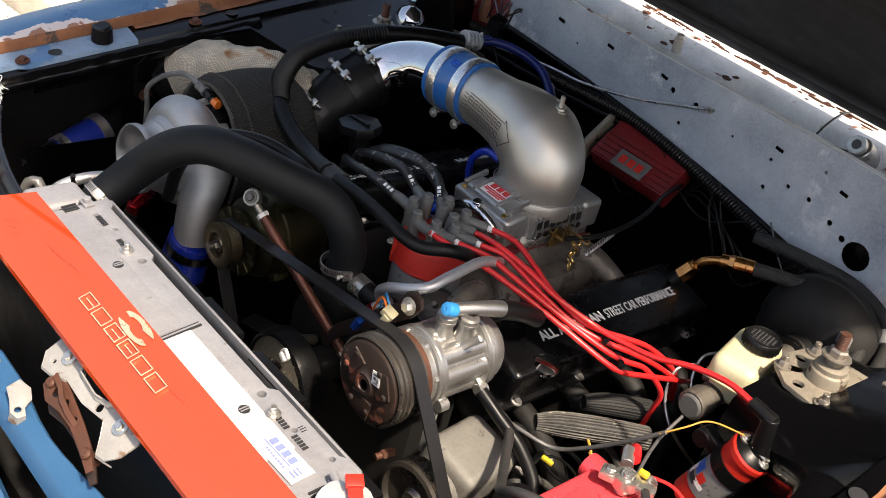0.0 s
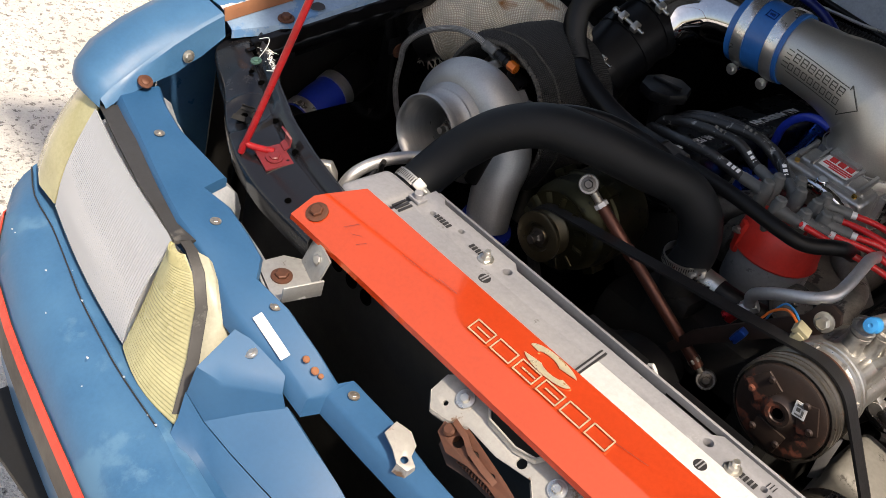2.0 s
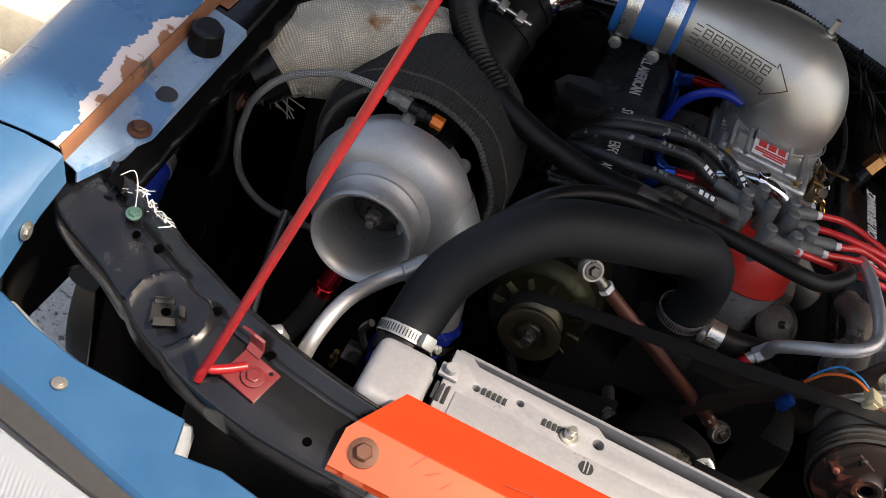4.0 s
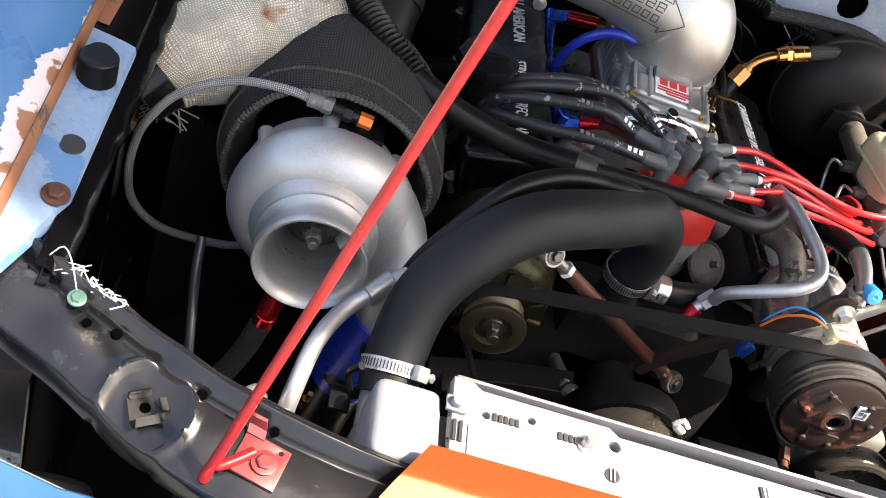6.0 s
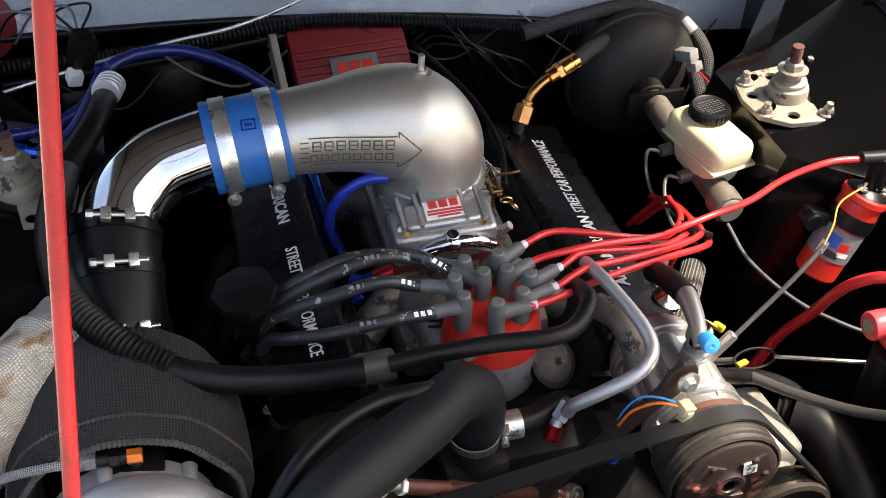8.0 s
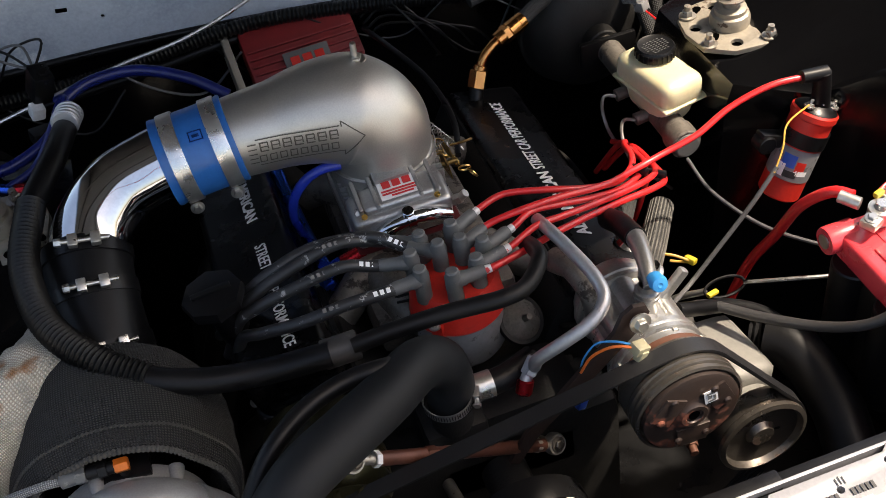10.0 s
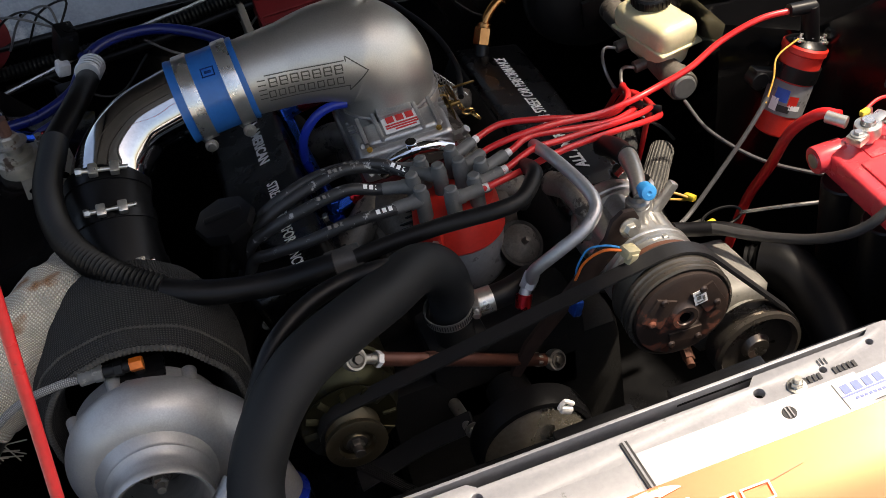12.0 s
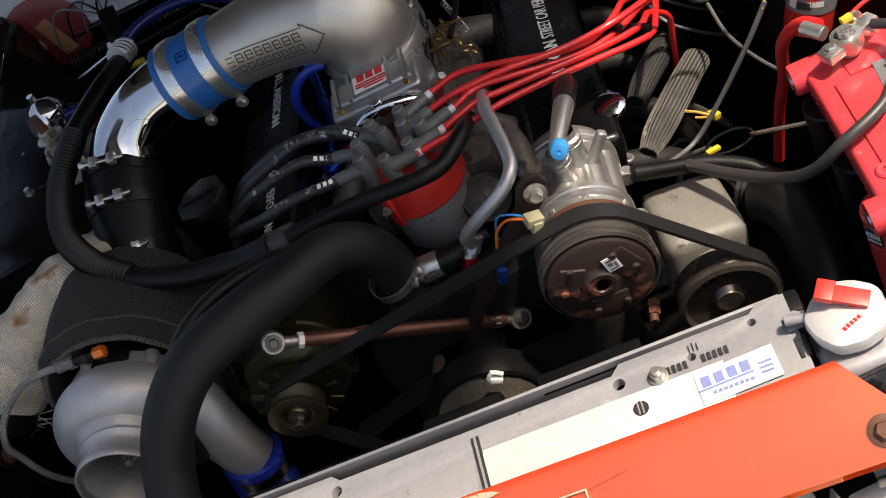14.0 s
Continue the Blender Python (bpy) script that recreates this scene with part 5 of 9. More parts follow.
CP = frame_at((0.368, 0.106, 0.868), (0.0, -0.06, 1), (0.9, 0.4, 0))
lobes = bmesh.new()
lobes = lathe([(0, 0.012), (0.018, 0.012), (0.028, 0.0105), (0.033, 0.008), (0.0345, 0.004), (0.0345, -0.004), (0.032, -0.006)], CP, 60)
for v in lobes.verts:
    q = CP.inverted() @ v.co
    if q.xy.length > 0.03:
        a = math.atan2(q.y, q.x)
        q.xy *= 1 + 0.05 * max(0, math.cos(5 * a))
        v.co = CP @ q
disc = part("radiator_cap", lobes, "cap_alu", rad, "pressed aluminium radiator cap")
part("lever", joined(box((0.017, 0.040, 0.0045), CP @ pose(0.008, 0.006, 0.0185, 12, 0, 36), 0.0014), box((0.021, 0.016, 0.0075), CP @ pose(-0.002, 0.019, 0.0245, 12, 0, 36), 0.0016), box((0.014, 0.012, 0.006), CP @ pose(0.012, 0.000, 0.0145, 0, 0, 36), 0.001)), "red_plastic", disc, "red safety lever")
bars("cap_print", disc, CP @ Matrix.Translation((0, 0, 0.0105)), [(0.022 * math.cos(a), 0.022 * math.sin(a), 0.0025, 0.0025) for a in np.linspace(-2.2, 0.9, 15).tolist()], "ink_grey")
bars("cap_print", disc, CP @ Matrix.Translation((-0.006, -0.014, 0.0115)), [(-0.008 + 0.004 * i, 0, 0.003, 0.004) for i in range(5)], "label_red")

# ---- orange cover plate ----
cover = thing("radiator_cover", "orange anodised cover plate bolted over the radiator support", "cover plate", (0, 0.02, 0.84))
PLATE = [(-0.0200, 0.8365), (-0.0030, 0.8462), (0.0120, 0.8540), (0.0240, 0.8588), (0.0450, 0.8664), (0.0640, 0.8732)]  # across the plate, bent a little below its middle


def plate_row(y, z):
    cut = max(0.0, (y - 0.013) / 0.051) * 0.035  # the rear corners are cut off
    return [(-0.377 + cut + (0.7535 - 2 * cut) * i / 12, y, z) for i in range(13)]


pl = strip([plate_row(-0.0200, 0.8285), *[plate_row(y, z) for y, z in PLATE], plate_row(0.0660, 0.8672)], 0.002)
plate = part("plate", pl, "orange_plate", cover, "orange metallic plate with scratches", angle=40)
for x in (-0.353, 0.356):
    part("bolt", joined(bolt_bm((x, 0.0, 0.8485), (0, -0.54, 1), 0.0085, 0.008), lathe([(0, 0), (0.0140, 0), (0.0140, 0.0018), (0.0105, 0.0026), (0, 0.0026)], frame_at((x, 0.0, 0.8485), (0, -0.54, 1)), 24)), "rusty_steel", cover, "rusted hexagon bolt")
PL = frame_at((0.0, 0.0095, 0.8540), (0, -0.37, 1), (1, 0, 0))
PU = frame_at((0.0, 0.0465, 0.8671), (0, -0.36, 1), (1, 0, 0))
# maker's emblem: an oval swirl and a row of outlined blocks
def swirl(cx, cy, sx, sy, seg=20):
    up = [(cx + sx * math.cos(a), cy + sy * (0.25 + 0.75 * math.sin(a))) for a in np.linspace(0.35, math.pi, seg).tolist()]
    dn = [(cx + sx * (0.45 * math.cos(a)) - 0.18 * sx, cy + sy * (0.18 + 0.35 * math.sin(a))) for a in np.linspace(math.pi, 0.3, seg).tolist()]
    return up + dn


for k, flip in enumerate((1, -1)):
    o = [(flip * x, flip * y) for x, y in swirl(0, 0.0008, 0.034, 0.0135)]
    part("emblem", slab(o, PU @ Matrix.Translation((-0.006, 0.002, 0.0022)), 0.001), "plate_logo", plate, "worn silver emblem", smooth=False)
for i in range(6):
    x, w = -0.0875 + 0.0354 * i, 0.0285
    z = 0.0022
    items = [(x, 0.008, w, 0.0016), (x, -0.008, w, 0.0016), (x - w / 2, 0, 0.0016, 0.017), (x + w / 2, 0, 0.0016, 0.017)]
    if i in (0, 2, 3):
        items.append((x + 0.002, 0, w * 0.7, 0.0016))
    bars("emblem_outline", plate, PL @ Matrix.Translation((0.0, 0.017, z)), items, "plate_logo")
for i, (x, y, a, ln) in enumerate(((-0.20, 0.024, 5, 0.06), (-0.29, 0.0, 30, 0.014), (-0.275, -0.004, 55, 0.012), (0.12, 0.026, 8, 0.05), (-0.16, 0.03, 2, 0.03), (-0.305, 0.006, 60, 0.02))):
    part("scratch", box((ln, 0.0004, 0.0003), PL @ Matrix.Translation((x, y, 0.0023)) @ pose(0, 0, 0, 0, 0, a)), "dark_red", plate)

# ---- latch and brackets in front of the radiator ----
lat = thing("hood_latch", "grey bonnet latch with a rusty catch, bolted to the support", "latch", (0.03, -0.02, 0.74))
LT = frame_at((0.025, -0.022, 0.800), (0, -0.75, 1), (1, 0, 0))
LATCH = [(-0.115, 0.016), (-0.096, 0.033), (-0.068, 0.034), (-0.050, 0.022), (-0.038, 0.010), (0.004, 0.007), (0.028, 0.013), (0.036, 0.027), (0.060, 0.034), (0.088, 0.030), (0.102, 0.012), (0.098, -0.014), (0.086, -0.030), (0.070, -0.034), (0.054, -0.018), (0.038, -0.004), (-0.008, -0.012), (-0.052, -0.010), (-0.076, -0.020), (-0.100, -0.024), (-0.116, -0.008)]
part("latch_plate", slab(LATCH, LT, 0.003, 0.001, [(0.018, 0.002, 0.006), (-0.092, -0.008, 0.003)]), "latch_grey", lat, "painted grey latch plate")
for lobe in ([LATCH[k] for k in (12, 13, 14, 15)], [LATCH[k] for k in (17, 18, 19, 20)]):
    part("folded_edge", strip([[LT @ Vector((u, v, 0.0005)), LT @ Vector((u, v - 0.003, -0.003)), LT @ Vector((u, v - 0.002, -0.020))] for u, v in lobe], 0.002), "latch_grey", lat)
part("latch_lip", strip([[LT @ Vector((u, v - 0.002, 0.001)), LT @ Vector((u, v + 0.002, 0.004)), LT @ Vector((u, v + 0.003, 0.010))] for u, v in LATCH[3:8]], 0.002), "latch_grey", lat)
for x, y in ((-0.078, 0.010), (0.065, 0.008)):
    part("bolt", joined(bolt_bm(LT @ Vector((x, y, 0.0015)), (0, -0.75, 1), 0.0062, 0.006), lathe([(0, 0), (0.011, 0), (0.011, 0.0012), (0, 0.0012)], LT @ Matrix.Translation((x, y, 0.0015)), 20)), "zinc", lat)
CATCH = [(-0.080, -0.014), (-0.052, -0.006), (-0.022, -0.012), (0.020, -0.020), (0.055, -0.029), (0.084, -0.043), (0.080, -0.052), (0.045, -0.043), (0.008, -0.036), (-0.022, -0.036), (-0.052, -0.042), (-0.076, -0.032)]
part("catch", slab(CATCH, LT @ Matrix.Translation((0, -0.004, -0.002)), 0.003, 0.0008, [(-0.050, -0.024, 0.007), (-0.026, -0.024, 0.006), (0.004, -0.027, 0.0045)]), "rusty_steel", lat, "rusty catch plate")
part("lower_catch", slab([(u, v - 0.004) for u, v in CATCH], LT @ Matrix.Translation((0.004, -0.008, -0.020)), 0.003, 0.0008), "strap_rust", lat, "dark rusty lower catch plate")
part("catch_lever", strip([[LT @ Vector((u, v - w, z)) for w in (0.0, 0.007)] for u, v, z in ((-0.066, -0.012, 0.008), (-0.045, -0.016, 0.007), (-0.030, -0.024, 0.004), (-0.006, -0.028, 0.003), (0.020, -0.030, -0.004))], 0.003), "rusty_steel", lat)
for u, v in ((-0.066, -0.026), (0.060, -0.042)):
    part("pivot_pin", lathe([(0, 0.006), (0.005, 0.006), (0.0075, 0.003), (0.0075, -0.024), (0, -0.024)], LT @ Matrix.Translation((u, v, 0.0)), 18), "rusty_steel", lat)
part("catch_spring", sweep([LT @ Vector((-0.04 + 0.0008 * i, -0.040 + 0.004 * math.cos(i * 1.1), -0.012 + 0.004 * math.sin(i * 1.1))) for i in range(70)], 0.001, 5, step=0.004), "rusty_steel", lat)



def header_bracket(x, y, z, side):
    b = thing("header_bracket", "grey folded bracket with a rusty bolt holding the header panel", "bracket", (x, y, z - 0.05), "header panel brackets")
    B = frame_at((x, y, z), (0, -0.12, 1), (1, 0, 0)) @ pose(0, 0, 0, 0, 0, side * 18)
    part("bracket_plate", joined(slab([(-0.036, -0.03), (0.032, -0.034), (0.036, 0.01), (0.02, 0.03), (-0.026, 0.03), (-0.04, 0.008)], B, 0.003, 0.001), box((0.05, 0.003, 0.045), B @ pose(0.0, 0.034, 0.018, -22, 0, 0), 0.001), box((0.003, 0.05, 0.03), B @ pose(0.036, 0.006, 0.010, 0, 12, 0), 0.001)), "zinc_dull" if side < 0 else "cast_alu", b)
    part("bolt", bolt_bm(B @ Vector((-0.004, -0.006, 0.001)), (0, -0.12, 1), 0.0085 if side < 0 else 0.007, 0.006), "rusty_steel" if side < 0 else "gold_zinc", b, "flange bolt")
    part("bolt", bolt_bm(B @ Vector((0.004, 0.036, 0.026)), (0, -1, 0.3), 0.006, 0.005), "steel", b)
    part("stay", box((0.05, 0.004, 0.09), B @ pose(0.0, -0.028, -0.045, 0, 0, 0), 0.001), "bright_panel" if side > 0 else "grey_panel", b)


header_bracket(-0.322, -0.056, 0.789, -1)
header_bracket(0.27, -0.045, 0.772, 1)
solid("relay_box", box((0.05, 0.045, 0.05), pose(0.335, -0.022, 0.752, 0, 0, 8), 0.004), "bright_panel", "white plastic relay box behind the header panel", "relay")
st = thing("latch_stop", "small off-white latch stop bracket on the header panel", "bracket", (-0.06, -0.075, 0.73))
ST = frame_at((-0.074, -0.066, 0.7405), (0.22, -0.22, 1), (1, 0.1, -0.2))
part("stop_plate", slab([(-0.028, 0.012), (-0.008, 0.017), (0.008, 0.010), (0.014, -0.003), (0.026, -0.008), (0.024, -0.019), (0.010, -0.022), (-0.006, -0.014), (-0.026, -0.008)], ST, 0.0025, 0.0008, [(0.012, -0.012, 0.0045)]), "latch_grey", st)
part("stop_foot", strip([[ST @ Vector((0.026, -0.008, -0.001)), ST @ Vector((0.029, -0.010, -0.016))], [ST @ Vector((0.024, -0.019, -0.001)), ST @ Vector((0.027, -0.022, -0.016))], [ST @ Vector((0.010, -0.022, -0.001)), ST @ Vector((0.010, -0.026, -0.016))]], 0.002), "latch_grey", st)

# ---- prop rod ----
rod = thing("prop_rod", "red painted steel rod holding the bonnet up", "prop rod", (-0.51, 0.01, 0.845))
R0, R1 = Vector((-0.5129, 0.0041, 0.8470)), Vector((-0.3278, 0.1761, 1.9754))
part("rod", sweep([R0 + Vector((0.030, 0.024, 0.001)), R0 + Vector((0.012, 0.008, 0.000)), R0 + Vector((0, 0, 0.004)), R0 + (R1 - R0) * 0.03, R0 + (R1 - R0) * 0.5, R1], 0.0046, 14, step=0.01), "red_paint", rod)
RB = frame_at((-0.476, 0.0265, 0.8465), (0.05, -0.2, 1), (1, -0.25, 0))
part("rod_bracket", joined(slab([(-0.020, -0.022), (0.021, -0.022), (0.021, 0.016), (-0.020, 0.016)], RB, 0.003, 0.001, [(0.013, 0.011, 0.002)]), strip([[RB @ Vector((-0.020, 0.014, -0.001)), RB @ Vector((-0.004, 0.014, -0.001))], [RB @ Vector((-0.022, 0.022, 0.002)), RB @ Vector((-0.006, 0.022, 0.002))], [RB @ Vector((-0.026, 0.026, 0.012)), RB @ Vector((-0.010, 0.026, 0.012))], [RB @ Vector((-0.034, 0.022, 0.016)), RB @ Vector((-0.020, 0.022, 0.018))]], 0.0025)), "dark_red", rod, "red painted bracket")
part("bolt", bolt_bm(RB @ Vector((0.004, -0.004, 0.001)), (0.05, -0.15, 1), 0.0072, 0.0045), "dark_red", rod)

# ---- engine ----
import mathutils.bvhtree


def print_on(name, target, m, items, material, lift=0.0005, parent=None, reach=0.06):
    """Thin bars (x, y, width, height[, turn]) laid onto the skin of a part, dropped on it along m's z axis."""
    bt = bmesh.new()
    bt.from_mesh(target.data)
    tree = mathutils.bvhtree.BVHTree.FromBMesh(bt)
    out = bmesh.new()
    way = (m.to_3x3() @ Vector((0, 0, -1))).normalized()
    for it in items:
        x, y, w, h = it[:4]
        turn = Matrix.Rotation(radians(it[4]) if len(it) > 4 else 0, 2)
        nu, nv = max(1, int(w / 0.004)), max(1, int(h / 0.004))
        grid = []
        for i in range(nu + 1):
            col = []
            for j in range(nv + 1):
                d = turn @ Vector((w * (i / nu - 0.5), h * (j / nv - 0.5)))
                hit, nor, _, _ = tree.ray_cast(m @ Vector((x + d.x, y + d.y, reach)), way)
                col.append(out.verts.new(hit - way * lift) if hit else None)
            grid.append(col)
        for a, b in zip(grid, grid[1:]):
            for j in range(nv):
                q = (a[j], b[j], b[j + 1], a[j + 1])
                if all(q):
                    out.faces.new(q)
    bt.free()
    return part(name, out, material, parent or target, smooth=False)


eng = thing("engine", "black V8 engine with printed black valve covers", "engine", (0, 0.75, 0.30))
part("block", joined(box((0.30, 0.56, 0.38), pose(-0.035, 0.76, 0.50), 0.03), box((0.34, 0.10, 0.30), pose(-0.03, 0.50, 0.54), 0.03), box((0.22, 0.10, 0.16), pose(-0.02, 0.50, 0.66), 0.025)), "cast_iron", eng, "grimy dark engine block and timing cover")
for s, x in ((-1, -0.235), (1, 0.165)):
    part("cylinder_head", box((0.13, 0.50, 0.12), pose(x - s * 0.03, 0.80, 0.715, 0, s * 28, 0), 0.012), "cast_iron", eng)
    for k in range(4):
        part("exhaust_stub", sweep([(x + s * 0.03, 0.62 + 0.12 * k, 0.685), (x + s * 0.09, 0.62 + 0.12 * k, 0.665), (x + s * 0.13, 0.64 + 0.10 * k, 0.60), (x + s * 0.155, 0.66 + 0.08 * k, 0.50)], 0.018, 14), "cast_iron", eng)
manif = part("intake_manifold", box((0.20, 0.34, 0.07), pose(-0.035, 0.78, 0.765), 0.02), "intake_cast", eng, "cast aluminium intake manifold")
part("plenum", box((0.15, 0.18, 0.06), pose(-0.045, 0.80, 0.815), 0.02), "intake_cast", manif)
for s in (-1, 1):
    for d in (-1, 1):
        part("runner", sweep([(-0.045 + s * 0.04, 0.80 + d * 0.05, 0.82), (-0.045 + s * 0.09, 0.80 + d * 0.11, 0.80), (-0.045 + s * 0.15, 0.80 + d * 0.14, 0.76)], 0.024, 12), "intake_cast", manif)
part("water_neck", sweep([(-0.075, 0.60, 0.78), (-0.09, 0.65, 0.80), (-0.10, 0.70, 0.80)], 0.032, 14), "intake_cast", manif)
part("boss", box((0.07, 0.09, 0.05), pose(-0.07, 0.635, 0.79, 0, 0, 20), 0.015), "intake_cast", manif)
part("manifold_top", box((0.148, 0.20, 0.012), pose(-0.05, 0.805, 0.838), 0.004), "dark_red", eng, "red gasket spacer plate")
VCL = frame_at((-0.262, 0.79, 0.850), (-0.24, 0.03, 1), (1, 0, 0.24))
VCR = frame_at((0.172, 0.80, 0.797), (0.22, 0.02, 1), (1, 0, -0.22))


def valve_cover(m, side):
    v = part("valve_cover", joined(box((0.118, 0.50, 0.072), m @ Matrix.Translation((0, 0, -0.037)), 0.014, 3), box((0.132, 0.515, 0.010), m @ Matrix.Translation((0, 0, -0.070)), 0.003)), "black_wrinkle", eng, "black valve cover with white lettering")
    for k in range(4):
        for e in (-1, 1):
            part("bolt", bolt_bm(m @ Vector((e * 0.061, -0.22 + 0.147 * k, -0.064)), m.to_3x3() @ Vector((0, 0, 1)), 0.006, 0.006), "steel", v)
    return v


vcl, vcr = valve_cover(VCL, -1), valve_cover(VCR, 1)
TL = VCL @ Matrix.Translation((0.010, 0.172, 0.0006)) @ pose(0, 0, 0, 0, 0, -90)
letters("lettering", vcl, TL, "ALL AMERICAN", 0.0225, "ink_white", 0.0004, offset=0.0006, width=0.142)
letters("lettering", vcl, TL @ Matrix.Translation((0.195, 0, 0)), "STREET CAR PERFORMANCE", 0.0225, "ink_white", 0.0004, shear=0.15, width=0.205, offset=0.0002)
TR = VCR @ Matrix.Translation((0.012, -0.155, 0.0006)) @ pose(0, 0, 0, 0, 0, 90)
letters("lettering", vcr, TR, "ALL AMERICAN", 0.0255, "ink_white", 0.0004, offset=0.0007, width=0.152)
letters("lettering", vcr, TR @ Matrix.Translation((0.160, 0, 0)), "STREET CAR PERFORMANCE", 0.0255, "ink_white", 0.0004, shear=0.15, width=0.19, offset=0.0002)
ocap = thing("oil_filler_cap", "black knurled oil filler cap on its tube", "filler cap", (-0.315, 0.635, 0.83))
part("filler_tube", cyl((-0.30, 0.645, 0.80), (-0.314, 0.632, 0.906), 0.020), "black_plastic", ocap)
part("cap", joined(lathe([(0.030, 0), (0.034, 0.002), (0.036, 0.010), (0.034, 0.018), (0.020, 0.020), (0, 0.020)], frame_at((-0.315, 0.630, 0.905), (-0.1, -0.05, 1)) @ Matrix.Diagonal((1.12, 1.12, 1, 1)), 8), box((0.05, 0.008, 0.006), frame_at((-0.317, 0.629, 0.926), (-0.1, -0.05, 1)), 0.002)), "black_plastic", ocap)

# carburettor
carb = thing("carburettor", "bare metal racing carburettor with brass plugs and a red label", "carburettor", (-0.05, 0.80, 0.845))
cbody = part("main_body", joined(box((0.125, 0.15, 0.055), pose(-0.05, 0.82, 0.873), 0.006), box((0.15, 0.16, 0.014), pose(-0.05, 0.815, 0.852), 0.003)), "dirty_alu", carb)
for k in range(12):
    part("cooling_rib", box((0.142, 0.0042, 0.05), pose(-0.05, 0.755 + 0.011 * k, 0.872), 0.001), "cast_alu", cbody)
# raised dark tabs: the shade of small side recesses, put in as colour
for k in range(7):
    for j in range(2):
        part("pocket_shade", box((0.0016, 0.0105, 0.014 - 0.004 * j), pose(0.0215, 0.766 + 0.0165 * k + 0.006 * j, 0.884 - 0.020 * j, (12, -15)[j], 0, 0), 0.0004), "cast_iron", cbody)
bowl = part("float_bowl", joined(box((0.135, 0.055, 0.055), pose(-0.055, 0.722, 0.877, 12, 0, 0), 0.010, 3), box((0.10, 0.04, 0.03), pose(-0.055, 0.722, 0.900, 14, 0, 0), 0.008, 3)), "cast_alu", carb, "cast float bowl")
part("float_bowl", box((0.135, 0.05, 0.055), pose(-0.05, 0.905, 0.875), 0.010, 3), "cast_alu", carb)
for x, y, z in ((-0.112, 0.700, 0.862), (-0.002, 0.700, 0.862), (-0.112, 0.712, 0.900), (-0.002, 0.712, 0.900)):
    part("bowl_screw", bolt_bm((x, y, z), (0, -0.7, 0.7), 0.005, 0.005, False), "steel", bowl)
for x in (-0.108, -0.085, -0.026, -0.004):
    part("bowl_rib", box((0.006, 0.052, 0.010), pose(x, 0.726, 0.914, 13, 0, 0), 0.002), "cast_alu", bowl)
part("vent_tower", joined(box((0.05, 0.022, 0.012), pose(-0.055, 0.745, 0.922, 14, 0, 0), 0.004)), "cast_alu", bowl)
for x in (-0.106, -0.006):
    part("brass_plug", joined(bolt_bm((x, 0.706, 0.892), (0, -0.7, 1), 0.0095, 0.008), cyl((x, 0.702, 0.898), (x, 0.699, 0.903), 0.004)), "gold_zinc", carb, "brass plug")
CB = frame_at((-0.052, 0.722, 0.9165), (0, -0.24, 1), (1, 0, 0))
lab = part("maker_label", box((0.052, 0.032, 0.0008), CB), "label_white", carb, "white label with red print")
bars("label_print", lab, CB @ Matrix.Translation((0, 0, 0.0006)), [(-0.014, 0.007, 0.011, 0.011), (0.0, 0.007, 0.011, 0.011), (0.014, 0.007, 0.011, 0.011), (0, -0.003, 0.046, 0.0028), (0, -0.0075, 0.046, 0.0028), (0.004, -0.012, 0.03, 0.0025)], "label_red")
part("fuel_rail", joined(sweep([(-0.10, 0.688, 0.868), (-0.078, 0.684, 0.884), (-0.05, 0.682, 0.892), (-0.022, 0.684, 0.886), (0.002, 0.69, 0.87)], 0.0105, 16), cyl((-0.052, 0.682, 0.898), (-0.052, 0.680, 0.908), 0.008), lathe([(0.0105, -0.005), (0.0135, -0.005), (0.0135, 0.005), (0.0105, 0.005)], frame_at((-0.05, 0.682, 0.892), (1, 0, 0)), 20)), "chrome", carb, "polished fuel transfer tube")
link = part("throttle_linkage", slab([(-0.016, -0.014), (0.010, -0.016), (0.018, -0.004), (0.014, 0.012), (0.0, 0.018), (-0.012, 0.010)], frame_at((0.036, 0.800, 0.862), (1, 0.1, 0.1)), 0.002, 0, [(0, 0, 0.004)]), "linkage", carb, "gold-plated throttle lever")
part("lever_shaft", cyl((0.005, 0.80, 0.865), (0.052, 0.80, 0.865), 0.0035), "linkage", link)
part("cam_lever", slab([(-0.012, -0.010), (0.008, -0.012), (0.014, 0.002), (0.004, 0.013), (-0.010, 0.008)], frame_at((0.045, 0.815, 0.876), (1, 0.2, 0.2)), 0.002, 0, [(0, 0, 0.003)]), "linkage", link)
part("coil_spring", sweep([(0.022 + 0.0005 * i, 0.832 + 0.005 * math.cos(i), 0.872 + 0.005 * math.sin(i)) for i in range(60)], 0.0009, 5, step=0.003), "steel", link)
part("link_rod", sweep([(0.048, 0.812, 0.884), (0.066, 0.806, 0.888), (0.080, 0.812, 0.884)], 0.002, 7, step=0.004), "linkage", link)
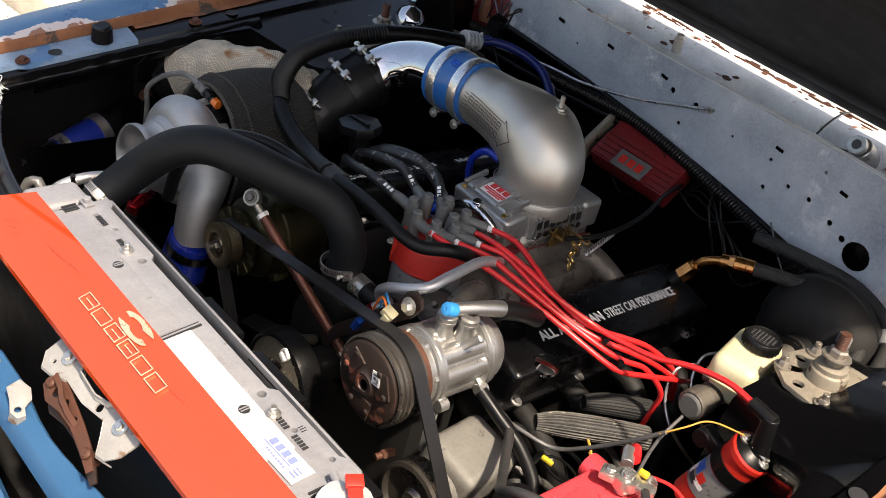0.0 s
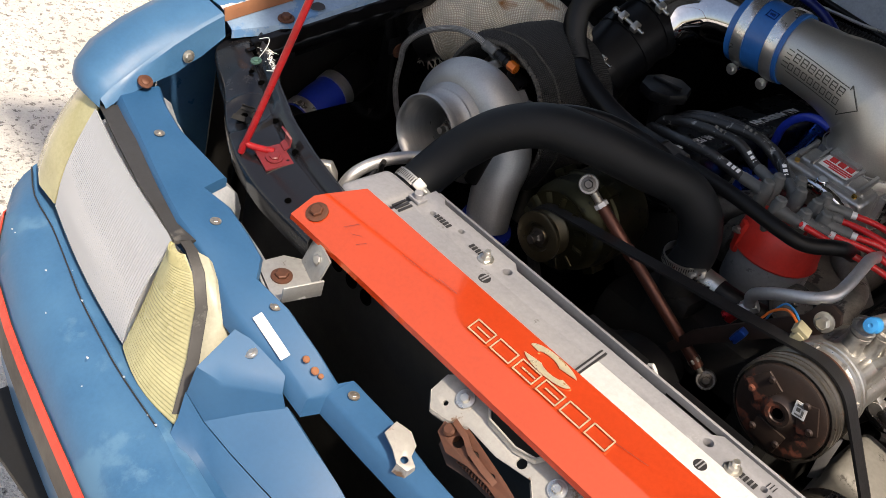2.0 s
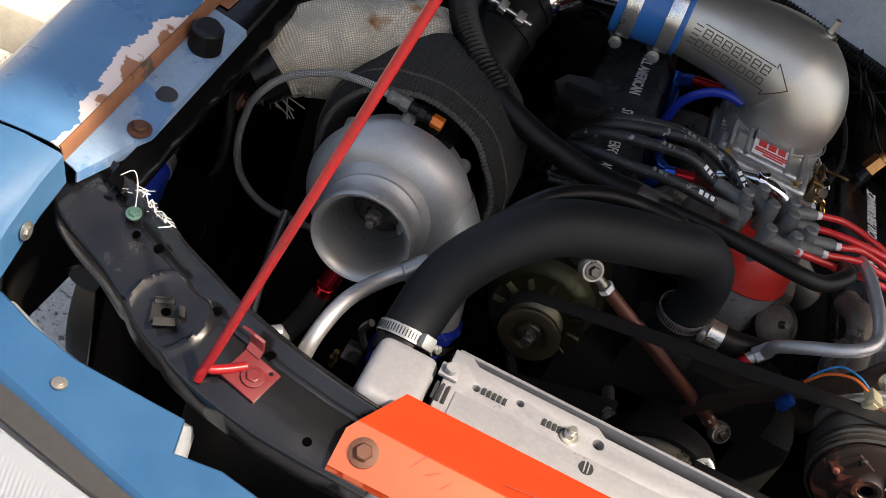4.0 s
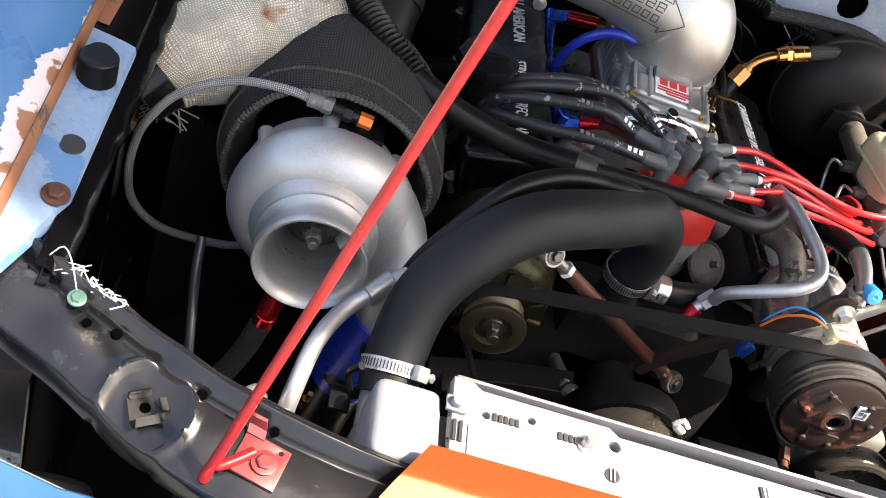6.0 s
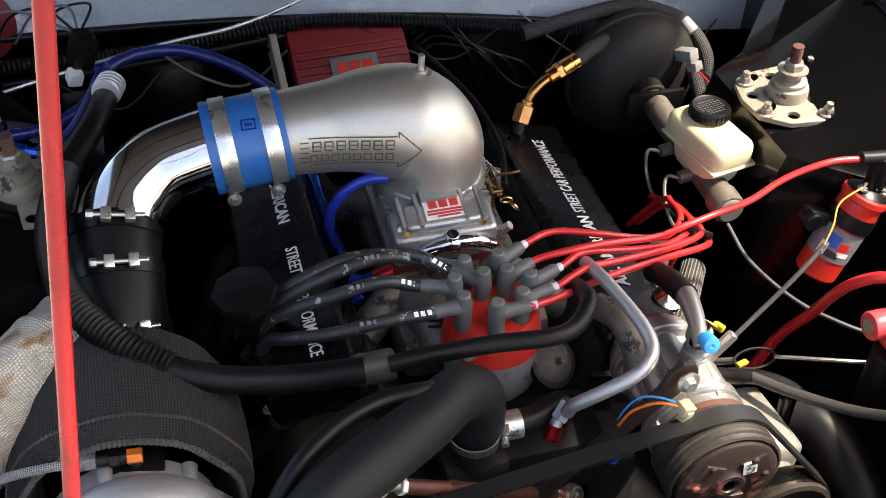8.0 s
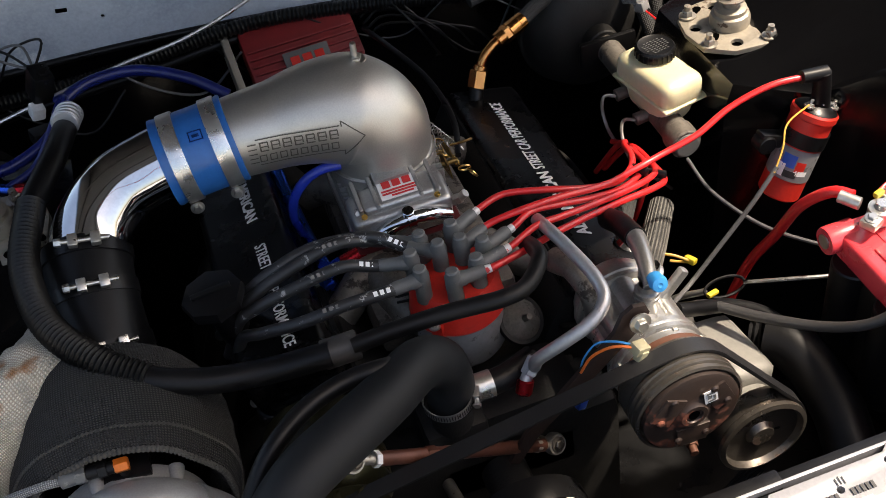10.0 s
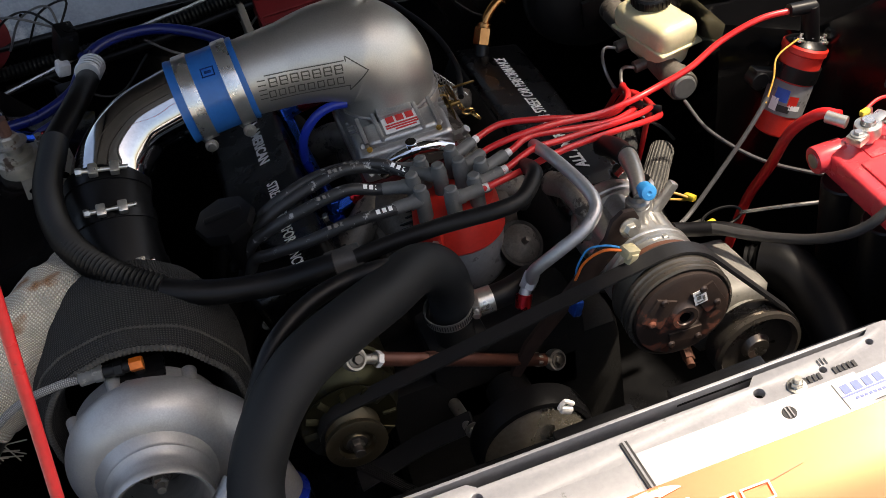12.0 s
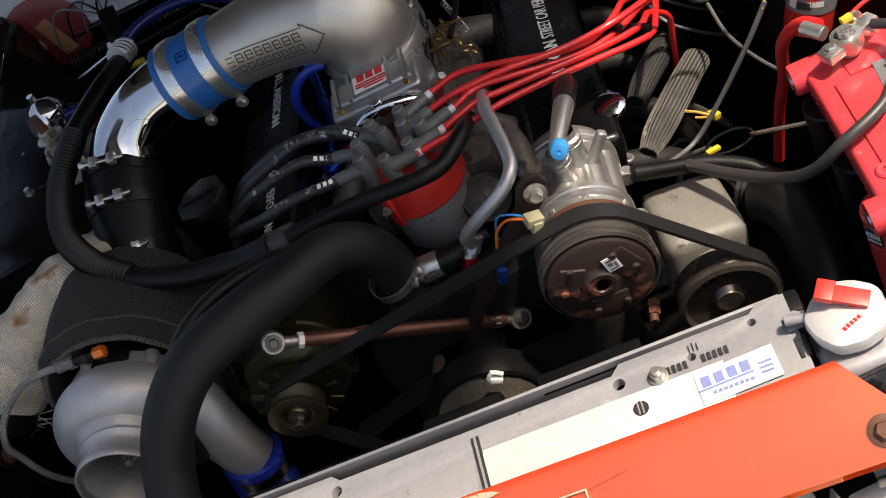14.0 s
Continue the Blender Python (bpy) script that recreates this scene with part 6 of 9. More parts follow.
for k, (q, ax) in enumerate((((0.028, 0.832, 0.850), (1, 0.3, 0.2)), ((0.034, 0.846, 0.852), (0.2, 1, 0.5)), ((0.044, 0.852, 0.848), (1, -0.4, 0.3)), ((0.050, 0.842, 0.842), (0.3, 0.5, 1)), ((0.058, 0.830, 0.838), (1, 0.2, 0)), ((0.066, 0.818, 0.832), (0.2, 1, 0.3)), ((0.074, 0.808, 0.828), (1, 0.5, 0.5)), ((0.046, 0.872, 0.848), (0.4, -0.4, 1)), ((0.040, 0.884, 0.848), (1, 0.4, 0)))):
    part("link_ring", sweep([frame_at(q, ax) @ Vector((0.0085 * math.cos(a), 0.0058 * math.sin(a), 0)) for a in np.linspace(0, 6.2832, 18).tolist()], 0.0017, 6, step=0.003), "linkage_gold", link, "gold-plated link")
part("needle_fitting", joined(cyl((0.018, 0.724, 0.862), (0.030, 0.718, 0.868), 0.008, seg=6), cyl((0.028, 0.719, 0.867), (0.036, 0.715, 0.876), 0.006)), "steel", carb)
part("return_spring", sweep([(0.072 - 0.0005 * i + 0.004 * math.cos(1.2 * i), 0.848 + 0.0018 * i, 0.840 + 0.0055 * math.sin(1.2 * i)) for i in range(60)], 0.0012, 5, step=0.004), "steel", carb)

# intake hat, coupler and pipe
hat = thing("intake_elbow", "cast aluminium intake elbow with an embossed emblem over the carburettor", "intake elbow", (-0.05, 0.812, 0.885))
hb = joined(sweep([(-0.048, 0.812, 0.884), (-0.048, 0.812, 0.915), (-0.050, 0.814, 0.955), (-0.075, 0.819, 0.984), (-0.120, 0.820, 0.996), (-0.18, 0.820, 0.997), (-0.245, 0.820, 0.996)], [(0, 0.068), (0.1, 0.0685), (0.25, 0.073), (0.42, 0.076), (0.55, 0.069), (0.75, 0.058), (1, 0.0525)], 48, step=0.004),
            lathe([(0.06, 0), (0.072, 0), (0.0735, 0.002), (0.0725, 0.028), (0.0705, 0.031), (0.06, 0.034)], frame_at((-0.048, 0.812, 0.884), (0, 0, 1)), 56))
elbow = part("elbow", hb, "hat_alu", hat, angle=60)
part("collar_seam", sweep([(-0.048 + 0.0742 * math.cos(a), 0.812 + 0.0742 * math.sin(a), 0.9155) for a in np.linspace(0, 6.2832, 60).tolist()], 0.0011, 7, step=0.006), "cast_alu", hat, "raised seam round the collar")
EM = frame_at((-0.145, 0.745, 1.000), (0.02, -0.98, 0.18), (1, -0.02, -0.06)) @ Matrix.Diagonal((1.08, 1.10, 1, 1))
gl = []
for k in range(7):
    gl += [(-0.052 + 0.0135 * k, 0.0125, 0.0095, 0.0018), (-0.052 + 0.0135 * k, 0.0075, 0.0075, 0.0014), (-0.0565 + 0.0135 * k, 0.0075, 0.0018, 0.0115), (-0.0475 + 0.0135 * k, 0.0085, 0.0014, 0.008)]
    gl.append((-0.052 + 0.0135 * k, 0.0022, 0.0095, 0.0016))
for k in range(8):
    gl += [(-0.055 + 0.012 * k, -0.0035, 0.0085, 0.0014), (-0.055 + 0.012 * k, -0.0120, 0.0085, 0.0014), (-0.059 + 0.012 * k, -0.0078, 0.0014, 0.010), (-0.0515 + 0.012 * k, -0.0078, 0.0012, 0.007)]
gl += [(-0.012, 0.0170, 0.098, 0.0014), (-0.010, -0.0165, 0.10, 0.0014), (0.052, 0.0105, 0.034, 0.0015, -42), (0.052, -0.0115, 0.034, 0.0015, 42), (0.039, 0.0190, 0.0015, 0.007), (0.039, -0.0200, 0.0015, 0.007)]
gl += [(-0.066, 0.012 - 0.006 * k, 0.010, 0.0014) for k in range(5)]
print_on("embossed_emblem", elbow, EM, gl, "emblem_dark", 0.0012, reach=0.10)
part("vacuum_stud", joined(bolt_bm((-0.056, 0.824, 1.0555), (0.05, -0.05, 1), 0.009, 0.006), cyl((-0.056, 0.824, 1.060), (-0.055, 0.822, 1.081), 0.0045, 0.004)), "zinc", hat, "zinc stud")

coup = thing("silicone_coupler", "blue silicone coupler with steel bands joining pipe and elbow", "hose coupler", (-0.295, 0.842, 0.94))
C0, C1 = Vector((-0.232, 0.8215, 0.9960)), Vector((-0.3215, 0.8205, 0.9890))
cd = (C1 - C0).normalized()
sl = part("sleeve", lathe([(0.0535, 0), (0.0580, 0), (0.0585, 0.003), (0.0575, 0.006), (0.0570, 0.045), (0.0575, 0.088), (0.0585, 0.092), (0.0580, 0.096), (0.0535, 0.096)], frame_at(C0, cd), 48), "blue_silicone", coup)
for d in (0.018, 0.074):
    b = part("band", lathe([(0.0574, -0.0100), (0.0598, -0.0100), (0.0602, -0.0085), (0.0602, 0.0085), (0.0598, 0.0100), (0.0574, 0.0100), (0.0574, -0.0100)], frame_at(C0 + cd * d, cd), 48), "band_steel", coup, "bright T-bolt band")
    part("t_bolt", joined(cyl(C0 + cd * d + Vector((-0.01, 0.0, -0.066)), C0 + cd * d + Vector((0.0, -0.030, -0.063)), 0.0032), bolt_bm(C0 + cd * d + Vector((0, -0.030, -0.063)), (0, -1, 0), 0.006, 0.006)), "zinc", b)
    part("trunnion", box((0.014, 0.010, 0.010), frame_at(C0 + cd * d + Vector((0, -0.012, -0.061)), cd), 0.002), "chrome", b)
bars("sleeve_print", sl, frame_at(C0 + cd * 0.046 + Vector((0, -0.034, 0.0465)), (0, -0.6, 0.8), (1, 0, 0)), [(0, 0.006, 0.018, 0.0016), (0, -0.006, 0.018, 0.0016), (-0.008, 0, 0.0016, 0.012), (0.008, 0, 0.0016, 0.012), (0, 0, 0.009, 0.004)], "blue_anodised")

chp = thing("charge_pipe", "polished steel charge pipe with a black rubber coupler", "pipe", (-0.45, 0.70, 0.60))
part("polished_bend", sweep([(-0.300, 0.821, 0.991), (-0.338, 0.819, 0.986), (-0.389, 0.811, 0.975), (-0.428, 0.788, 0.957), (-0.447, 0.760, 0.938), (-0.454, 0.732, 0.920)], 0.051, 40, step=0.004), "chrome", chp, "mirror-polished pipe bend")
part("rubber_coupler", sweep([(-0.452, 0.765, 0.938), (-0.458, 0.72, 0.912), (-0.460, 0.67, 0.875), (-0.458, 0.635, 0.84)], 0.0548, 36, step=0.006), "rubber", chp)
part("lower_pipe", sweep([(-0.459, 0.65, 0.855), (-0.455, 0.62, 0.81), (-0.445, 0.60, 0.74), (-0.44, 0.59, 0.6)], 0.051, 30), "black_satin", chp)
for p, ax in (((-0.4535, 0.752, 0.9315), (-0.1, -0.75, -0.4)), ((-0.4585, 0.710, 0.9055), (-0.05, -0.72, -0.5)), ((-0.4600, 0.655, 0.861), (0.0, -0.66, -0.62))):
    p, ax = Vector(p), Vector(ax).normalized()
    b = part("t_bolt_clamp", lathe([(0.0552, -0.009), (0.057, -0.009), (0.057, 0.009), (0.0552, 0.009), (0.0552, -0.009)], frame_at(p, ax), 44), "black_satin", chp, "dark T-bolt clamp")
    up = (Vector((0.2, -0.2, 1)) - ax * Vector((0.2, -0.2, 1)).dot(ax)).normalized()
    tg = ax.cross(up)
    c = p + up * 0.064
    part("t_bolt", joined(cyl(c - tg * 0.032, c + tg * 0.030, 0.003), bolt_bm(c + tg * 0.026, tg, 0.0055, 0.008, False)), "zinc", b)
    part("trunnion", joined(box((0.012, 0.016, 0.012), frame_at(c - tg * 0.015, up, tg), 0.002), box((0.012, 0.016, 0.012), frame_at(c + tg * 0.012, up, tg), 0.002)), "zinc", b)

# distributor, boots and leads
DX, DY = -0.030, 0.578
dist = thing("distributor", "red distributor cap on a grey-blue base with grey boots", "distributor", (DX, DY, 0.72))
part("base", lathe([(0.020, 0.68), (0.024, 0.74), (0.050, 0.753), (0.0575, 0.765), (0.0580, 0.829), (0.05, 0.831), (0, 0.831)], pose(DX, DY, 0), 36), "label_grey", dist, "translucent grey-blue housing")
part("cap", joined(lathe([(0.050, 0.8255), (0.0605, 0.826), (0.062, 0.829), (0.060, 0.836), (0.057, 0.866), (0.052, 0.876), (0.03, 0.880), (0, 0.882)], pose(DX, DY, 0), 44), *[box((0.012, 0.016, 0.05), pose(DX + 0.058 * math.cos(a), DY + 0.058 * math.sin(a), 0.84, 0, 0, math.degrees(a)), 0.004) for a in (-2.3, 0.9)]), "red_plastic", dist)
for a in (-2.3, 0.9):
    part("hold_down", bolt_bm((DX + 0.066 * math.cos(a), DY + 0.066 * math.sin(a), 0.848), (0, 0, 1), 0.005, 0.006), "steel", dist)
BOOTS = [(-0.074, 0.556, (-1, -0.15)), (-0.076, 0.588, (-1, 0.25)), (-0.056, 0.616, (-1, 0.5)), (-0.040, 0.590, (-1, 0.75)), (-0.040, 0.535, (1, -0.05)), (-0.006, 0.546, (1, 0.22)), (0.012, 0.572, (1, 0.35)), (-0.014, 0.617, (1, 0.5)), (-0.012, 0.588, (1, 0.42))]
ENDS = []
for x, y, d in BOOTS:
    v = Vector((d[0], d[1], 0.08)).normalized()
    b0 = Vector((x, y, 0.906))
    bb = joined(lathe([(0.0085, 0.868), (0.0105, 0.871), (0.0100, 0.889), (0.0105, 0.894), (0.0105, 0.914), (0.0085, 0.918), (0.0085, 0.923), (0.0065, 0.925), (0, 0.925)], pose(x, y, 0), 18),
                lathe([(0.0098, 0), (0.0098, 0.014), (0.0086, 0.016), (0.0086, 0.036), (0.0075, 0.040), (0.0042, 0.041)], frame_at(b0, v), 18))
    part("boot", bb, "boot_grey", dist)
    ENDS.append((b0 + v * 0.038, v))

RED = [
    [(0.060, 0.549, 0.904), (0.105, 0.566, 0.899), (0.165, 0.592, 0.883), (0.225, 0.622, 0.860), (0.285, 0.652, 0.836), (0.311, 0.678, 0.821), (0.322, 0.735, 0.801), (0.331, 0.805, 0.776), (0.330, 0.845, 0.757), (0.325, 0.88, 0.74)],
    [(0.085, 0.578, 0.909), (0.120, 0.588, 0.901), (0.170, 0.604, 0.888), (0.230, 0.632, 0.866), (0.280, 0.662, 0.846), (0.303, 0.690, 0.832), (0.316, 0.740, 0.808), (0.338, 0.772, 0.768), (0.334, 0.780, 0.728), (0.322, 0.785, 0.670), (0.305, 0.80, 0.600)],
    [(0.090, 0.606, 0.909), (0.130, 0.611, 0.900), (0.175, 0.620, 0.885), (0.230, 0.642, 0.863), (0.270, 0.671, 0.851), (0.292, 0.702, 0.840), (0.306, 0.755, 0.812), (0.320, 0.800, 0.784), (0.322, 0.84, 0.750), (0.310, 0.88, 0.690)],
    [(0.070, 0.652, 0.909), (0.125, 0.641, 0.903), (0.178, 0.636, 0.889), (0.228, 0.651, 0.869), (0.260, 0.678, 0.860), (0.278, 0.712, 0.850), (0.292, 0.765, 0.826), (0.312, 0.808, 0.794), (0.314, 0.85, 0.750), (0.300, 0.89, 0.680)],
]
for k, ((e, v), pts) in enumerate(zip([ENDS[4], ENDS[5], ENDS[6], ENDS[7]], RED)):
    w = thing("spark_plug_lead", "glossy red spark plug lead running over the valve cover", "ignition lead", tuple(e), "red plug leads")
    part("lead", sweep([e - v * 0.012, e + v * 0.012, *pts], 0.0046, 12, step=0.006), "red_wire", w)
    part("number_sleeve", lathe([(0.0048, -0.004), (0.0054, -0.004), (0.0054, 0.004), (0.0048, 0.004)], frame_at(e + v * 0.006, v), 16), "label_white", w, "white numbered sleeve")
cw = thing("coil_lead", "red high tension lead from the distributor to the coil", "ignition lead", (0.28, 0.66, 0.84))
e, v = ENDS[8]
part("lead", sweep([e - v * 0.012, e + v * 0.012, (0.075, 0.606, 0.916), (0.13, 0.612, 0.911), (0.20, 0.628, 0.892), (0.258, 0.660, 0.872), (0.305, 0.672, 0.872), (0.357, 0.674, 0.884), (0.411, 0.684, 0.904), (0.471, 0.682, 0.921), (0.527, 0.676, 0.921)], 0.0046, 12, step=0.006), "red_wire", cw)
part("coil_boot", joined(cyl((0.512, 0.6765, 0.923), (0.552, 0.676, 0.918), 0.0095, 0.0105), cyl((0.546, 0.676, 0.922), (0.549, 0.677, 0.862), 0.0115, 0.014)), "rubber", cw, "black rubber boot")
BLK = [
    [(-0.17, 0.548, 0.912), (-0.225, 0.556, 0.899), (-0.275, 0.578, 0.881), (-0.300, 0.600, 0.860), (-0.32, 0.61, 0.800)],
    [(-0.16, 0.602, 0.922), (-0.215, 0.604, 0.912), (-0.268, 0.612, 0.892), (-0.298, 0.622, 0.868), (-0.325, 0.64, 0.800)],
    [(-0.15, 0.640, 0.926), (-0.205, 0.638, 0.916), (-0.258, 0.634, 0.899), (-0.29, 0.640, 0.872), (-0.33, 0.68, 0.800)],
    [(-0.115, 0.640, 0.922), (-0.185, 0.655, 0.919), (-0.245, 0.648, 0.906), (-0.285, 0.654, 0.878), (-0.33, 0.72, 0.800)],
]
for k, ((e, v), pts) in enumerate(zip(ENDS[:4], BLK)):
    w = thing("spark_plug_lead", "black sleeved spark plug lead with pale printing", "ignition lead", tuple(e), "black plug leads")
    line = [e - v * 0.012, e + v * 0.012, *pts]
    ld = part("lead", sweep(line, 0.0078, 14, step=0.006), "wire_print", w)
    sp = spline(line, 0.004)
    q = sp[8]
    ax = (sp[9] - sp[7]).normalized()
    side = Vector((0, -0.5, 0.85))
    side = (side - ax * side.dot(ax)).normalized()
    bars("sleeve_print", ld, frame_at(q + side * 0.0078, side, ax), [(-0.012 + 0.008 * i, 0, 0.005, 0.006) for i in range(3)], "ink_white")
    bars("sleeve_print", ld, frame_at(sp[20] + side * 0.0076, side, sp[21] - sp[19]), [(-0.016 + 0.008 * i, 0, 0.0045, 0.005) for i in range(5)], "ink_grey")

# vacuum canister and thermostat neck
vac = thing("vacuum_canister", "dull grey vacuum advance canister with a black rim", "canister", (0.04, 0.55, 0.78))
VM = frame_at((0.040, 0.545, 0.790), (0.30, -0.62, 0.72))
part("dish", lathe([(0.0285, 0.002), (0.020, 0.010), (0.008, 0.013), (0.005, 0.014), (0.004, 0.026), (0, 0.026)], VM, 32), "intake_cast", vac)
part("rim", lathe([(0.026, -0.006), (0.032, -0.005), (0.0335, 0.0), (0.032, 0.004), (0.027, 0.004)], VM, 36), "black_satin", vac, "black crimped rim")
part("arm", joined(cyl((-0.005, 0.57, 0.78), (0.036, 0.552, 0.785), 0.010), lathe([(0.026, -0.006), (0.018, -0.014), (0, -0.016)], VM, 30)), "zinc_dull", vac)
bp = thing("bypass_hose", "short black coolant hose with a steel label band", "hose", (-0.03, 0.46, 0.78))
part("hose", sweep([(-0.075, 0.462, 0.796), (-0.045, 0.458, 0.797), (-0.01, 0.462, 0.795), (0.03, 0.48, 0.79)], 0.0165, 20), "rubber", bp)
part("label_band", lathe([(0.0168, -0.014), (0.0175, -0.014), (0.0175, 0.014), (0.0168, 0.014)], frame_at((-0.045, 0.458, 0.797), (1, 0, 0)), 26), "zinc", bp)

# air-conditioning compressor
AX, AZ = 0.158, 0.812
acp = thing("ac_compressor", "aluminium air-conditioning compressor with a rusty clutch and ribbed pulley", "compressor", (AX, 0.42, 0.74))
FA = frame_at((AX, 0, AZ), (0, -1, 0), (1, 0, 0))  # z runs forwards
part("body", lathe([(0.03, -0.400), (0.0515, -0.402), (0.0515, -0.500), (0.03, -0.502)], FA, 44), "dirty_alu", acp, "weathered aluminium housing")
for a in (0.15, 0.85, 1.65, 2.35, 3.1, 5.6):
    part("cylinder_bulge", cyl((AX + 0.040 * math.cos(a), 0.405, AZ + 0.040 * math.sin(a)), (AX + 0.040 * math.cos(a), 0.500, AZ + 0.040 * math.sin(a)), 0.0175, round_=0.005), "dirty_alu", acp)
part("front_head", lathe([(0.03, -0.366), (0.050, -0.372), (0.0565, -0.377), (0.0565, -0.390), (0.0600, -0.392), (0.0600, -0.398), (0.0575, -0.400), (0.0600, -0.402), (0.0600, -0.408), (0.052, -0.411)], FA, 52), "dirty_alu", acp, "flanged front head")
part("rear_head", lathe([(0.052, -0.486), (0.0595, -0.489), (0.0595, -0.495), (0.057, -0.497), (0.0595, -0.499), (0.0595, -0.506), (0.054, -0.510), (0.053, -0.522), (0.046, -0.532), (0, -0.533)], FA, 52), "dirty_alu", acp, "flanged rear head")
part("belly_band", box((0.012, 0.012, 0.10), pose(AX + 0.030, 0.448, AZ + 0.040, 0, 38, 0), 0.004), "dirty_alu", acp)
for a in (0.35, 1.25, 2.0, 2.75, 3.6, 5.4):
    part("through_bolt", bolt_bm((AX + 0.0555 * math.cos(a), 0.391, AZ + 0.0555 * math.sin(a)), (0, -1, 0), 0.0045, 0.006, False), "steel", acp)
for y in (0.408, 0.486):
    part("mounting_ear", joined(cyl((AX + 0.058, y - 0.008, AZ - 0.030), (AX + 0.058, y + 0.008, AZ - 0.030), 0.010), box((0.03, 0.014, 0.014), pose(AX + 0.048, y, AZ - 0.022, 0, 30, 0), 0.003)), "dirty_alu", acp)
part("support_stay", slab([(-0.008, 0.0), (0.008, 0.0), (0.008, -0.07), (-0.004, -0.078)], frame_at((AX + 0.052, 0.400, AZ - 0.045), (0.2, -1, 0), (1, 0.2, 0)), 0.004, 0.001), "tube_alu", acp)
part("pulley", lathe([(0.045, -0.368), (0.0655, -0.366), (0.0655, -0.362)] + [q for k in range(6) for q in ((0.0625, -0.3605 + 0.0035 * k), (0.0655, -0.3588 + 0.0035 * k))] + [(0.0665, -0.338), (0.0668, -0.334), (0.0640, -0.332), (0.0640, -0.3295), (0.0670, -0.328), (0.0670, -0.3255), (0.0642, -0.324), (0.0642, -0.3215), (0.0668, -0.320), (0.0668, -0.3165), (0.0635, -0.3150), (0.0625, -0.3185), (0.045, -0.3185)], FA, 56), "pulley_steel", acp, "ribbed steel pulley")
ch = part("clutch_plate", joined(lathe([(0.0, -0.3055), (0.010, -0.3055), (0.011, -0.3035), (0.016, -0.3035), (0.018, -0.306), (0.026, -0.309), (0.055, -0.309), (0.0595, -0.311), (0.0595, -0.318)], FA, 48)), "clutch_rust", acp, "rusty clutch plate")
for a in (0.5, 2.6, 4.7):
    part("spring_plate", slab([(-0.018, -0.013), (0.018, -0.016), (0.022, 0.013), (-0.020, 0.014)], FA @ pose(0.036 * math.cos(a), 0.036 * math.sin(a), -0.306, 0, 0, math.degrees(a) + 90), 0.003, 0.001), "clutch_rust", ch)
for a in (0.15, 0.95, 2.2, 3.0, 4.25, 5.1):
    part("rivet", lathe([(0, 0.003), (0.003, 0.003), (0.005, 0.001), (0.005, 0)], FA @ Matrix.Translation((0.042 * math.cos(a), 0.042 * math.sin(a), -0.3062)), 14), "clutch_rust", ch)
part("hub_bore", lathe([(0, 0.0006), (0.0065, 0.0006), (0.007, 0)], FA @ Matrix.Translation((0, 0, -0.3054)), 20), "hole_shade", ch)
SK = FA @ pose(0.020, 0.024, -0.3055, 0, 0, 8)
stk = part("sticker", box((0.016, 0.021, 0.0008), SK), "label_white", ch, "small white sticker")
bars("sticker_print", stk, SK @ Matrix.Translation((0, 0, 0.0005)), [(0, 0.006, 0.010, 0.003), (-0.002, 0.0, 0.005, 0.005), (0.004, -0.002, 0.003, 0.006), (0, -0.007, 0.010, 0.002)], "ink_grey")
part("coil_housing", lathe([(0.050, -0.378), (0.060, -0.378), (0.060, -0.370), (0.050, -0.369)], FA, 44), "rusty_steel", acp)
mani = part("hose_manifold", sweep([(0.163, 0.424, 0.906), (0.170, 0.445, 0.908), (0.180, 0.480, 0.906), (0.188, 0.520, 0.898), (0.190, 0.560, 0.882)], [(0, 0.0085), (0.3, 0.0105), (0.6, 0.0125), (1, 0.0125)], 18), "dirty_alu", acp, "aluminium hose manifold")
for x, y in ((0.160, 0.432), (0.178, 0.458)):
    part("manifold_neck", lathe([(0.0150, 0), (0.0140, 0.010), (0.0125, 0.020), (0.0125, 0.028), (0.0150, 0.029), (0.0150, 0.034), (0.0130, 0.035), (0.0150, 0.036), (0.0150, 0.041), (0.011, 0.043), (0.010, 0.050)], frame_at((x, y, 0.856), (0.05, 0, 1)), 26), "dirty_alu", mani)
part("crimp_sleeve", sweep([(0.187, 0.512, 0.900), (0.190, 0.56, 0.882), (0.190, 0.60, 0.86)], 0.0145, 18), "rubber", mani)
part("service_cap", joined(lathe([(0.0085, 0), (0.0105, 0.001), (0.0105, 0.016), (0.009, 0.019), (0.003, 0.020), (0, 0.018)], frame_at((0.171, 0.432, 0.910), (-0.05, -0.9, 0.35)), 14)), "blue_cap", acp, "blue plastic service cap")
strap = part("mounting_strap", joined(slab([(0.146, 0.905), (0.141, 0.918), (0.126, 0.921), (0.112, 0.912), (0.102, 0.888), (-0.015, 0.765), (-0.040, 0.72), (-0.028, 0.712), (-0.002, 0.750), (0.132, 0.880)], frame_at((0, 0.392, 0), (0, -1, 0), (1, 0, 0)), 0.006, 0.001)), "strap_rust", acp, "rusty mounting strap")
part("bolt", joined(bolt_bm((0.130, 0.384, 0.902), (0, -1, 0.1), 0.0085, 0.009), lathe([(0, 0), (0.0125, 0), (0.0125, 0.002), (0, 0.002)], frame_at((0.130, 0.3855, 0.902), (0, -1, 0.1)), 22)), "zinc", strap, "zinc bolt")
part("plug", joined(box((0.020, 0.016, 0.012), pose(0.118, 0.362, 0.888, 10, 25, 20), 0.002), box((0.012, 0.01, 0.016), pose(0.118, 0.358, 0.880, 10, 25, 20), 0.002)), "plug_tan", acp)
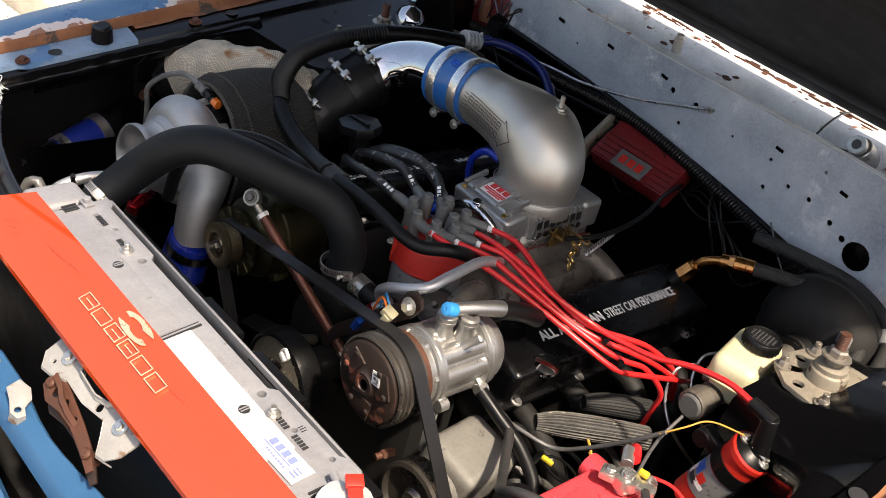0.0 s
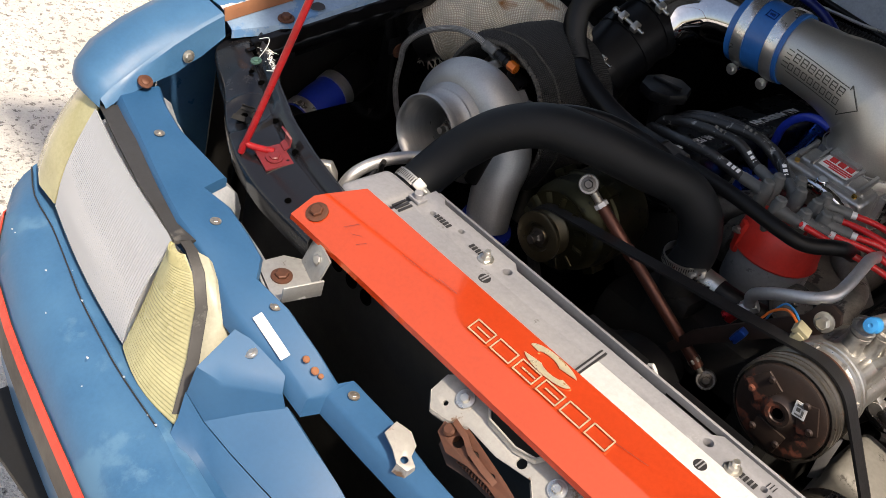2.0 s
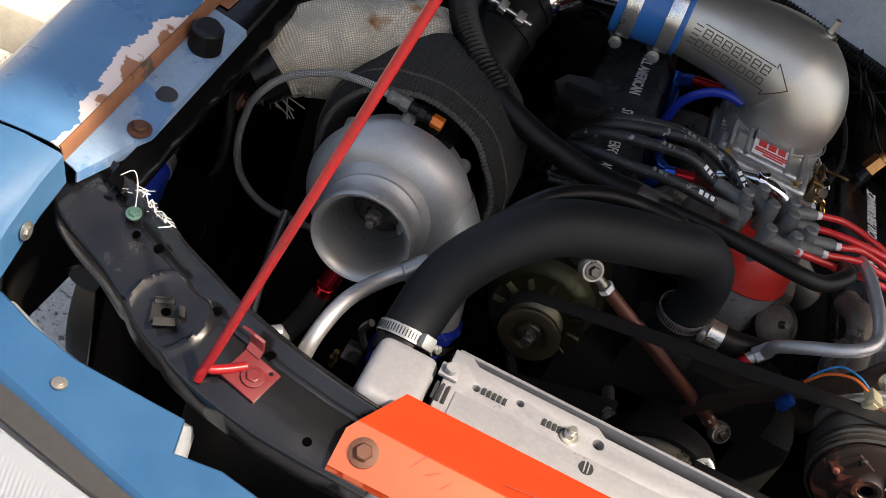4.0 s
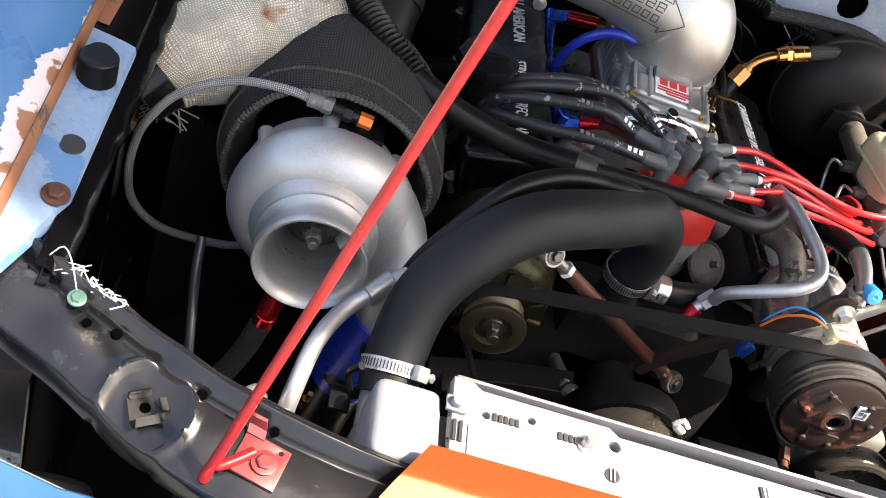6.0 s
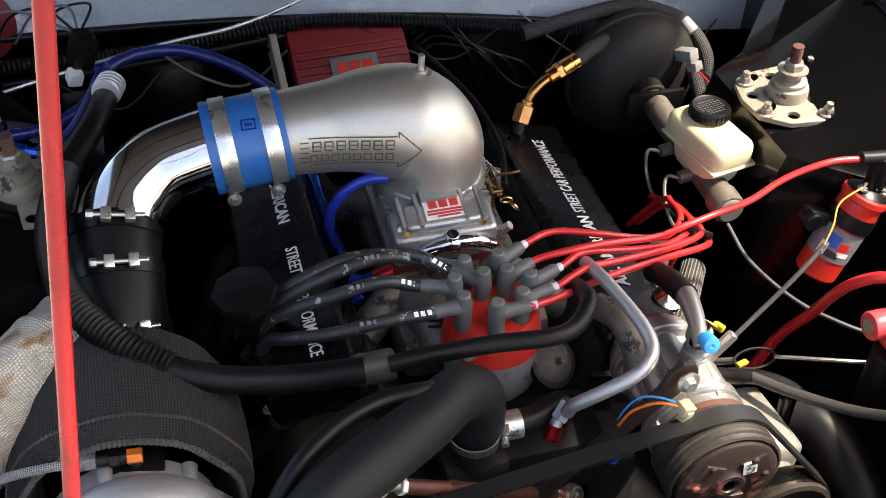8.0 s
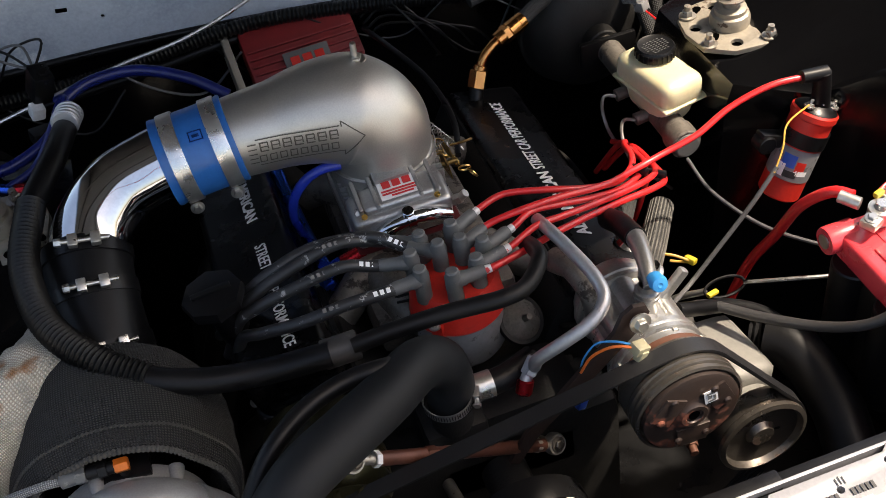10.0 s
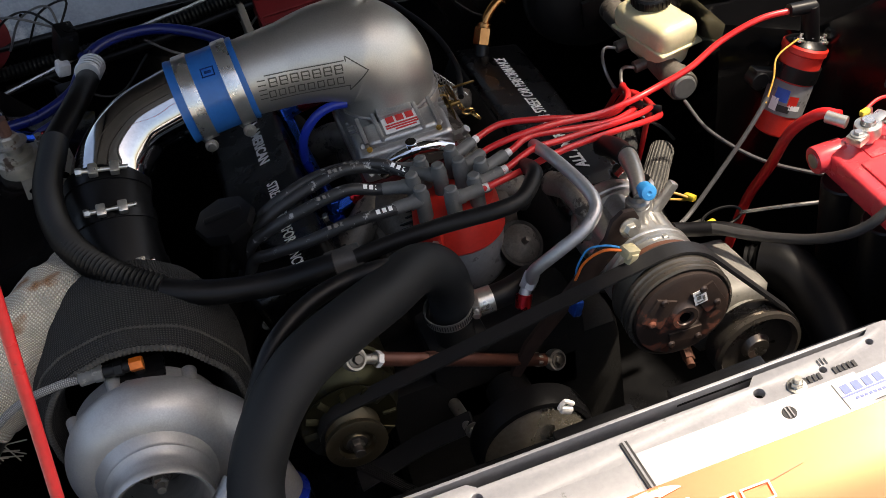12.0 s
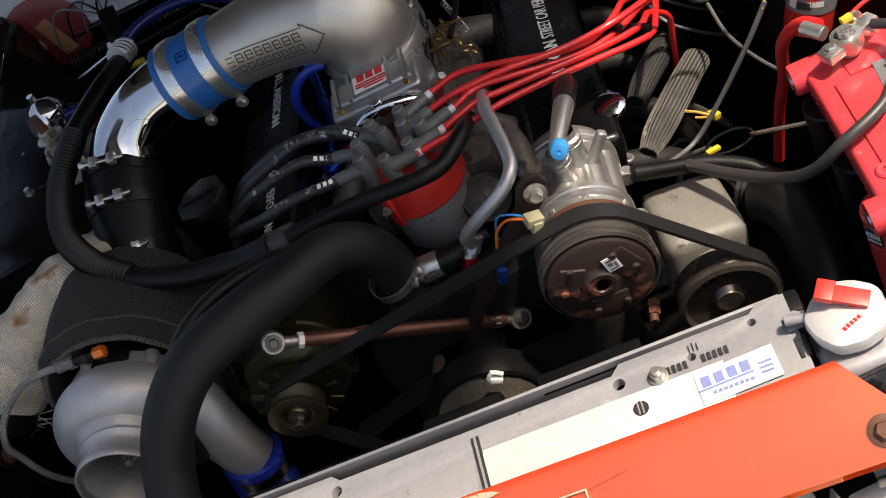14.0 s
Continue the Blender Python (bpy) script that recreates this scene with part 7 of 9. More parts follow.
part("lead_wire", sweep([(0.112, 0.362, 0.892), (0.09, 0.372, 0.893), (0.07, 0.385, 0.872), (0.058, 0.39, 0.845)], 0.0018, 6, step=0.004), "orange_wire", acp, "orange wire")
part("lead_wire", sweep([(0.112, 0.366, 0.892), (0.096, 0.374, 0.897), (0.078, 0.388, 0.888), (0.066, 0.396, 0.862), (0.062, 0.40, 0.84)], 0.0014, 6, step=0.004), "blue_cap", acp, "blue wire")

# pulleys and belt
ALT = Vector((-0.249, 0.0, 0.779))
alt = thing("alternator", "old brass-toned alternator with a small pulley", "alternator", (-0.249, 0.40, 0.69))
FB = frame_at((ALT.x, 0, ALT.z), (0, -1, 0), (1, 0, 0))
part("case", joined(lathe([(0, -0.50), (0.05, -0.50), (0.066, -0.49), (0.069, -0.475), (0.069, -0.43), (0.072, -0.428), (0.072, -0.415), (0.069, -0.412), (0.067, -0.385), (0.055, -0.372), (0.03, -0.366), (0.0, -0.366)], FB, 44)), "alternator_gold", alt)
for a in (1.2, 2.4, 4.0, 5.4):
    part("lug", box((0.02, 0.03, 0.02), pose(ALT.x + 0.07 * math.cos(a), 0.42, ALT.z + 0.07 * math.sin(a), 0, -math.degrees(a), 0), 0.004), "alternator_gold", alt)
fan = part("fan", lathe([(0.030, -0.362), (0.056, -0.360), (0.058, -0.357), (0.030, -0.355)], FB, 40), "alternator_gold", alt)
for a in np.arange(0, 6.28, 0.52).tolist():
    part("blade", box((0.016, 0.008, 0.002), FB @ pose(0.048 * math.cos(a), 0.048 * math.sin(a), -0.354, 30, 0, math.degrees(a)), 0.0005), "alternator_gold", fan)
part("pulley", lathe([(0.015, -0.352), (0.034, -0.350)] + [q for k in range(6) for q in ((0.0315, -0.349 + 0.0035 * k), (0.034, -0.3473 + 0.0035 * k))] + [(0.0365, -0.327), (0.0370, -0.321), (0.034, -0.3195), (0.022, -0.3200), (0.020, -0.326), (0.016, -0.327), (0.013, -0.322)], FB, 40), "pulley_bronze", alt, "small ribbed pulley")
part("shaft_nut", joined(bolt_bm((ALT.x, 0.325, ALT.z), (0, -1, 0), 0.0085, 0.010), cyl((ALT.x, 0.316, ALT.z), (ALT.x, 0.306, ALT.z), 0.0065)), "pulley_steel", alt)


def hull(circles):
    pts = sorted((cx + r * math.cos(a), cz + r * math.sin(a)) for cx, cz, r in circles for a in np.linspace(0, 2 * math.pi, 72, endpoint=False).tolist())
    halves = []
    for seq in (pts, pts[::-1]):
        h = []
        for q in seq:
            while len(h) > 1 and (h[-1][0] - h[-2][0]) * (q[1] - h[-2][1]) - (h[-1][1] - h[-2][1]) * (q[0] - h[-2][0]) <= 0:
                h.pop()
            h.append(q)
        halves.append(h[:-1])
    return halves[0] + halves[1]


loop = hull([(ALT.x, ALT.z, 0.0365), (AX, AZ, 0.0685), (0.272, 0.676, 0.060), (0.02, 0.42, 0.08)])
sbelt = thing("serpentine_belt", "black ribbed serpentine belt running round the pulleys", "belt", (0.05, 0.348, 0.40))


def belt_loop(y0, y1, inset, thick):
    """A closed band round the pulleys between y0 and y1, set inwards."""
    cx, cz = sum(x for x, _ in loop) / len(loop), sum(z for _, z in loop) / len(loop)
    bm = bmesh.new()
    rows = []
    for x, z in loop:
        d = Vector((x - cx, z - cz)).normalized() * inset
        rows.append([bm.verts.new((x - d.x, y, z - d.y)) for y in (y0, y1)])
    for a, b in zip(rows, rows[1:] + rows[:1]):
        bm.faces.new((a[0], a[1], b[1], b[0]))
    bmesh.ops.recalc_face_normals(bm, faces=bm.faces)
    bmesh.ops.solidify(bm, geom=bm.faces[:], thickness=-thick)
    return bm


part("band", belt_loop(0.3585, 0.337, 0.0, 0.003), "belt", sbelt)
for k in range(5):
    part("rib", belt_loop(0.3575 - 0.0042 * k, 0.3550 - 0.0042 * k, 0.0018, 0.002), "belt", sbelt)
ps = thing("power_steering_pump", "power steering pump with a dark ribbed pulley", "pump", (0.272, 0.36, 0.60))
FP = frame_at((0.272, 0, 0.676), (0, -1, 0), (1, 0, 0))
part("pulley", lathe([(0.04, -0.365)] + [q for k in range(7) for q in ((0.0585, -0.363 + 0.0036 * k), (0.0555, -0.3612 + 0.0036 * k))] + [(0.0600, -0.336), (0.060, -0.330), (0.054, -0.328), (0.050, -0.336), (0.02, -0.340), (0.015, -0.332), (0, -0.332)], FP, 48), "pulley_steel", ps, "black ribbed pulley")
part("reservoir", joined(box((0.100, 0.115, 0.10), pose(0.262, 0.44, 0.686, 0, 12, 6), 0.018, 3), cyl((0.272, 0.37, 0.676), (0.272, 0.42, 0.676), 0.04)), "pump_beige", ps, "dull beige metal reservoir")
wp = thing("water_pump_pulley", "black water pump pulley with a bright rim", "pulley", (-0.038, 0.33, 0.62))
FW = frame_at((-0.040, 0, 0.662), (0, -1, 0), (1, 0, 0))
part("rim", lathe([(0.066, -0.352), (0.078, -0.352), (0.079, -0.330), (0.076, -0.318), (0.071, -0.316), (0.068, -0.320)], FW, 56), "black_satin", wp)
part("face", lathe([(0.070, -0.320), (0.062, -0.315), (0.044, -0.303), (0.032, -0.297), (0.027, -0.298), (0.022, -0.315), (0, -0.315)], FW, 48), "dish_steel", wp, "bright pressed face")
part("shaft", cyl((-0.040, 0.335, 0.662), (-0.040, 0.43, 0.662), 0.03), "cast_iron", wp)
arm = thing("alternator_bracket", "dull black flat alternator bracket with a round spacer", "bracket", (-0.17, 0.40, 0.62))
part("flat_bar", strip([[(-0.262, 0.405 + w, 0.592 + 0.4 * w), (-0.215, 0.404 + w, 0.608 + 0.4 * w), (-0.174, 0.400 + w, 0.626 + 0.4 * w), (-0.140, 0.383 + w, 0.652 + 0.4 * w), (-0.104, 0.366 + w, 0.676 + 0.4 * w)] for w in (0, 0.013, 0.026)], 0.005), "bracket_black", arm, "bent flat bar")
part("spacer", cyl((-0.108, 0.378, 0.672), (-0.111, 0.445, 0.648), 0.0085), "steel_worn", arm)
part("bolt", bolt_bm((-0.106, 0.366, 0.678), (0.1, -0.9, 0.3), 0.007, 0.006), "steel_worn", arm)
solid("fan_shroud", joined(box((0.30, 0.03, 0.05), pose(-0.17, 0.185, 0.80), 0.006), box((0.36, 0.03, 0.05), pose(0.16, 0.185, 0.795), 0.006), box((0.62, 0.012, 0.30), pose(0, 0.185, 0.64), 0.004), box((0.11, 0.02, 0.012), pose(0.13, 0.176, 0.845), 0.003), box((0.09, 0.02, 0.012), pose(-0.01, 0.178, 0.842), 0.003)), "black_plastic", "black plastic fan shroud behind the radiator", "fan shroud")

tb = thing("turnbuckle_rod", "rusty brown turnbuckle rod with rod ends between the brackets", "tie rod", (-0.10, 0.39, 0.77))
T0, T1 = Vector((-0.222, 0.356, 0.877)), Vector((0.026, 0.412, 0.699))
td = (T1 - T0).normalized()
part("tube", joined(cyl(T0 + td * 0.035, T1 - td * 0.02, 0.0085), cyl(T0 + td * 0.10, T0 + td * 0.116, 0.0100, seg=6)), "rod_brown", tb, "brown worn tube")
part("lock_nut", cyl(T0 + td * 0.029, T0 + td * 0.036, 0.0098, seg=6), "label_white", tb, "pale lock nut")
for q, s in ((T0, 1), (T1, -1)):
    eye = part("rod_end", joined(lathe([(0.007, -0.006), (0.014, -0.006), (0.0145, -0.002), (0.0145, 0.002), (0.013, 0.006), (0.007, 0.006), (0.007, -0.006)], frame_at(q, (0.4, -0.8, 0.5)), 26), cyl(q + s * td * 0.012, q + s * td * 0.038, 0.006), cyl(q + s * td * 0.028, q + s * td * 0.035, 0.0095, seg=6)), "steel_worn", tb, "steel rod end")
    part("bolt", joined(bolt_bm(q + Vector((0.4, -0.8, 0.5)) * 0.006, (0.4, -0.8, 0.5), 0.0065, 0.006), cyl(q + Vector((-0.4, 0.8, -0.5)) * 0.05, q, 0.006)), "pulley_steel", eye)

# turbocharger
TX, TZ = -0.460, 0.841
tur = thing("turbocharger", "large turbocharger with a cast compressor housing and open inlet", "turbocharger", (TX, 0.40, 0.70))
FT = frame_at((TX, 0, TZ), (0.02, -1, 0.06), (1, 0, 0)) @ Matrix.Translation((0, 0, -0.37)) @ Matrix.Scale(1.02, 4) @ Matrix.Translation((0, 0, 0.37))
part("compressor_housing", joined(lathe([(0.036, -0.345), (0.039, -0.335), (0.050, -0.300), (0.0540, -0.2875), (0.0565, -0.2865), (0.0580, -0.289), (0.0578, -0.297), (0.0545, -0.300), (0.0530, -0.306), (0.0525, -0.314), (0.0540, -0.320), (0.0580, -0.3235), (0.0595, -0.3250), (0.0585, -0.3275), (0.0600, -0.330), (0.0660, -0.338), (0.0700, -0.352), (0.0720, -0.40), (0.084, -0.405), (0.086, -0.425), (0.0, -0.43)], FT, 64),
     sweep([FT @ Vector((0.064 * math.cos(a), 0.064 * math.sin(a), -0.376)) for a in np.linspace(-0.5, -6.7, 60).tolist()], [(0, 0.024), (0.5, 0.034), (1, 0.042)], 36, smooth=False)), "turbo_alu", tur, "sand-cast aluminium compressor housing", angle=60)
for a in (0.75, 1.75, 2.6):
    part("housing_boss", cyl(FT @ Vector((0.086 * math.cos(a), 0.086 * math.sin(a), -0.424)), FT @ Vector((0.084 * math.cos(a), 0.084 * math.sin(a), -0.398)), 0.0095, 0.0065), "turbo_alu", tur)
part("inlet_bore", lathe([(0.0555, -0.2868), (0.0515, -0.2905), (0.0480, -0.299), (0.0440, -0.311), (0.0405, -0.324), (0.0370, -0.338), (0.0345, -0.352), (0.0337, -0.363)], FT, 64), "turbo_machined", tur, "machined inlet bore")
wheel = part("compressor_wheel", lathe([(0.0340, -0.3635), (0.0290, -0.360), (0.0220, -0.353), (0.0150, -0.346), (0.0125, -0.338), (0.0110, -0.336), (0, -0.336)], FT, 40), "pulley_steel", tur, "dark compressor wheel hub")
part("shaft_nut", joined(bolt_bm(FT @ Vector((0, 0, -0.336)), (0.02, -1, 0.06), 0.0095, 0.009, False), cyl(FT @ Vector((0, 0, -0.328)), FT @ Vector((0, 0, -0.318)), 0.005)), "steel_worn", wheel, "hexagon shaft nut")
part("outlet", sweep([FT @ Vector((0.060, 0.030, -0.378)), FT @ Vector((0.085, -0.005, -0.376)), (-0.372, 0.362, 0.775), (-0.362, 0.352, 0.735), (-0.357, 0.349, 0.712)], [(0, 0.038), (0.4, 0.037), (1, 0.033)], 30), "turbo_alu", tur, "cast outlet")
part("centre_section", lathe([(0, -0.50), (0.05, -0.50), (0.05, -0.42), (0, -0.42)], FT, 30), "cast_iron", tur)
cps = thing("charge_coupler", "dark blue silicone coupler below the turbocharger outlet", "hose coupler", (-0.356, 0.345, 0.60))
part("sleeve", sweep([(-0.358, 0.350, 0.718), (-0.366, 0.346, 0.68), (-0.376, 0.342, 0.62)], 0.041, 34), "deep_blue", cps)
for z, y in ((0.700, 0.348), (0.640, 0.343)):
    part("band", lathe([(0.0412, -0.008), (0.0425, -0.008), (0.0425, 0.008), (0.0412, 0.008), (0.0412, -0.008)], frame_at((-0.358 - 0.2 * (0.70 - z), y, z), (0.2, 0.08, 1)), 40), "black_satin", cps, "dark clamp band")
part("lower_pipe", sweep([(-0.375, 0.342, 0.63), (-0.385, 0.33, 0.54), (-0.39, 0.28, 0.45)], 0.036, 26), "black_satin", cps)
BLANKET = [(0.090, 0.470), (0.098, 0.450), (0.104, 0.434), (0.110, 0.427), (0.1155, 0.4265), (0.119, 0.431), (0.1225, 0.442), (0.1255, 0.460), (0.127, 0.485), (0.127, 0.53), (0.125, 0.56), (0.118, 0.585), (0.100, 0.60), (0.05, 0.605)]


def blanket_point(r, y, a):
    """Cloth round the housing: it sags and puckers a little."""
    q = Vector((math.cos(a), 0, math.sin(a)))
    swell = 0.004 * noise.noise(Vector((q.x * 2.2, y * 18, q.z * 2.2))) + 0.0012 * noise.noise(Vector((q.x * 9, y * 60, q.z * 9)))
    return (-0.467 + (r + swell) * q.x, y - 0.07 * r * q.x, 0.824 + (r + swell) * q.z)


blk = bmesh.new()
uvl = blk.loops.layers.uv.new()
prof = [p for k in range(len(BLANKET) - 1) for p in ((BLANKET[k]), tuple((u + v) / 2 for u, v in zip(BLANKET[k], BLANKET[k + 1])))] + [BLANKET[-1]]
ring = [[blk.verts.new(blanket_point(r, y, 2 * math.pi * i / 96)) for i in range(96)] for r, y in prof]
arc = [0.0]
for (r0, y0), (r1, y1) in zip(prof, prof[1:]):
    arc.append(arc[-1] + math.hypot(r1 - r0, y1 - y0))
for j in range(len(prof) - 1):
    for i in range(96):
        fc = blk.faces.new((ring[j][i], ring[j + 1][i], ring[j + 1][(i + 1) % 96], ring[j][(i + 1) % 96]))
        for lp, (u, v) in zip(fc.loops, ((i, j), (i, j + 1), (i + 1, j + 1), (i + 1, j))):
            lp[uvl].uv = (u / 96 * 0.79, arc[v])
bmesh.ops.recalc_face_normals(blk, faces=blk.faces)
tbl = thing("turbo_blanket", "black woven heat blanket round the turbine housing", "heat blanket", (-0.466, 0.51, 0.70))
part("blanket", blk, "black_wrap", tbl, angle=70)
for r, y, w in ((0.1135, 0.4245, 0.0035), (0.1245, 0.452, 0.0016)):
    part("stitched_hem", sweep([blanket_point(r, y, a) for a in np.linspace(0, 2 * math.pi, 72).tolist()], w, 8, step=0.005, ridge=0.0014, pitch=0.005), "hem_cord", tbl, "stitched hem")
ww = sweep([(-0.672, 0.482, 0.852), (-0.655, 0.498, 0.866), (-0.61, 0.530, 0.884), (-0.56, 0.566, 0.894), (-0.530, 0.605, 0.892), (-0.515, 0.655, 0.870), (-0.512, 0.70, 0.83)], [(0, 0.050), (0.08, 0.058), (0.3, 0.060), (0.6, 0.058), (0.8, 0.052), (1, 0.046)], 56, step=0.004)
for vv in ww.verts:
    nn = noise.noise(vv.co * 16) * 0.012 + noise.noise(vv.co * 40) * 0.006
    vv.co += Vector((nn * 0.3, nn * 0.3, nn))
wrp = thing("wrapped_exhaust_pipe", "exhaust pipe wrapped in stained off-white fibreglass cloth", "exhaust pipe", (-0.57, 0.56, 0.80))
part("cloth_wrap", ww, "white_wrap", wrp, "frayed off-white heat wrap", angle=70)
part("frayed_threads", joined(*[sweep([Vector((-0.665, 0.485, 0.856)) + Vector((0.02 * random.uniform(-1, 1), 0.02 * random.uniform(-1, 1), -0.055 * random.random())), Vector((-0.672 + 0.03 * random.uniform(-1, 1), 0.470, 0.825)), Vector((-0.665 + 0.05 * random.uniform(-1, 1), 0.460 + 0.02 * random.random(), 0.785 + 0.03 * random.random()))], 0.0009, 5, step=0.01) for _ in range(26)]), "tan_fabric", wrp, "loose frayed threads")
part("pipe_end", sweep([(-0.69, 0.47, 0.835), (-0.67, 0.484, 0.853), (-0.655, 0.498, 0.866)], 0.046, 30), "black_satin", wrp)

ofl = thing("oil_feed_line", "braided steel oil line with black and orange fittings", "oil line", (-0.52, 0.42, 0.90))
part("braided_hose", sweep([(-0.512, 0.424, 0.920), (-0.540, 0.425, 0.921), (-0.590, 0.432, 0.906), (-0.638, 0.424, 0.877), (-0.661, 0.412, 0.845), (-0.671, 0.420, 0.806), (-0.672, 0.424, 0.754), (-0.660, 0.438, 0.698), (-0.622, 0.446, 0.665), (-0.556, 0.446, 0.667), (-0.51, 0.44, 0.69)], 0.0048, 14, step=0.006), "steel_braid", ofl)
part("hose_end", joined(cyl((-0.515, 0.424, 0.920), (-0.498, 0.424, 0.920), 0.0085), cyl((-0.499, 0.424, 0.920), (-0.488, 0.4235, 0.9195), 0.0098, seg=6)), "boot_grey", ofl)
part("adapter", joined(cyl((-0.488, 0.4235, 0.9195), (-0.474, 0.423, 0.919), 0.0075), cyl((-0.476, 0.423, 0.919), (-0.466, 0.4225, 0.9185), 0.0095, seg=6), cyl((-0.467, 0.4225, 0.918), (-0.458, 0.422, 0.9175), 0.007)), "black_plastic", ofl, "black anodised adapter")
part("swivel_nut", cyl((-0.459, 0.422, 0.9175), (-0.444, 0.4215, 0.917), 0.0082, seg=6), "orange_fit", ofl, "orange swivel nut")
part("feed_flange", joined(box((0.06, 0.03, 0.012), pose(-0.455, 0.43, 0.897), 0.004), cyl((-0.452, 0.424, 0.89), (-0.452, 0.423, 0.915), 0.006)), "black_satin", ofl)

# hoses
uh = thing("radiator_hose", "thick black upper radiator hose from radiator to engine", "radiator hose", (-0.37, 0.17, 0.84))
part("hose", sweep([(-0.369, 0.160, 0.808), (-0.369, 0.196, 0.836), (-0.358, 0.238, 0.876), (-0.324, 0.268, 0.922), (-0.277, 0.300, 0.949), (-0.219, 0.334, 0.950), (-0.168, 0.372, 0.938), (-0.122, 0.414, 0.922), (-0.093, 0.437, 0.888), (-0.083, 0.450, 0.837), (-0.086, 0.448, 0.80)], [(0, 0.0285), (0.12, 0.0295), (0.5, 0.0305), (1, 0.0285)], 36, step=0.005), "hose_rubber", uh)
clamp(uh, (-0.3695, 0.181, 0.8235), (0.0, 0.79, 0.61), 0.0297, 0.013, "zinc_dull", (0.6, -0.6, 0.5))
clamp(uh, (-0.091, 0.4445, 0.815), (0.05, 0.1, -1), 0.0288, 0.013, "steel", (1, -0.3, 0))
part("thermostat_neck", joined(cyl((-0.09, 0.446, 0.806), (-0.088, 0.452, 0.76), 0.026), box((0.08, 0.06, 0.03), pose(-0.088, 0.46, 0.75), 0.01)), "cast_iron", uh)
ch2 = thing("breather_hose", "long black hose, partly corrugated, curving round the engine", "hose", (-0.3, 0.5, 0.85))
CORR = [(-0.442, 0.990, 0.984), (-0.464, 0.886, 0.999), (-0.498, 0.806, 0.997), (-0.516, 0.710, 0.982), (-0.501, 0.617, 0.966), (-0.455, 0.552, 0.947), (-0.406, 0.518, 0.928)]
PLAIN = [(-0.406, 0.518, 0.928), (-0.344, 0.503, 0.911), (-0.274, 0.496, 0.902), (-0.205, 0.483, 0.910)]
part("plain_upper", sweep(CORR[:3], 0.0165, 20), "rubber", ch2)
part("corrugated_sleeve", sweep(CORR[2:], 0.0172, 20, ridge=0.0034, pitch=0.0062), "black_plastic", ch2, "corrugated black plastic sleeve")
part("plain_hose", sweep([CORR[-2], *PLAIN], 0.0155, 20), "rubber", ch2)
part("hose_end", joined(cyl((-0.444, 0.965, 0.996), (-0.437, 1.005, 0.990), 0.0185, 0.0165), *[lathe([(0.0178, -0.002), (0.0195, -0.001), (0.0195, 0.001), (0.0178, 0.002)], frame_at((-0.443 + 0.002 * k, 0.970 + 0.008 * k, 0.9955 - 0.001 * k), (0.07, 0.4, -0.03)), 24) for k in range(4)]), "tube_alu", ch2, "crimped aluminium end")
part("joint_tape", joined(cyl((-0.215, 0.4885, 0.9055), (-0.172, 0.489, 0.905), 0.0178)), "strap_grey", ch2, "dark taped joint")
part("heater_pipe", sweep([(-0.180, 0.482, 0.912), (-0.125, 0.480, 0.917), (-0.065, 0.476, 0.920), (0.000, 0.468, 0.922), (0.034, 0.480, 0.918), (0.060, 0.507, 0.922), (0.066, 0.534, 0.914), (0.066, 0.58, 0.89)], 0.0105, 18, step=0.005), "rubber", ch2)
ah = thing("ac_line", "bare aluminium air-conditioning line with a red cap", "pipe", (0.09, 0.45, 0.85))
part("tube", sweep([(0.093, 0.599, 0.899), (0.096, 0.553, 0.913), (0.103, 0.512, 0.915), (0.110, 0.468, 0.914), (0.111, 0.440, 0.908), (0.101, 0.424, 0.901), (0.080, 0.416, 0.890), (0.050, 0.420, 0.870), (0.022, 0.432, 0.842), (0.020, 0.442, 0.820)], 0.0082, 18, step=0.004), "tube_alu", ah)
part("line_fitting", joined(cyl((0.026, 0.455, 0.818), (0.012, 0.447, 0.803), 0.0105, seg=6), cyl((0.014, 0.448, 0.805), (0.006, 0.443, 0.797), 0.0075)), "tube_alu", ah)
part("red_cap", lathe([(0.008, 0), (0.0105, 0.001), (0.0105, 0.018), (0.008, 0.020), (0, 0.020)], frame_at((0.008, 0.444, 0.799), (-0.35, -0.3, -0.85)), 12), "red_anodised", ah, "red cap")
solid("heater_elbow", joined(sweep([(0.098, 0.56, 0.86), (0.110, 0.525, 0.87), (0.118, 0.49, 0.855), (0.120, 0.475, 0.82)], 0.0165, 18), cyl((0.118, 0.488, 0.853), (0.150, 0.50, 0.85), 0.011)), "intake_cast", "grey cast water elbow on the intake front", "pipe elbow")
lh = thing("lower_hose", "thinner black hose beneath the radiator hose", "hose", (-0.25, 0.39, 0.88))
part("hose", sweep([(-0.372, 0.30, 0.80), (-0.358, 0.305, 0.865), (-0.331, 0.320, 0.915), (-0.298, 0.345, 0.948), (-0.252, 0.376, 0.958), (-0.203, 0.397, 0.955), (-0.155, 0.402, 0.950), (-0.12, 0.44, 0.90)], 0.0105, 18), "rubber", lh)

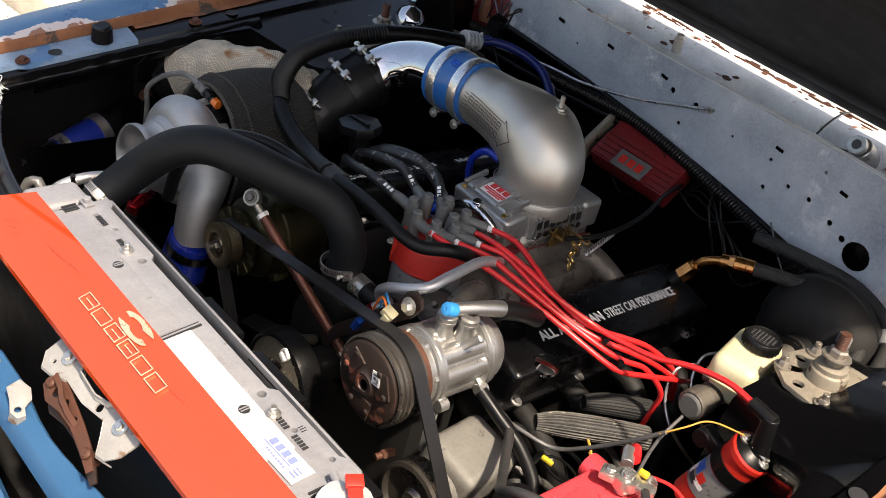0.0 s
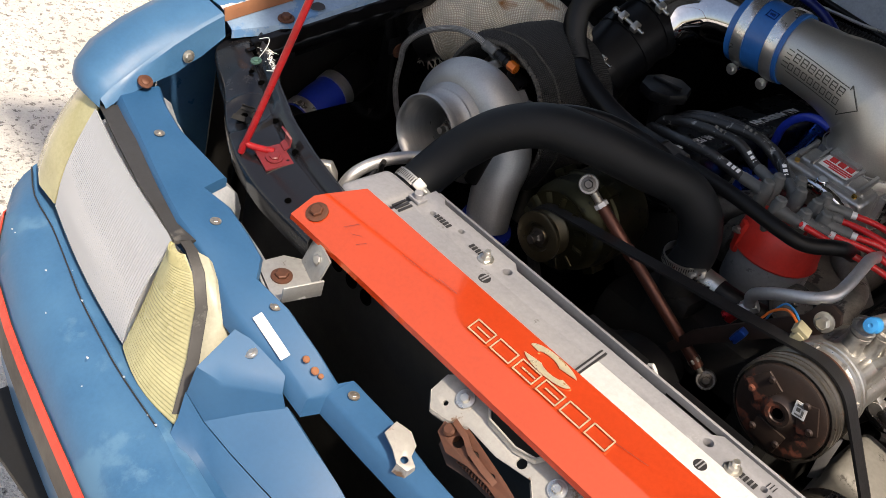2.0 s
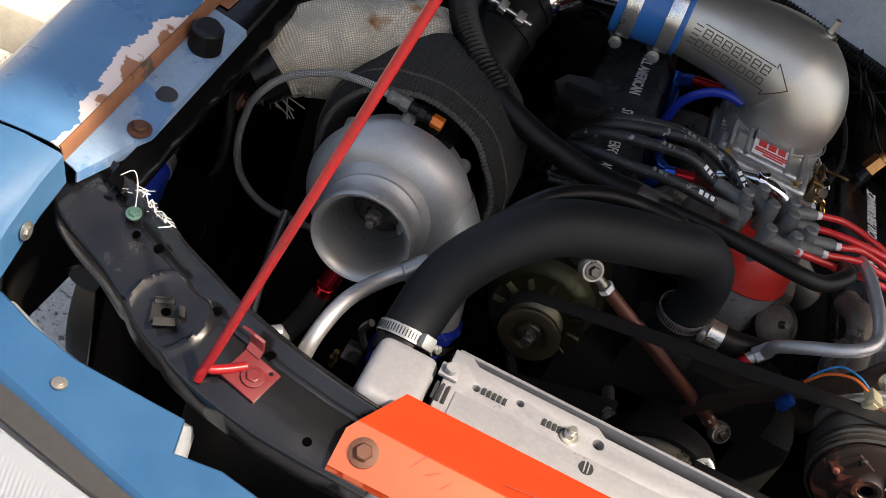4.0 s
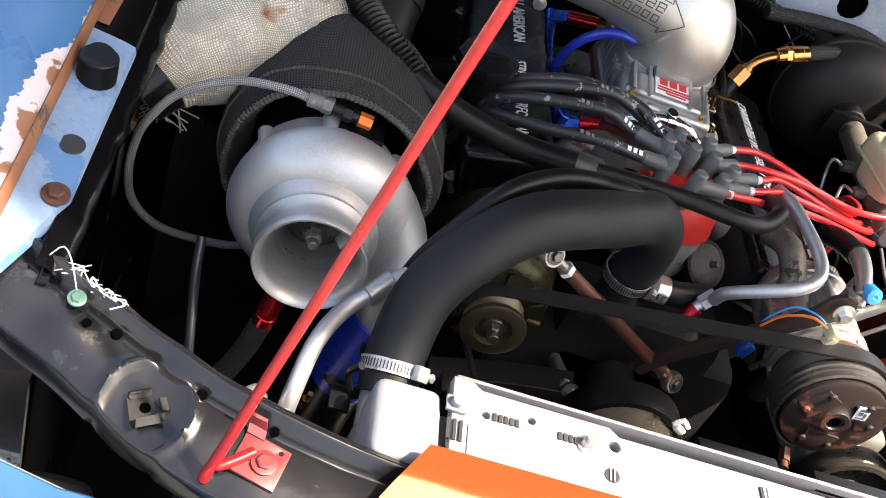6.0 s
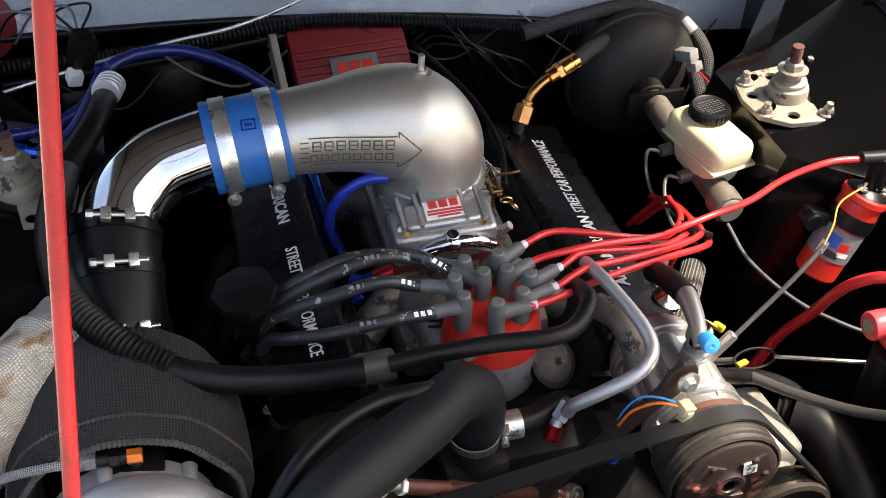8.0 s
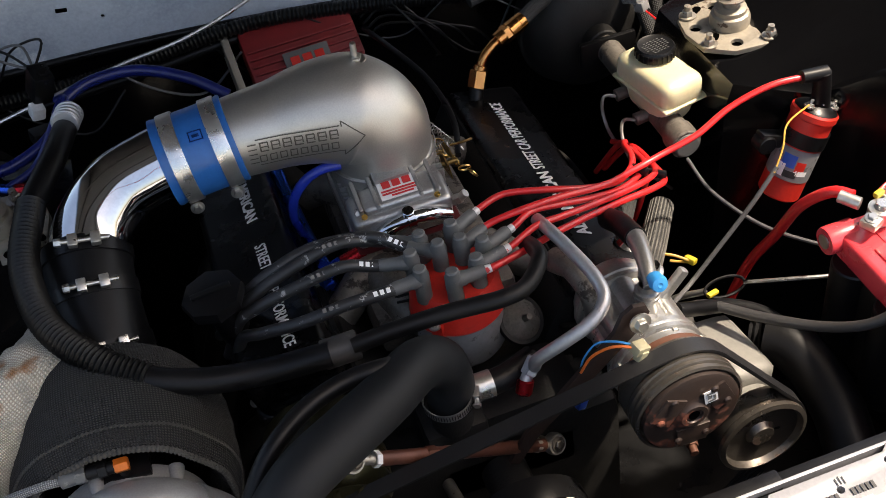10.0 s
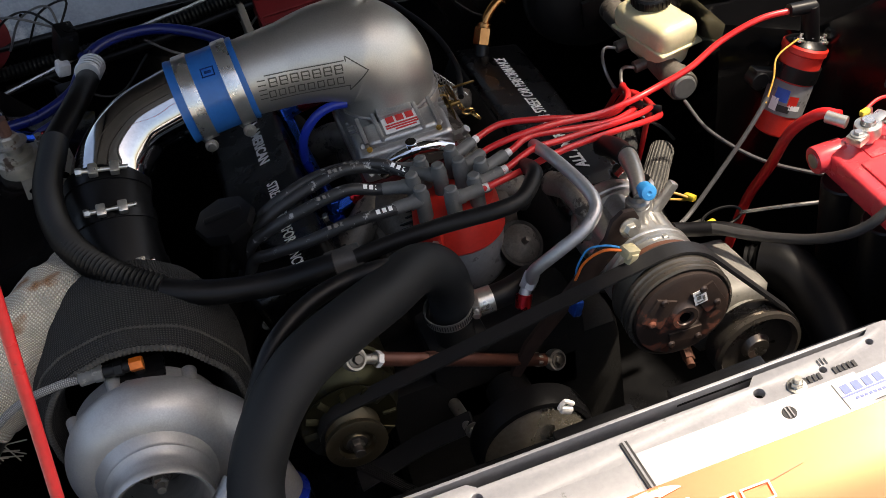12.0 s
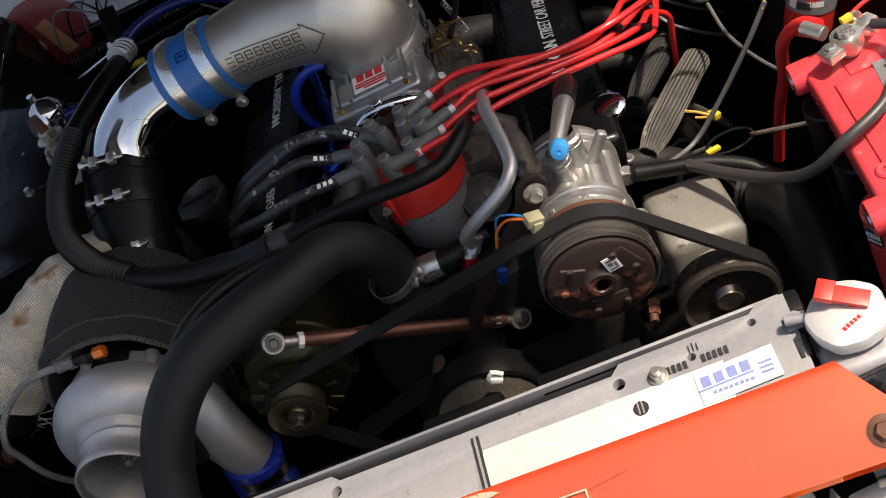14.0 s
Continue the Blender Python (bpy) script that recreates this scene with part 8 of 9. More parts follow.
# ---- driver's side of the bay ----
bst = thing("brake_booster", "round black brake booster on the bulkhead", "brake booster", (0.392, 1.14, 0.68))
BM = frame_at((0.392, 1.075, 0.795), (0, 1, 0))
part("front_shell", lathe([(0.03, 0), (0.07, 0.004), (0.10, 0.022), (0.112, 0.05), (0.1135, 0.062)], BM, 56), "cast_iron", bst)
part("crimped_rim", lathe([(0.1125, 0.058), (0.117, 0.060), (0.118, 0.066), (0.117, 0.072), (0.108, 0.074)], BM, 56), "cast_iron", bst)
part("rear_shell", lathe([(0.112, 0.072), (0.106, 0.080), (0.10, 0.13), (0, 0.13)], BM, 48), "cast_iron", bst)
part("mounting_neck", cyl((0.392, 1.085, 0.795), (0.392, 1.05, 0.795), 0.03), "cast_iron", bst)
mc = thing("master_cylinder", "aluminium brake master cylinder with a yellowed plastic reservoir", "master cylinder", (0.395, 0.9, 0.76))
part("body", joined(cyl((0.394, 1.06, 0.796), (0.394, 0.785, 0.787), 0.021), cyl((0.394, 0.80, 0.787), (0.394, 0.768, 0.786), 0.0245), *[cyl((0.394, y, 0.79), (0.355, y, 0.785), 0.010) for y in (0.86, 0.93)]), "intake_cast", mc, "stained aluminium cylinder")
part("end_plug", lathe([(0, 0.005), (0.017, 0.005), (0.0195, 0.003), (0.020, 0)], frame_at((0.394, 0.768, 0.786), (0, -1, 0)), 30), "boot_grey", mc, "stamped round end plug")
for y in (0.86, 0.93):
    part("brake_line", sweep([(0.355, y, 0.785), (0.335, y, 0.79), (0.32, y - 0.03, 0.78), (0.33, y - 0.05, 0.74), (0.37, y - 0.06, 0.70), (0.42, y, 0.62)], 0.0028, 8, step=0.006), "steel", mc)
RS = frame_at((0.400, 0.872, 0.832), (0.02, -0.03, 1), (1, 0, 0)) @ pose(0, 0, 0, 0, 0, 12)
res = part("reservoir", joined(box((0.076, 0.130, 0.050), RS @ Matrix.Translation((0, 0.0, 0.012)), 0.022, 5), box((0.080, 0.130, 0.005), RS @ Matrix.Translation((0, -0.002, -0.004)), 0.0022, 2), box((0.068, 0.108, 0.050), RS @ pose(0.0, -0.004, -0.024, 180, 0, 0), 0.020, 5, 0.82), cyl(RS @ Vector((0.006, 0.018, 0.02)), RS @ Vector((0.006, 0.018, 0.042)), 0.0275)), "brake_fluid", mc, "yellowed translucent plastic reservoir", angle=60)
CM = RS @ Matrix.Translation((0.006, 0.018, 0.038))
rc = part("reservoir_cap", lathe([(0.027, 0), (0.0295, 0.001), (0.030, 0.004), (0.0295, 0.015), (0.027, 0.018), (0.024, 0.0165), (0, 0.0165)], CM, 44), "black_plastic", res, "black ribbed cap")
for a in np.arange(0, 6.28, 0.2618).tolist():
    part("rib", box((0.003, 0.0025, 0.013), CM @ pose(0.0297 * math.cos(a), 0.0297 * math.sin(a), 0.008, 0, 0, math.degrees(a)), 0.0006), "black_plastic", mc)
bars("cap_print", rc, CM @ Matrix.Translation((0, 0, 0.0167)), [(x, y, 0.0035, 0.0012) for y in (-0.015, -0.0105, -0.006, -0.0015, 0.003, 0.0075, 0.012) for x in np.arange(-0.018, 0.019, 0.006).tolist() if x * x + y * y < 0.0004], "ink_grey")
part("mounting_flange", box((0.10, 0.012, 0.05), pose(0.393, 1.04, 0.795), 0.006), "black_satin", mc, "black flange")


def tower_plate(x, y, z, side, sx_, sy_):
    t = thing("camber_plate", "slotted steel camber plate bolted on the strut tower", "camber plate", (x, y, z), "strut tower plates")
    P = frame_at((x, y, z + 0.008), (-side * 0.03, -0.03, 1), (1, 0, 0))
    o = [(-0.082, 0.010), (-0.074, 0.050), (-0.040, 0.072), (0.02, 0.076), (0.062, 0.066), (0.082, 0.045), (0.084, -0.030), (0.070, -0.060), (0.02, -0.072), (-0.040, -0.064), (-0.076, -0.035)]
    holes = [(0.036, 0.016, 0.014), (0.022, -0.020, 0.012), (-0.062, 0.016, 0.009), (-0.012, 0.052, 0.010), (0.056, -0.030, 0.008), (-0.028, -0.046, 0.009)]
    pl_ = part("plate", slab([(side * a, b) for a, b in o], P, 0.008, 0.0015, [(side * a, b, r) for a, b, r in holes]), "tower_plate", t, "weathered yellow zinc plate")
    # black sheet under the plate: the shade behind its holes, put in as colour
    part("hole_backing", slab([(side * a * 0.9, b * 0.9) for a, b in o], P @ Matrix.Translation((0, 0, -0.0065)), 0.001), "hole_shade", pl_)
    for bx, by, a in ((0.060, 0.050, -35), (-0.058, -0.026, 40), (0.030, -0.056, 8), (-0.050, 0.052, 25)):
        m_ = P @ pose(side * bx, by, 0, 0, 0, side * a)
        part("slot", slab([(0.010 * math.cos(b) + (0.010 if math.cos(b) > 0 else -0.010), 0.0065 * math.sin(b)) for b in np.linspace(0.01, 2 * math.pi + 0.01, 20, endpoint=False).tolist()], m_ @ Matrix.Translation((0, 0, 0.0012)), 0.002), "hole_shade", pl_)
        b = part("bolt", joined(bolt_bm(m_ @ Vector((-0.010, 0, 0.0015)), (0, 0, 1), 0.0085, 0.010), cyl(m_ @ Vector((-0.010, 0, 0.008)), m_ @ Vector((-0.010, 0, 0.020)), 0.005)), "steel_worn", pl_)
    c = Vector((side * sx_, sy_, 0))
    part("spherical_bearing", lathe([(0.012, 0.030), (0.018, 0.030), (0.024, 0.027), (0.024, 0.020), (0.028, 0.018), (0.030, 0.012), (0.030, 0.0)], P @ Matrix.Translation(c), 36), "tower_plate", t, "bearing housing")
    part("strut_stud", joined(cyl(P @ (c + Vector((0, 0, 0.02))), P @ (c + Vector((0, 0, 0.050))), 0.012), bolt_bm(P @ (c + Vector((0, 0, 0.044))), (0, 0, 1), 0.0145, 0.014)), "steel_worn", t, "strut nut")
    part("stud_thread", sweep([P @ (c + Vector((0, 0, 0.05))), P @ (c + Vector((0, 0, 0.070))), P @ (c + Vector((0, 0, 0.084)))], 0.0078, 16, ridge=0.001, pitch=0.0028), "rusty_steel", t, "rusty threaded stud")


tower_plate(0.532, 0.874, 0.889, 1, -0.012, 0.004)
tower_plate(-0.574, 0.845, 0.935, -1, -0.012, 0.012)

coil = thing("ignition_coil", "red canister ignition coil with a colourful label clamped to the wing", "ignition coil", (0.495, 0.673, 0.72))
K0, K1 = Vector((0.493, 0.673, 0.728)), Vector((0.546, 0.679, 0.862))
kd = (K1 - K0).normalized()
KM = frame_at(K0, kd, (1, 0, 0))
can = part("canister", lathe([(0, 0), (0.028, 0), (0.031, 0.003), (0.031, 0.128), (0.0335, 0.130), (0.0335, 0.138), (0.031, 0.141)], KM, 40), "red_plastic", coil)
part("label_band", lathe([(0.0312, 0.035), (0.0316, 0.035), (0.0316, 0.085), (0.0312, 0.085)], KM, 40), "label_grey", coil, "grey label band")
FR = KM.to_3x3().inverted() @ Vector((-0.55, -0.8, 0.3))
fa = math.atan2(FR.y, FR.x)
for da, h, w, hh, mm in ((-0.25, 0.066, 0.020, 0.020, "label_blue"), (0.35, 0.060, 0.014, 0.016, "red_plastic"), (0.45, 0.05, 0.02, 0.008, "ink_white"), (-0.1, 0.046, 0.025, 0.010, "ink_black"), (-0.5, 0.05, 0.012, 0.02, "ink_white")):
    print_on("label_print", can, KM @ Matrix.Translation((0, 0, h)) @ Matrix.Rotation(fa + da, 4, "Z") @ frame_at((0.04, 0, 0), (1, 0, 0), (0, 1, 0)), [(0, 0, w, hh)], mm, 0.0009, reach=0.01)
part("top", lathe([(0.031, 0.139), (0.028, 0.143), (0.014, 0.150), (0.011, 0.162), (0, 0.162)], KM, 36), "black_plastic", coil, "black bakelite top")
for sx in (-1, 1):
    part("terminal", joined(cyl(KM @ Vector((sx * 0.02, -0.008, 0.141)), KM @ Vector((sx * 0.02, -0.008, 0.158)), 0.0028), bolt_bm(KM @ Vector((sx * 0.02, -0.008, 0.147)), kd, 0.0055, 0.005)), "zinc", coil)
part("mounting_clamp", joined(lathe([(0.0318, 0.088), (0.0335, 0.088), (0.0335, 0.110), (0.0318, 0.110)], KM, 36), box((0.05, 0.022, 0.02), frame_at(K0 + kd * 0.10 + Vector((-0.045, 0.01, 0)), kd), 0.004), cyl(K0 + kd * 0.10 + Vector((-0.06, -0.004, 0)), K0 + kd * 0.10 + Vector((-0.06, 0.02, 0)), 0.014), box((0.10, 0.006, 0.03), frame_at(K0 + kd * 0.10 + Vector((0.075, 0.02, 0)), kd), 0.002)), "black_satin", coil, "black clamp")
part("coil_wire", sweep([KM @ Vector((-0.02, -0.008, 0.152)), (0.482, 0.652, 0.872), (0.462, 0.628, 0.855), (0.440, 0.61, 0.832)], 0.0014, 7, step=0.004), "yellow_wire", coil, "yellow wire")
part("ring_terminal", box((0.03, 0.006, 0.0015), KM @ pose(0.008, -0.010, 0.1535, 0, 0, 15), 0.0005), "polished_wire", coil)
gw = thing("sensor_cable", "long grey cable hanging from the coil to the compressor", "cable", (0.35, 0.60, 0.70))
part("cable", sweep([(0.446, 0.614, 0.838), (0.409, 0.606, 0.795), (0.352, 0.598, 0.735), (0.305, 0.585, 0.700), (0.262, 0.55, 0.715), (0.235, 0.51, 0.745)], 0.0034, 9, step=0.006), "grey_wire", gw)
gw2 = thing("brake_cable", "thin grey tube running down the inner wing", "cable", (0.38, 0.6, 0.75))
part("cable", sweep([(0.392, 0.762, 0.765), (0.400, 0.70, 0.745), (0.43, 0.62, 0.735), (0.47, 0.56, 0.735), (0.52, 0.52, 0.73)], 0.0028, 8, step=0.006), "grey_wire", gw2)

# battery
bat = thing("battery", "battery with a bright red top, black case and worn label", "battery", (0.513, 0.345, 0.64))
part("case", joined(box((0.168, 0.2475, 0.165), pose(0.531, 0.3548, 0.7175), 0.012)), "black_plastic", bat, "black battery case")
for y in (0.265, 0.351, 0.4406):
    part("cell_bulge", cyl((0.456, y, 0.64), (0.456, y, 0.805), 0.030), "battery_red" if y < 0.3 else "black_plastic", bat, "red cell with a small printed label" if y < 0.3 else "")
topb = part("cover", joined(box((0.176, 0.2585, 0.040), pose(0.531, 0.3548, 0.820), 0.008, 3)), "battery_red", bat, "bright red cover")
for size, q in (((0.150, 0.139, 0.008), (0.538, 0.353, 0.8395)), ((0.05, 0.048, 0.008), (0.507, 0.449, 0.8385)), ((0.05, 0.044, 0.008), (0.516, 0.257, 0.8385))):
    part("raised_pad", box(size, pose(*q), 0.004, 2), "battery_red", topb)
for y in (0.238, 0.472):
    b = part("side_terminal", joined(lathe([(0.010, 0.0), (0.018, 0.0), (0.019, 0.003), (0.019, 0.04), (0, 0.04)], frame_at((0.429, y, 0.826), (1, 0, 0)), 28)), "battery_red", bat, "round side terminal boss")
    part("terminal_bore", lathe([(0, 0.003), (0.010, 0.003), (0.010, 0)], frame_at((0.430, y, 0.826), (-1, 0, 0)), 20), "steel", b)
bars("plus_mark", topb, pose(0.468, 0.470, 0.8402, 0, 0, 0), [(0, 0, 0.016, 0.004), (0, 0, 0.004, 0.016)], "dark_red")
LB = pose(0.549, 0.349, 0.8440, 0, 0, -4)
bl = part("label", box((0.095, 0.15, 0.0008), LB, 0.0002), "label_grey", bat, "scuffed grey and white label")
bars("label_print", bl, LB @ Matrix.Translation((0, -0.02, 0.0006)), [(0, 0, 0.085, 0.075)], "label_white")
bars("label_print", bl, LB @ Matrix.Translation((0, 0, 0.0014)), [(-0.02, -0.03, 0.010, 0.018), (0.0, -0.028, 0.010, 0.02), (0.02, -0.03, 0.010, 0.016), (-0.03, -0.052, 0.05, 0.004)], "ink_grey", 0.0004)
bars("label_print", bl, LB @ Matrix.Translation((0, 0, 0.0008)), [(-0.032 + 0.016 * i, 0.062 - 0.009 * j, 0.012, 0.0035) for i in range(5) for j in range(4)] + [(-0.02 + 0.013 * i, -0.066, 0.009, 0.005) for i in range(4)], "ink_black")
OV = frame_at((0.4300, 0.2490, 0.785), (-0.84, -0.54, 0), (0.54, -0.84, 0))
ov = part("maker_label", box((0.020, 0.022, 0.0012), OV, 0.0002), "ink_black", bat, "small black maker's label")
bars("label_print", ov, OV @ Matrix.Translation((0, 0, 0.0006)), [(-0.006 + 0.0042 * i, 0.004, 0.003, 0.008) for i in range(4)] + [(-0.007 + 0.0028 * i, -0.005, 0.002, 0.0035) for i in range(6)], "ink_white")
for x, y in ((0.464, 0.277), (0.586, 0.444)):
    part("vent_cap", lathe([(0.004, 0.002), (0.009, 0.003), (0.011, 0.001), (0.011, 0)], pose(x, y, 0.8405), 24), "battery_red", bat)


def post_clamp(x, y, turn, cable, name, label, mat_):
    c = thing("battery_clamp", label, "battery clamp", (x, y, 0.845), "battery clamps")
    P = pose(x, y, 0.852, 0, 0, turn)
    part("post", lathe([(0, 0.026), (0.008, 0.026), (0.009, 0.024), (0.0098, -0.008)], P, 26), "polished_wire", c)
    part("ring", joined(lathe([(0.010, 0.002), (0.0165, 0.002), (0.0175, 0.006), (0.0170, 0.018), (0.010, 0.019), (0.010, 0.002)], P, 30), box((0.03, 0.018, 0.014), P @ Matrix.Translation((0.024, 0, 0.010)), 0.003), box((0.024, 0.022, 0.012), P @ Matrix.Translation((-0.022, 0, 0.009)), 0.003)), mat_, c)
    part("bolt", joined(cyl(P @ Vector((0.026, -0.018, 0.010)), P @ Vector((0.026, 0.018, 0.010)), 0.004), bolt_bm(P @ Vector((0.026, 0.016, 0.010)), P.to_3x3() @ Vector((0, 1, 0)), 0.0075, 0.006)), "steel", c)
    part("cable_bolt", bolt_bm(P @ Vector((-0.022, 0.0, 0.015)), (0, 0, 1), 0.0065, 0.005), "steel", c)
    return c


post_clamp(0.495, 0.457, 25, None, "p", "corroded battery clamp with bolts on the positive post", "zinc")
post_clamp(0.516, 0.262, 80, None, "n", "grey lead battery clamp on the negative post", "dirty_alu")
part("strain_sleeve", cyl((0.478, 0.477, 0.866), (0.462, 0.500, 0.868), 0.0085), "steel", bat)
bc = thing("battery_cable", "red battery cable dropping from the positive clamp", "battery cable", (0.44, 0.55, 0.70))
part("cable", sweep([(0.478, 0.492, 0.868), (0.462, 0.516, 0.862), (0.442, 0.548, 0.82), (0.435, 0.585, 0.74), (0.42, 0.62, 0.66), (0.40, 0.64, 0.56)], 0.0078, 14, step=0.006), "red_wire", bc)
bw = thing("positive_wire", "thin red wire leaving the positive clamp", "wire", (0.52, 0.49, 0.86))
part("wire", sweep([(0.500, 0.481, 0.868), (0.54, 0.495, 0.872), (0.58, 0.488, 0.862), (0.64, 0.47, 0.84)], 0.0024, 8, step=0.006), "red_wire", bw)
part("crimp", box((0.014, 0.008, 0.008), pose(0.504, 0.478, 0.872, 0, 0, 15), 0.002), "ink_yellow", bw, "yellow crimp")
bg = thing("ground_strap", "grey sheathed cable lying over the battery top", "battery cable", (0.45, 0.38, 0.85))
part("cable", sweep([(0.524, 0.458, 0.868), (0.540, 0.436, 0.870), (0.532, 0.395, 0.866), (0.492, 0.345, 0.862), (0.440, 0.322, 0.854), (0.405, 0.335, 0.82), (0.372, 0.38, 0.785), (0.325, 0.44, 0.765), (0.28, 0.49, 0.76), (0.235, 0.495, 0.765)], [(0, 0.0056), (0.3, 0.0064), (1, 0.0075)], 14, step=0.006), "strap_grey", bg)
bn = thing("negative_cable", "black cable from the negative clamp", "battery cable", (0.46, 0.22, 0.80))
part("cable", sweep([(0.514, 0.240, 0.862), (0.503, 0.214, 0.846), (0.480, 0.180, 0.81), (0.45, 0.182, 0.76), (0.44, 0.19, 0.68)], 0.0085, 14, step=0.006), "rubber", bn)
h2 = thing("suction_hose", "black air-conditioning hose behind the compressor", "hose", (0.3, 0.48, 0.70))
part("hose", sweep([(0.225, 0.475, 0.790), (0.262, 0.482, 0.770), (0.31, 0.490, 0.745), (0.36, 0.480, 0.715), (0.392, 0.44, 0.685), (0.40, 0.38, 0.65), (0.39, 0.33, 0.56)], 0.0100, 14, step=0.006), "rubber", h2)
lrh = thing("lower_radiator_hose", "black moulded lower radiator hose with ribs", "hose", (0.37, 0.33, 0.62))
part("hose", sweep([(0.352, 0.462, 0.690), (0.372, 0.440, 0.690), (0.385, 0.40, 0.678), (0.385, 0.34, 0.66), (0.372, 0.27, 0.63), (0.365, 0.18, 0.60)], 0.034, 24), "rubber", lrh)
part("ribbed_end", sweep([(0.335, 0.475, 0.688), (0.36, 0.455, 0.690)], 0.022, 22, ridge=0.004, pitch=0.008), "rubber", lrh)


def strand_sleeve(line, radii, dark, pale, label, strands=22):
    """A knitted sleeve: a dark core with cords laid lengthwise over it."""
    s = thing("heat_sleeve", label, "cable sleeve", line[1], "knitted sleeves")
    part("core", sweep(line, radii, 24), dark, s)
    d = (Vector(line[-1]) - Vector(line[0])).normalized()
    v = d.cross(Vector((0, 0, 1))).normalized()
    u = v.cross(d)
    cords = []
    for i in range(strands):
        a = 2 * math.pi * i / strands
        cords.append(sweep([Vector(p) + (v * math.cos(a) + u * math.sin(a)) * (radii[min(j, len(radii) - 1)][1] * 0.97) for j, p in enumerate(line)], 0.0017, 5, step=0.02))
    tagged(part("cord_layer", joined(*cords), pale, s, "lengthwise cords"), kind="stuff")
    return s


strand_sleeve([(0.243, 0.612, 0.690), (0.262, 0.637, 0.693), (0.295, 0.682, 0.692), (0.326, 0.727, 0.689), (0.352, 0.765, 0.684)], [(0, 0.012), (0.2, 0.0185), (0.5, 0.020), (0.8, 0.019), (1, 0.0185)], "black_braid", "sleeve_pale", "pale knitted heat sleeve over a plug boot, frayed at its end")
strand_sleeve([(0.252, 0.712, 0.700), (0.270, 0.740, 0.702), (0.300, 0.786, 0.698), (0.325, 0.825, 0.690), (0.34, 0.86, 0.66)], [(0, 0.012), (0.2, 0.017), (0.5, 0.018), (0.8, 0.017), (1, 0.016)], "black_braid", "sleeve_dark", "black knitted heat sleeve over a plug boot")
dp = thing("dipstick", "dipstick with a black and yellow ring handle", "dipstick", (0.34, 0.56, 0.69))
part("ring_handle", sweep([(0.345 + 0.030 * math.cos(a) + 0.0 * math.sin(a), 0.56 + 0.012 * math.sin(a), 0.700 + 0.006 * math.sin(a)) for a in np.linspace(0, 2 * math.pi, 30).tolist()], 0.0022, 7, step=0.004), "black_plastic", dp)
part("tag", box((0.02, 0.008, 0.006), pose(0.322, 0.553, 0.703, 0, 10, 20), 0.002), "ink_yellow", dp, "yellow tag")
part("blade", sweep([(0.372, 0.556, 0.700), (0.43, 0.52, 0.715), (0.50, 0.49, 0.72)], 0.003, 8), "polished_wire", dp)
part("tube", sweep([(0.318, 0.565, 0.698), (0.28, 0.60, 0.66), (0.25, 0.62, 0.58)], 0.005, 10), "steel", dp)
yt = thing("injector_plug", "yellow looped wire with a plug beside the compressor", "wire", (0.26, 0.58, 0.72))
part("loop", sweep([(0.308, 0.668, 0.685), (0.322, 0.660, 0.682), (0.340, 0.650, 0.672), (0.336, 0.662, 0.662), (0.318, 0.670, 0.665)], 0.0022, 8, step=0.004), "yellow_wire", yt)
part("plug", box((0.012, 0.018, 0.010), pose(0.342, 0.652, 0.672, 0, 20, 30), 0.003), "ink_yellow", yt)
pv = thing("pcv_valve", "polished breather grommet on the valve cover", "valve", (0.215, 0.69, 0.80))
part("valve", lathe([(0.012, -0.01), (0.014, 0.0), (0.020, 0.003), (0.020, 0.009), (0.012, 0.012), (0, 0.013)], frame_at((0.225, 0.615, 0.785), (0.2, -0.2, 1)), 26), "chrome", pv)
for k in range(7):
    q = (0.245 + 0.03 * math.sin(2.1 * k), 0.50 + 0.045 * k, 0.66 + 0.012 * math.cos(3 * k))
    part("hard_line", sweep([q, (q[0] + 0.03, q[1] + 0.03, q[2] - 0.01), (q[0] + 0.05, q[1] + 0.08, q[2] - 0.06), (q[0] + 0.09, q[1] + 0.10, q[2] - 0.14)], 0.004 + 0.002 * (k % 3), 8, step=0.01), ("black_plastic", "steel", "rubber")[k % 3], eng)

# bronze hose end and braided hoses by the bulkhead
an = thing("hose_end_fitting", "bronze anodised angled hose end on the valve cover", "hose fitting", (0.17, 1.04, 0.82))
part("nut", joined(cyl((0.158, 1.028, 0.806), (0.170, 1.040, 0.830), 0.0155, seg=6), cyl((0.168, 1.038, 0.826), (0.174, 1.042, 0.836), 0.0125)), "an_bronze", an)
part("elbow", sweep([(0.172, 1.041, 0.832), (0.182, 1.046, 0.848), (0.200, 1.052, 0.860), (0.212, 1.056, 0.864)], 0.0085, 16), "an_bronze", an)
part("collar", joined(cyl((0.208, 1.055, 0.863), (0.224, 1.060, 0.868), 0.0135), cyl((0.222, 1.059, 0.8675), (0.232, 1.062, 0.870), 0.0150, seg=6), cyl((0.230, 1.061, 0.8695), (0.262, 1.074, 0.876), 0.0155, 0.0145), lathe([(0.013, -0.002), (0.0158, 0), (0.013, 0.002)], frame_at((0.250, 1.069, 0.8735), (0.9, 0.35, 0.18)), 24)), "an_bronze", an, "bronze collar")
part("breather_stub", cyl((0.152, 1.02, 0.79), (0.159, 1.029, 0.808), 0.012), "black_satin", an)
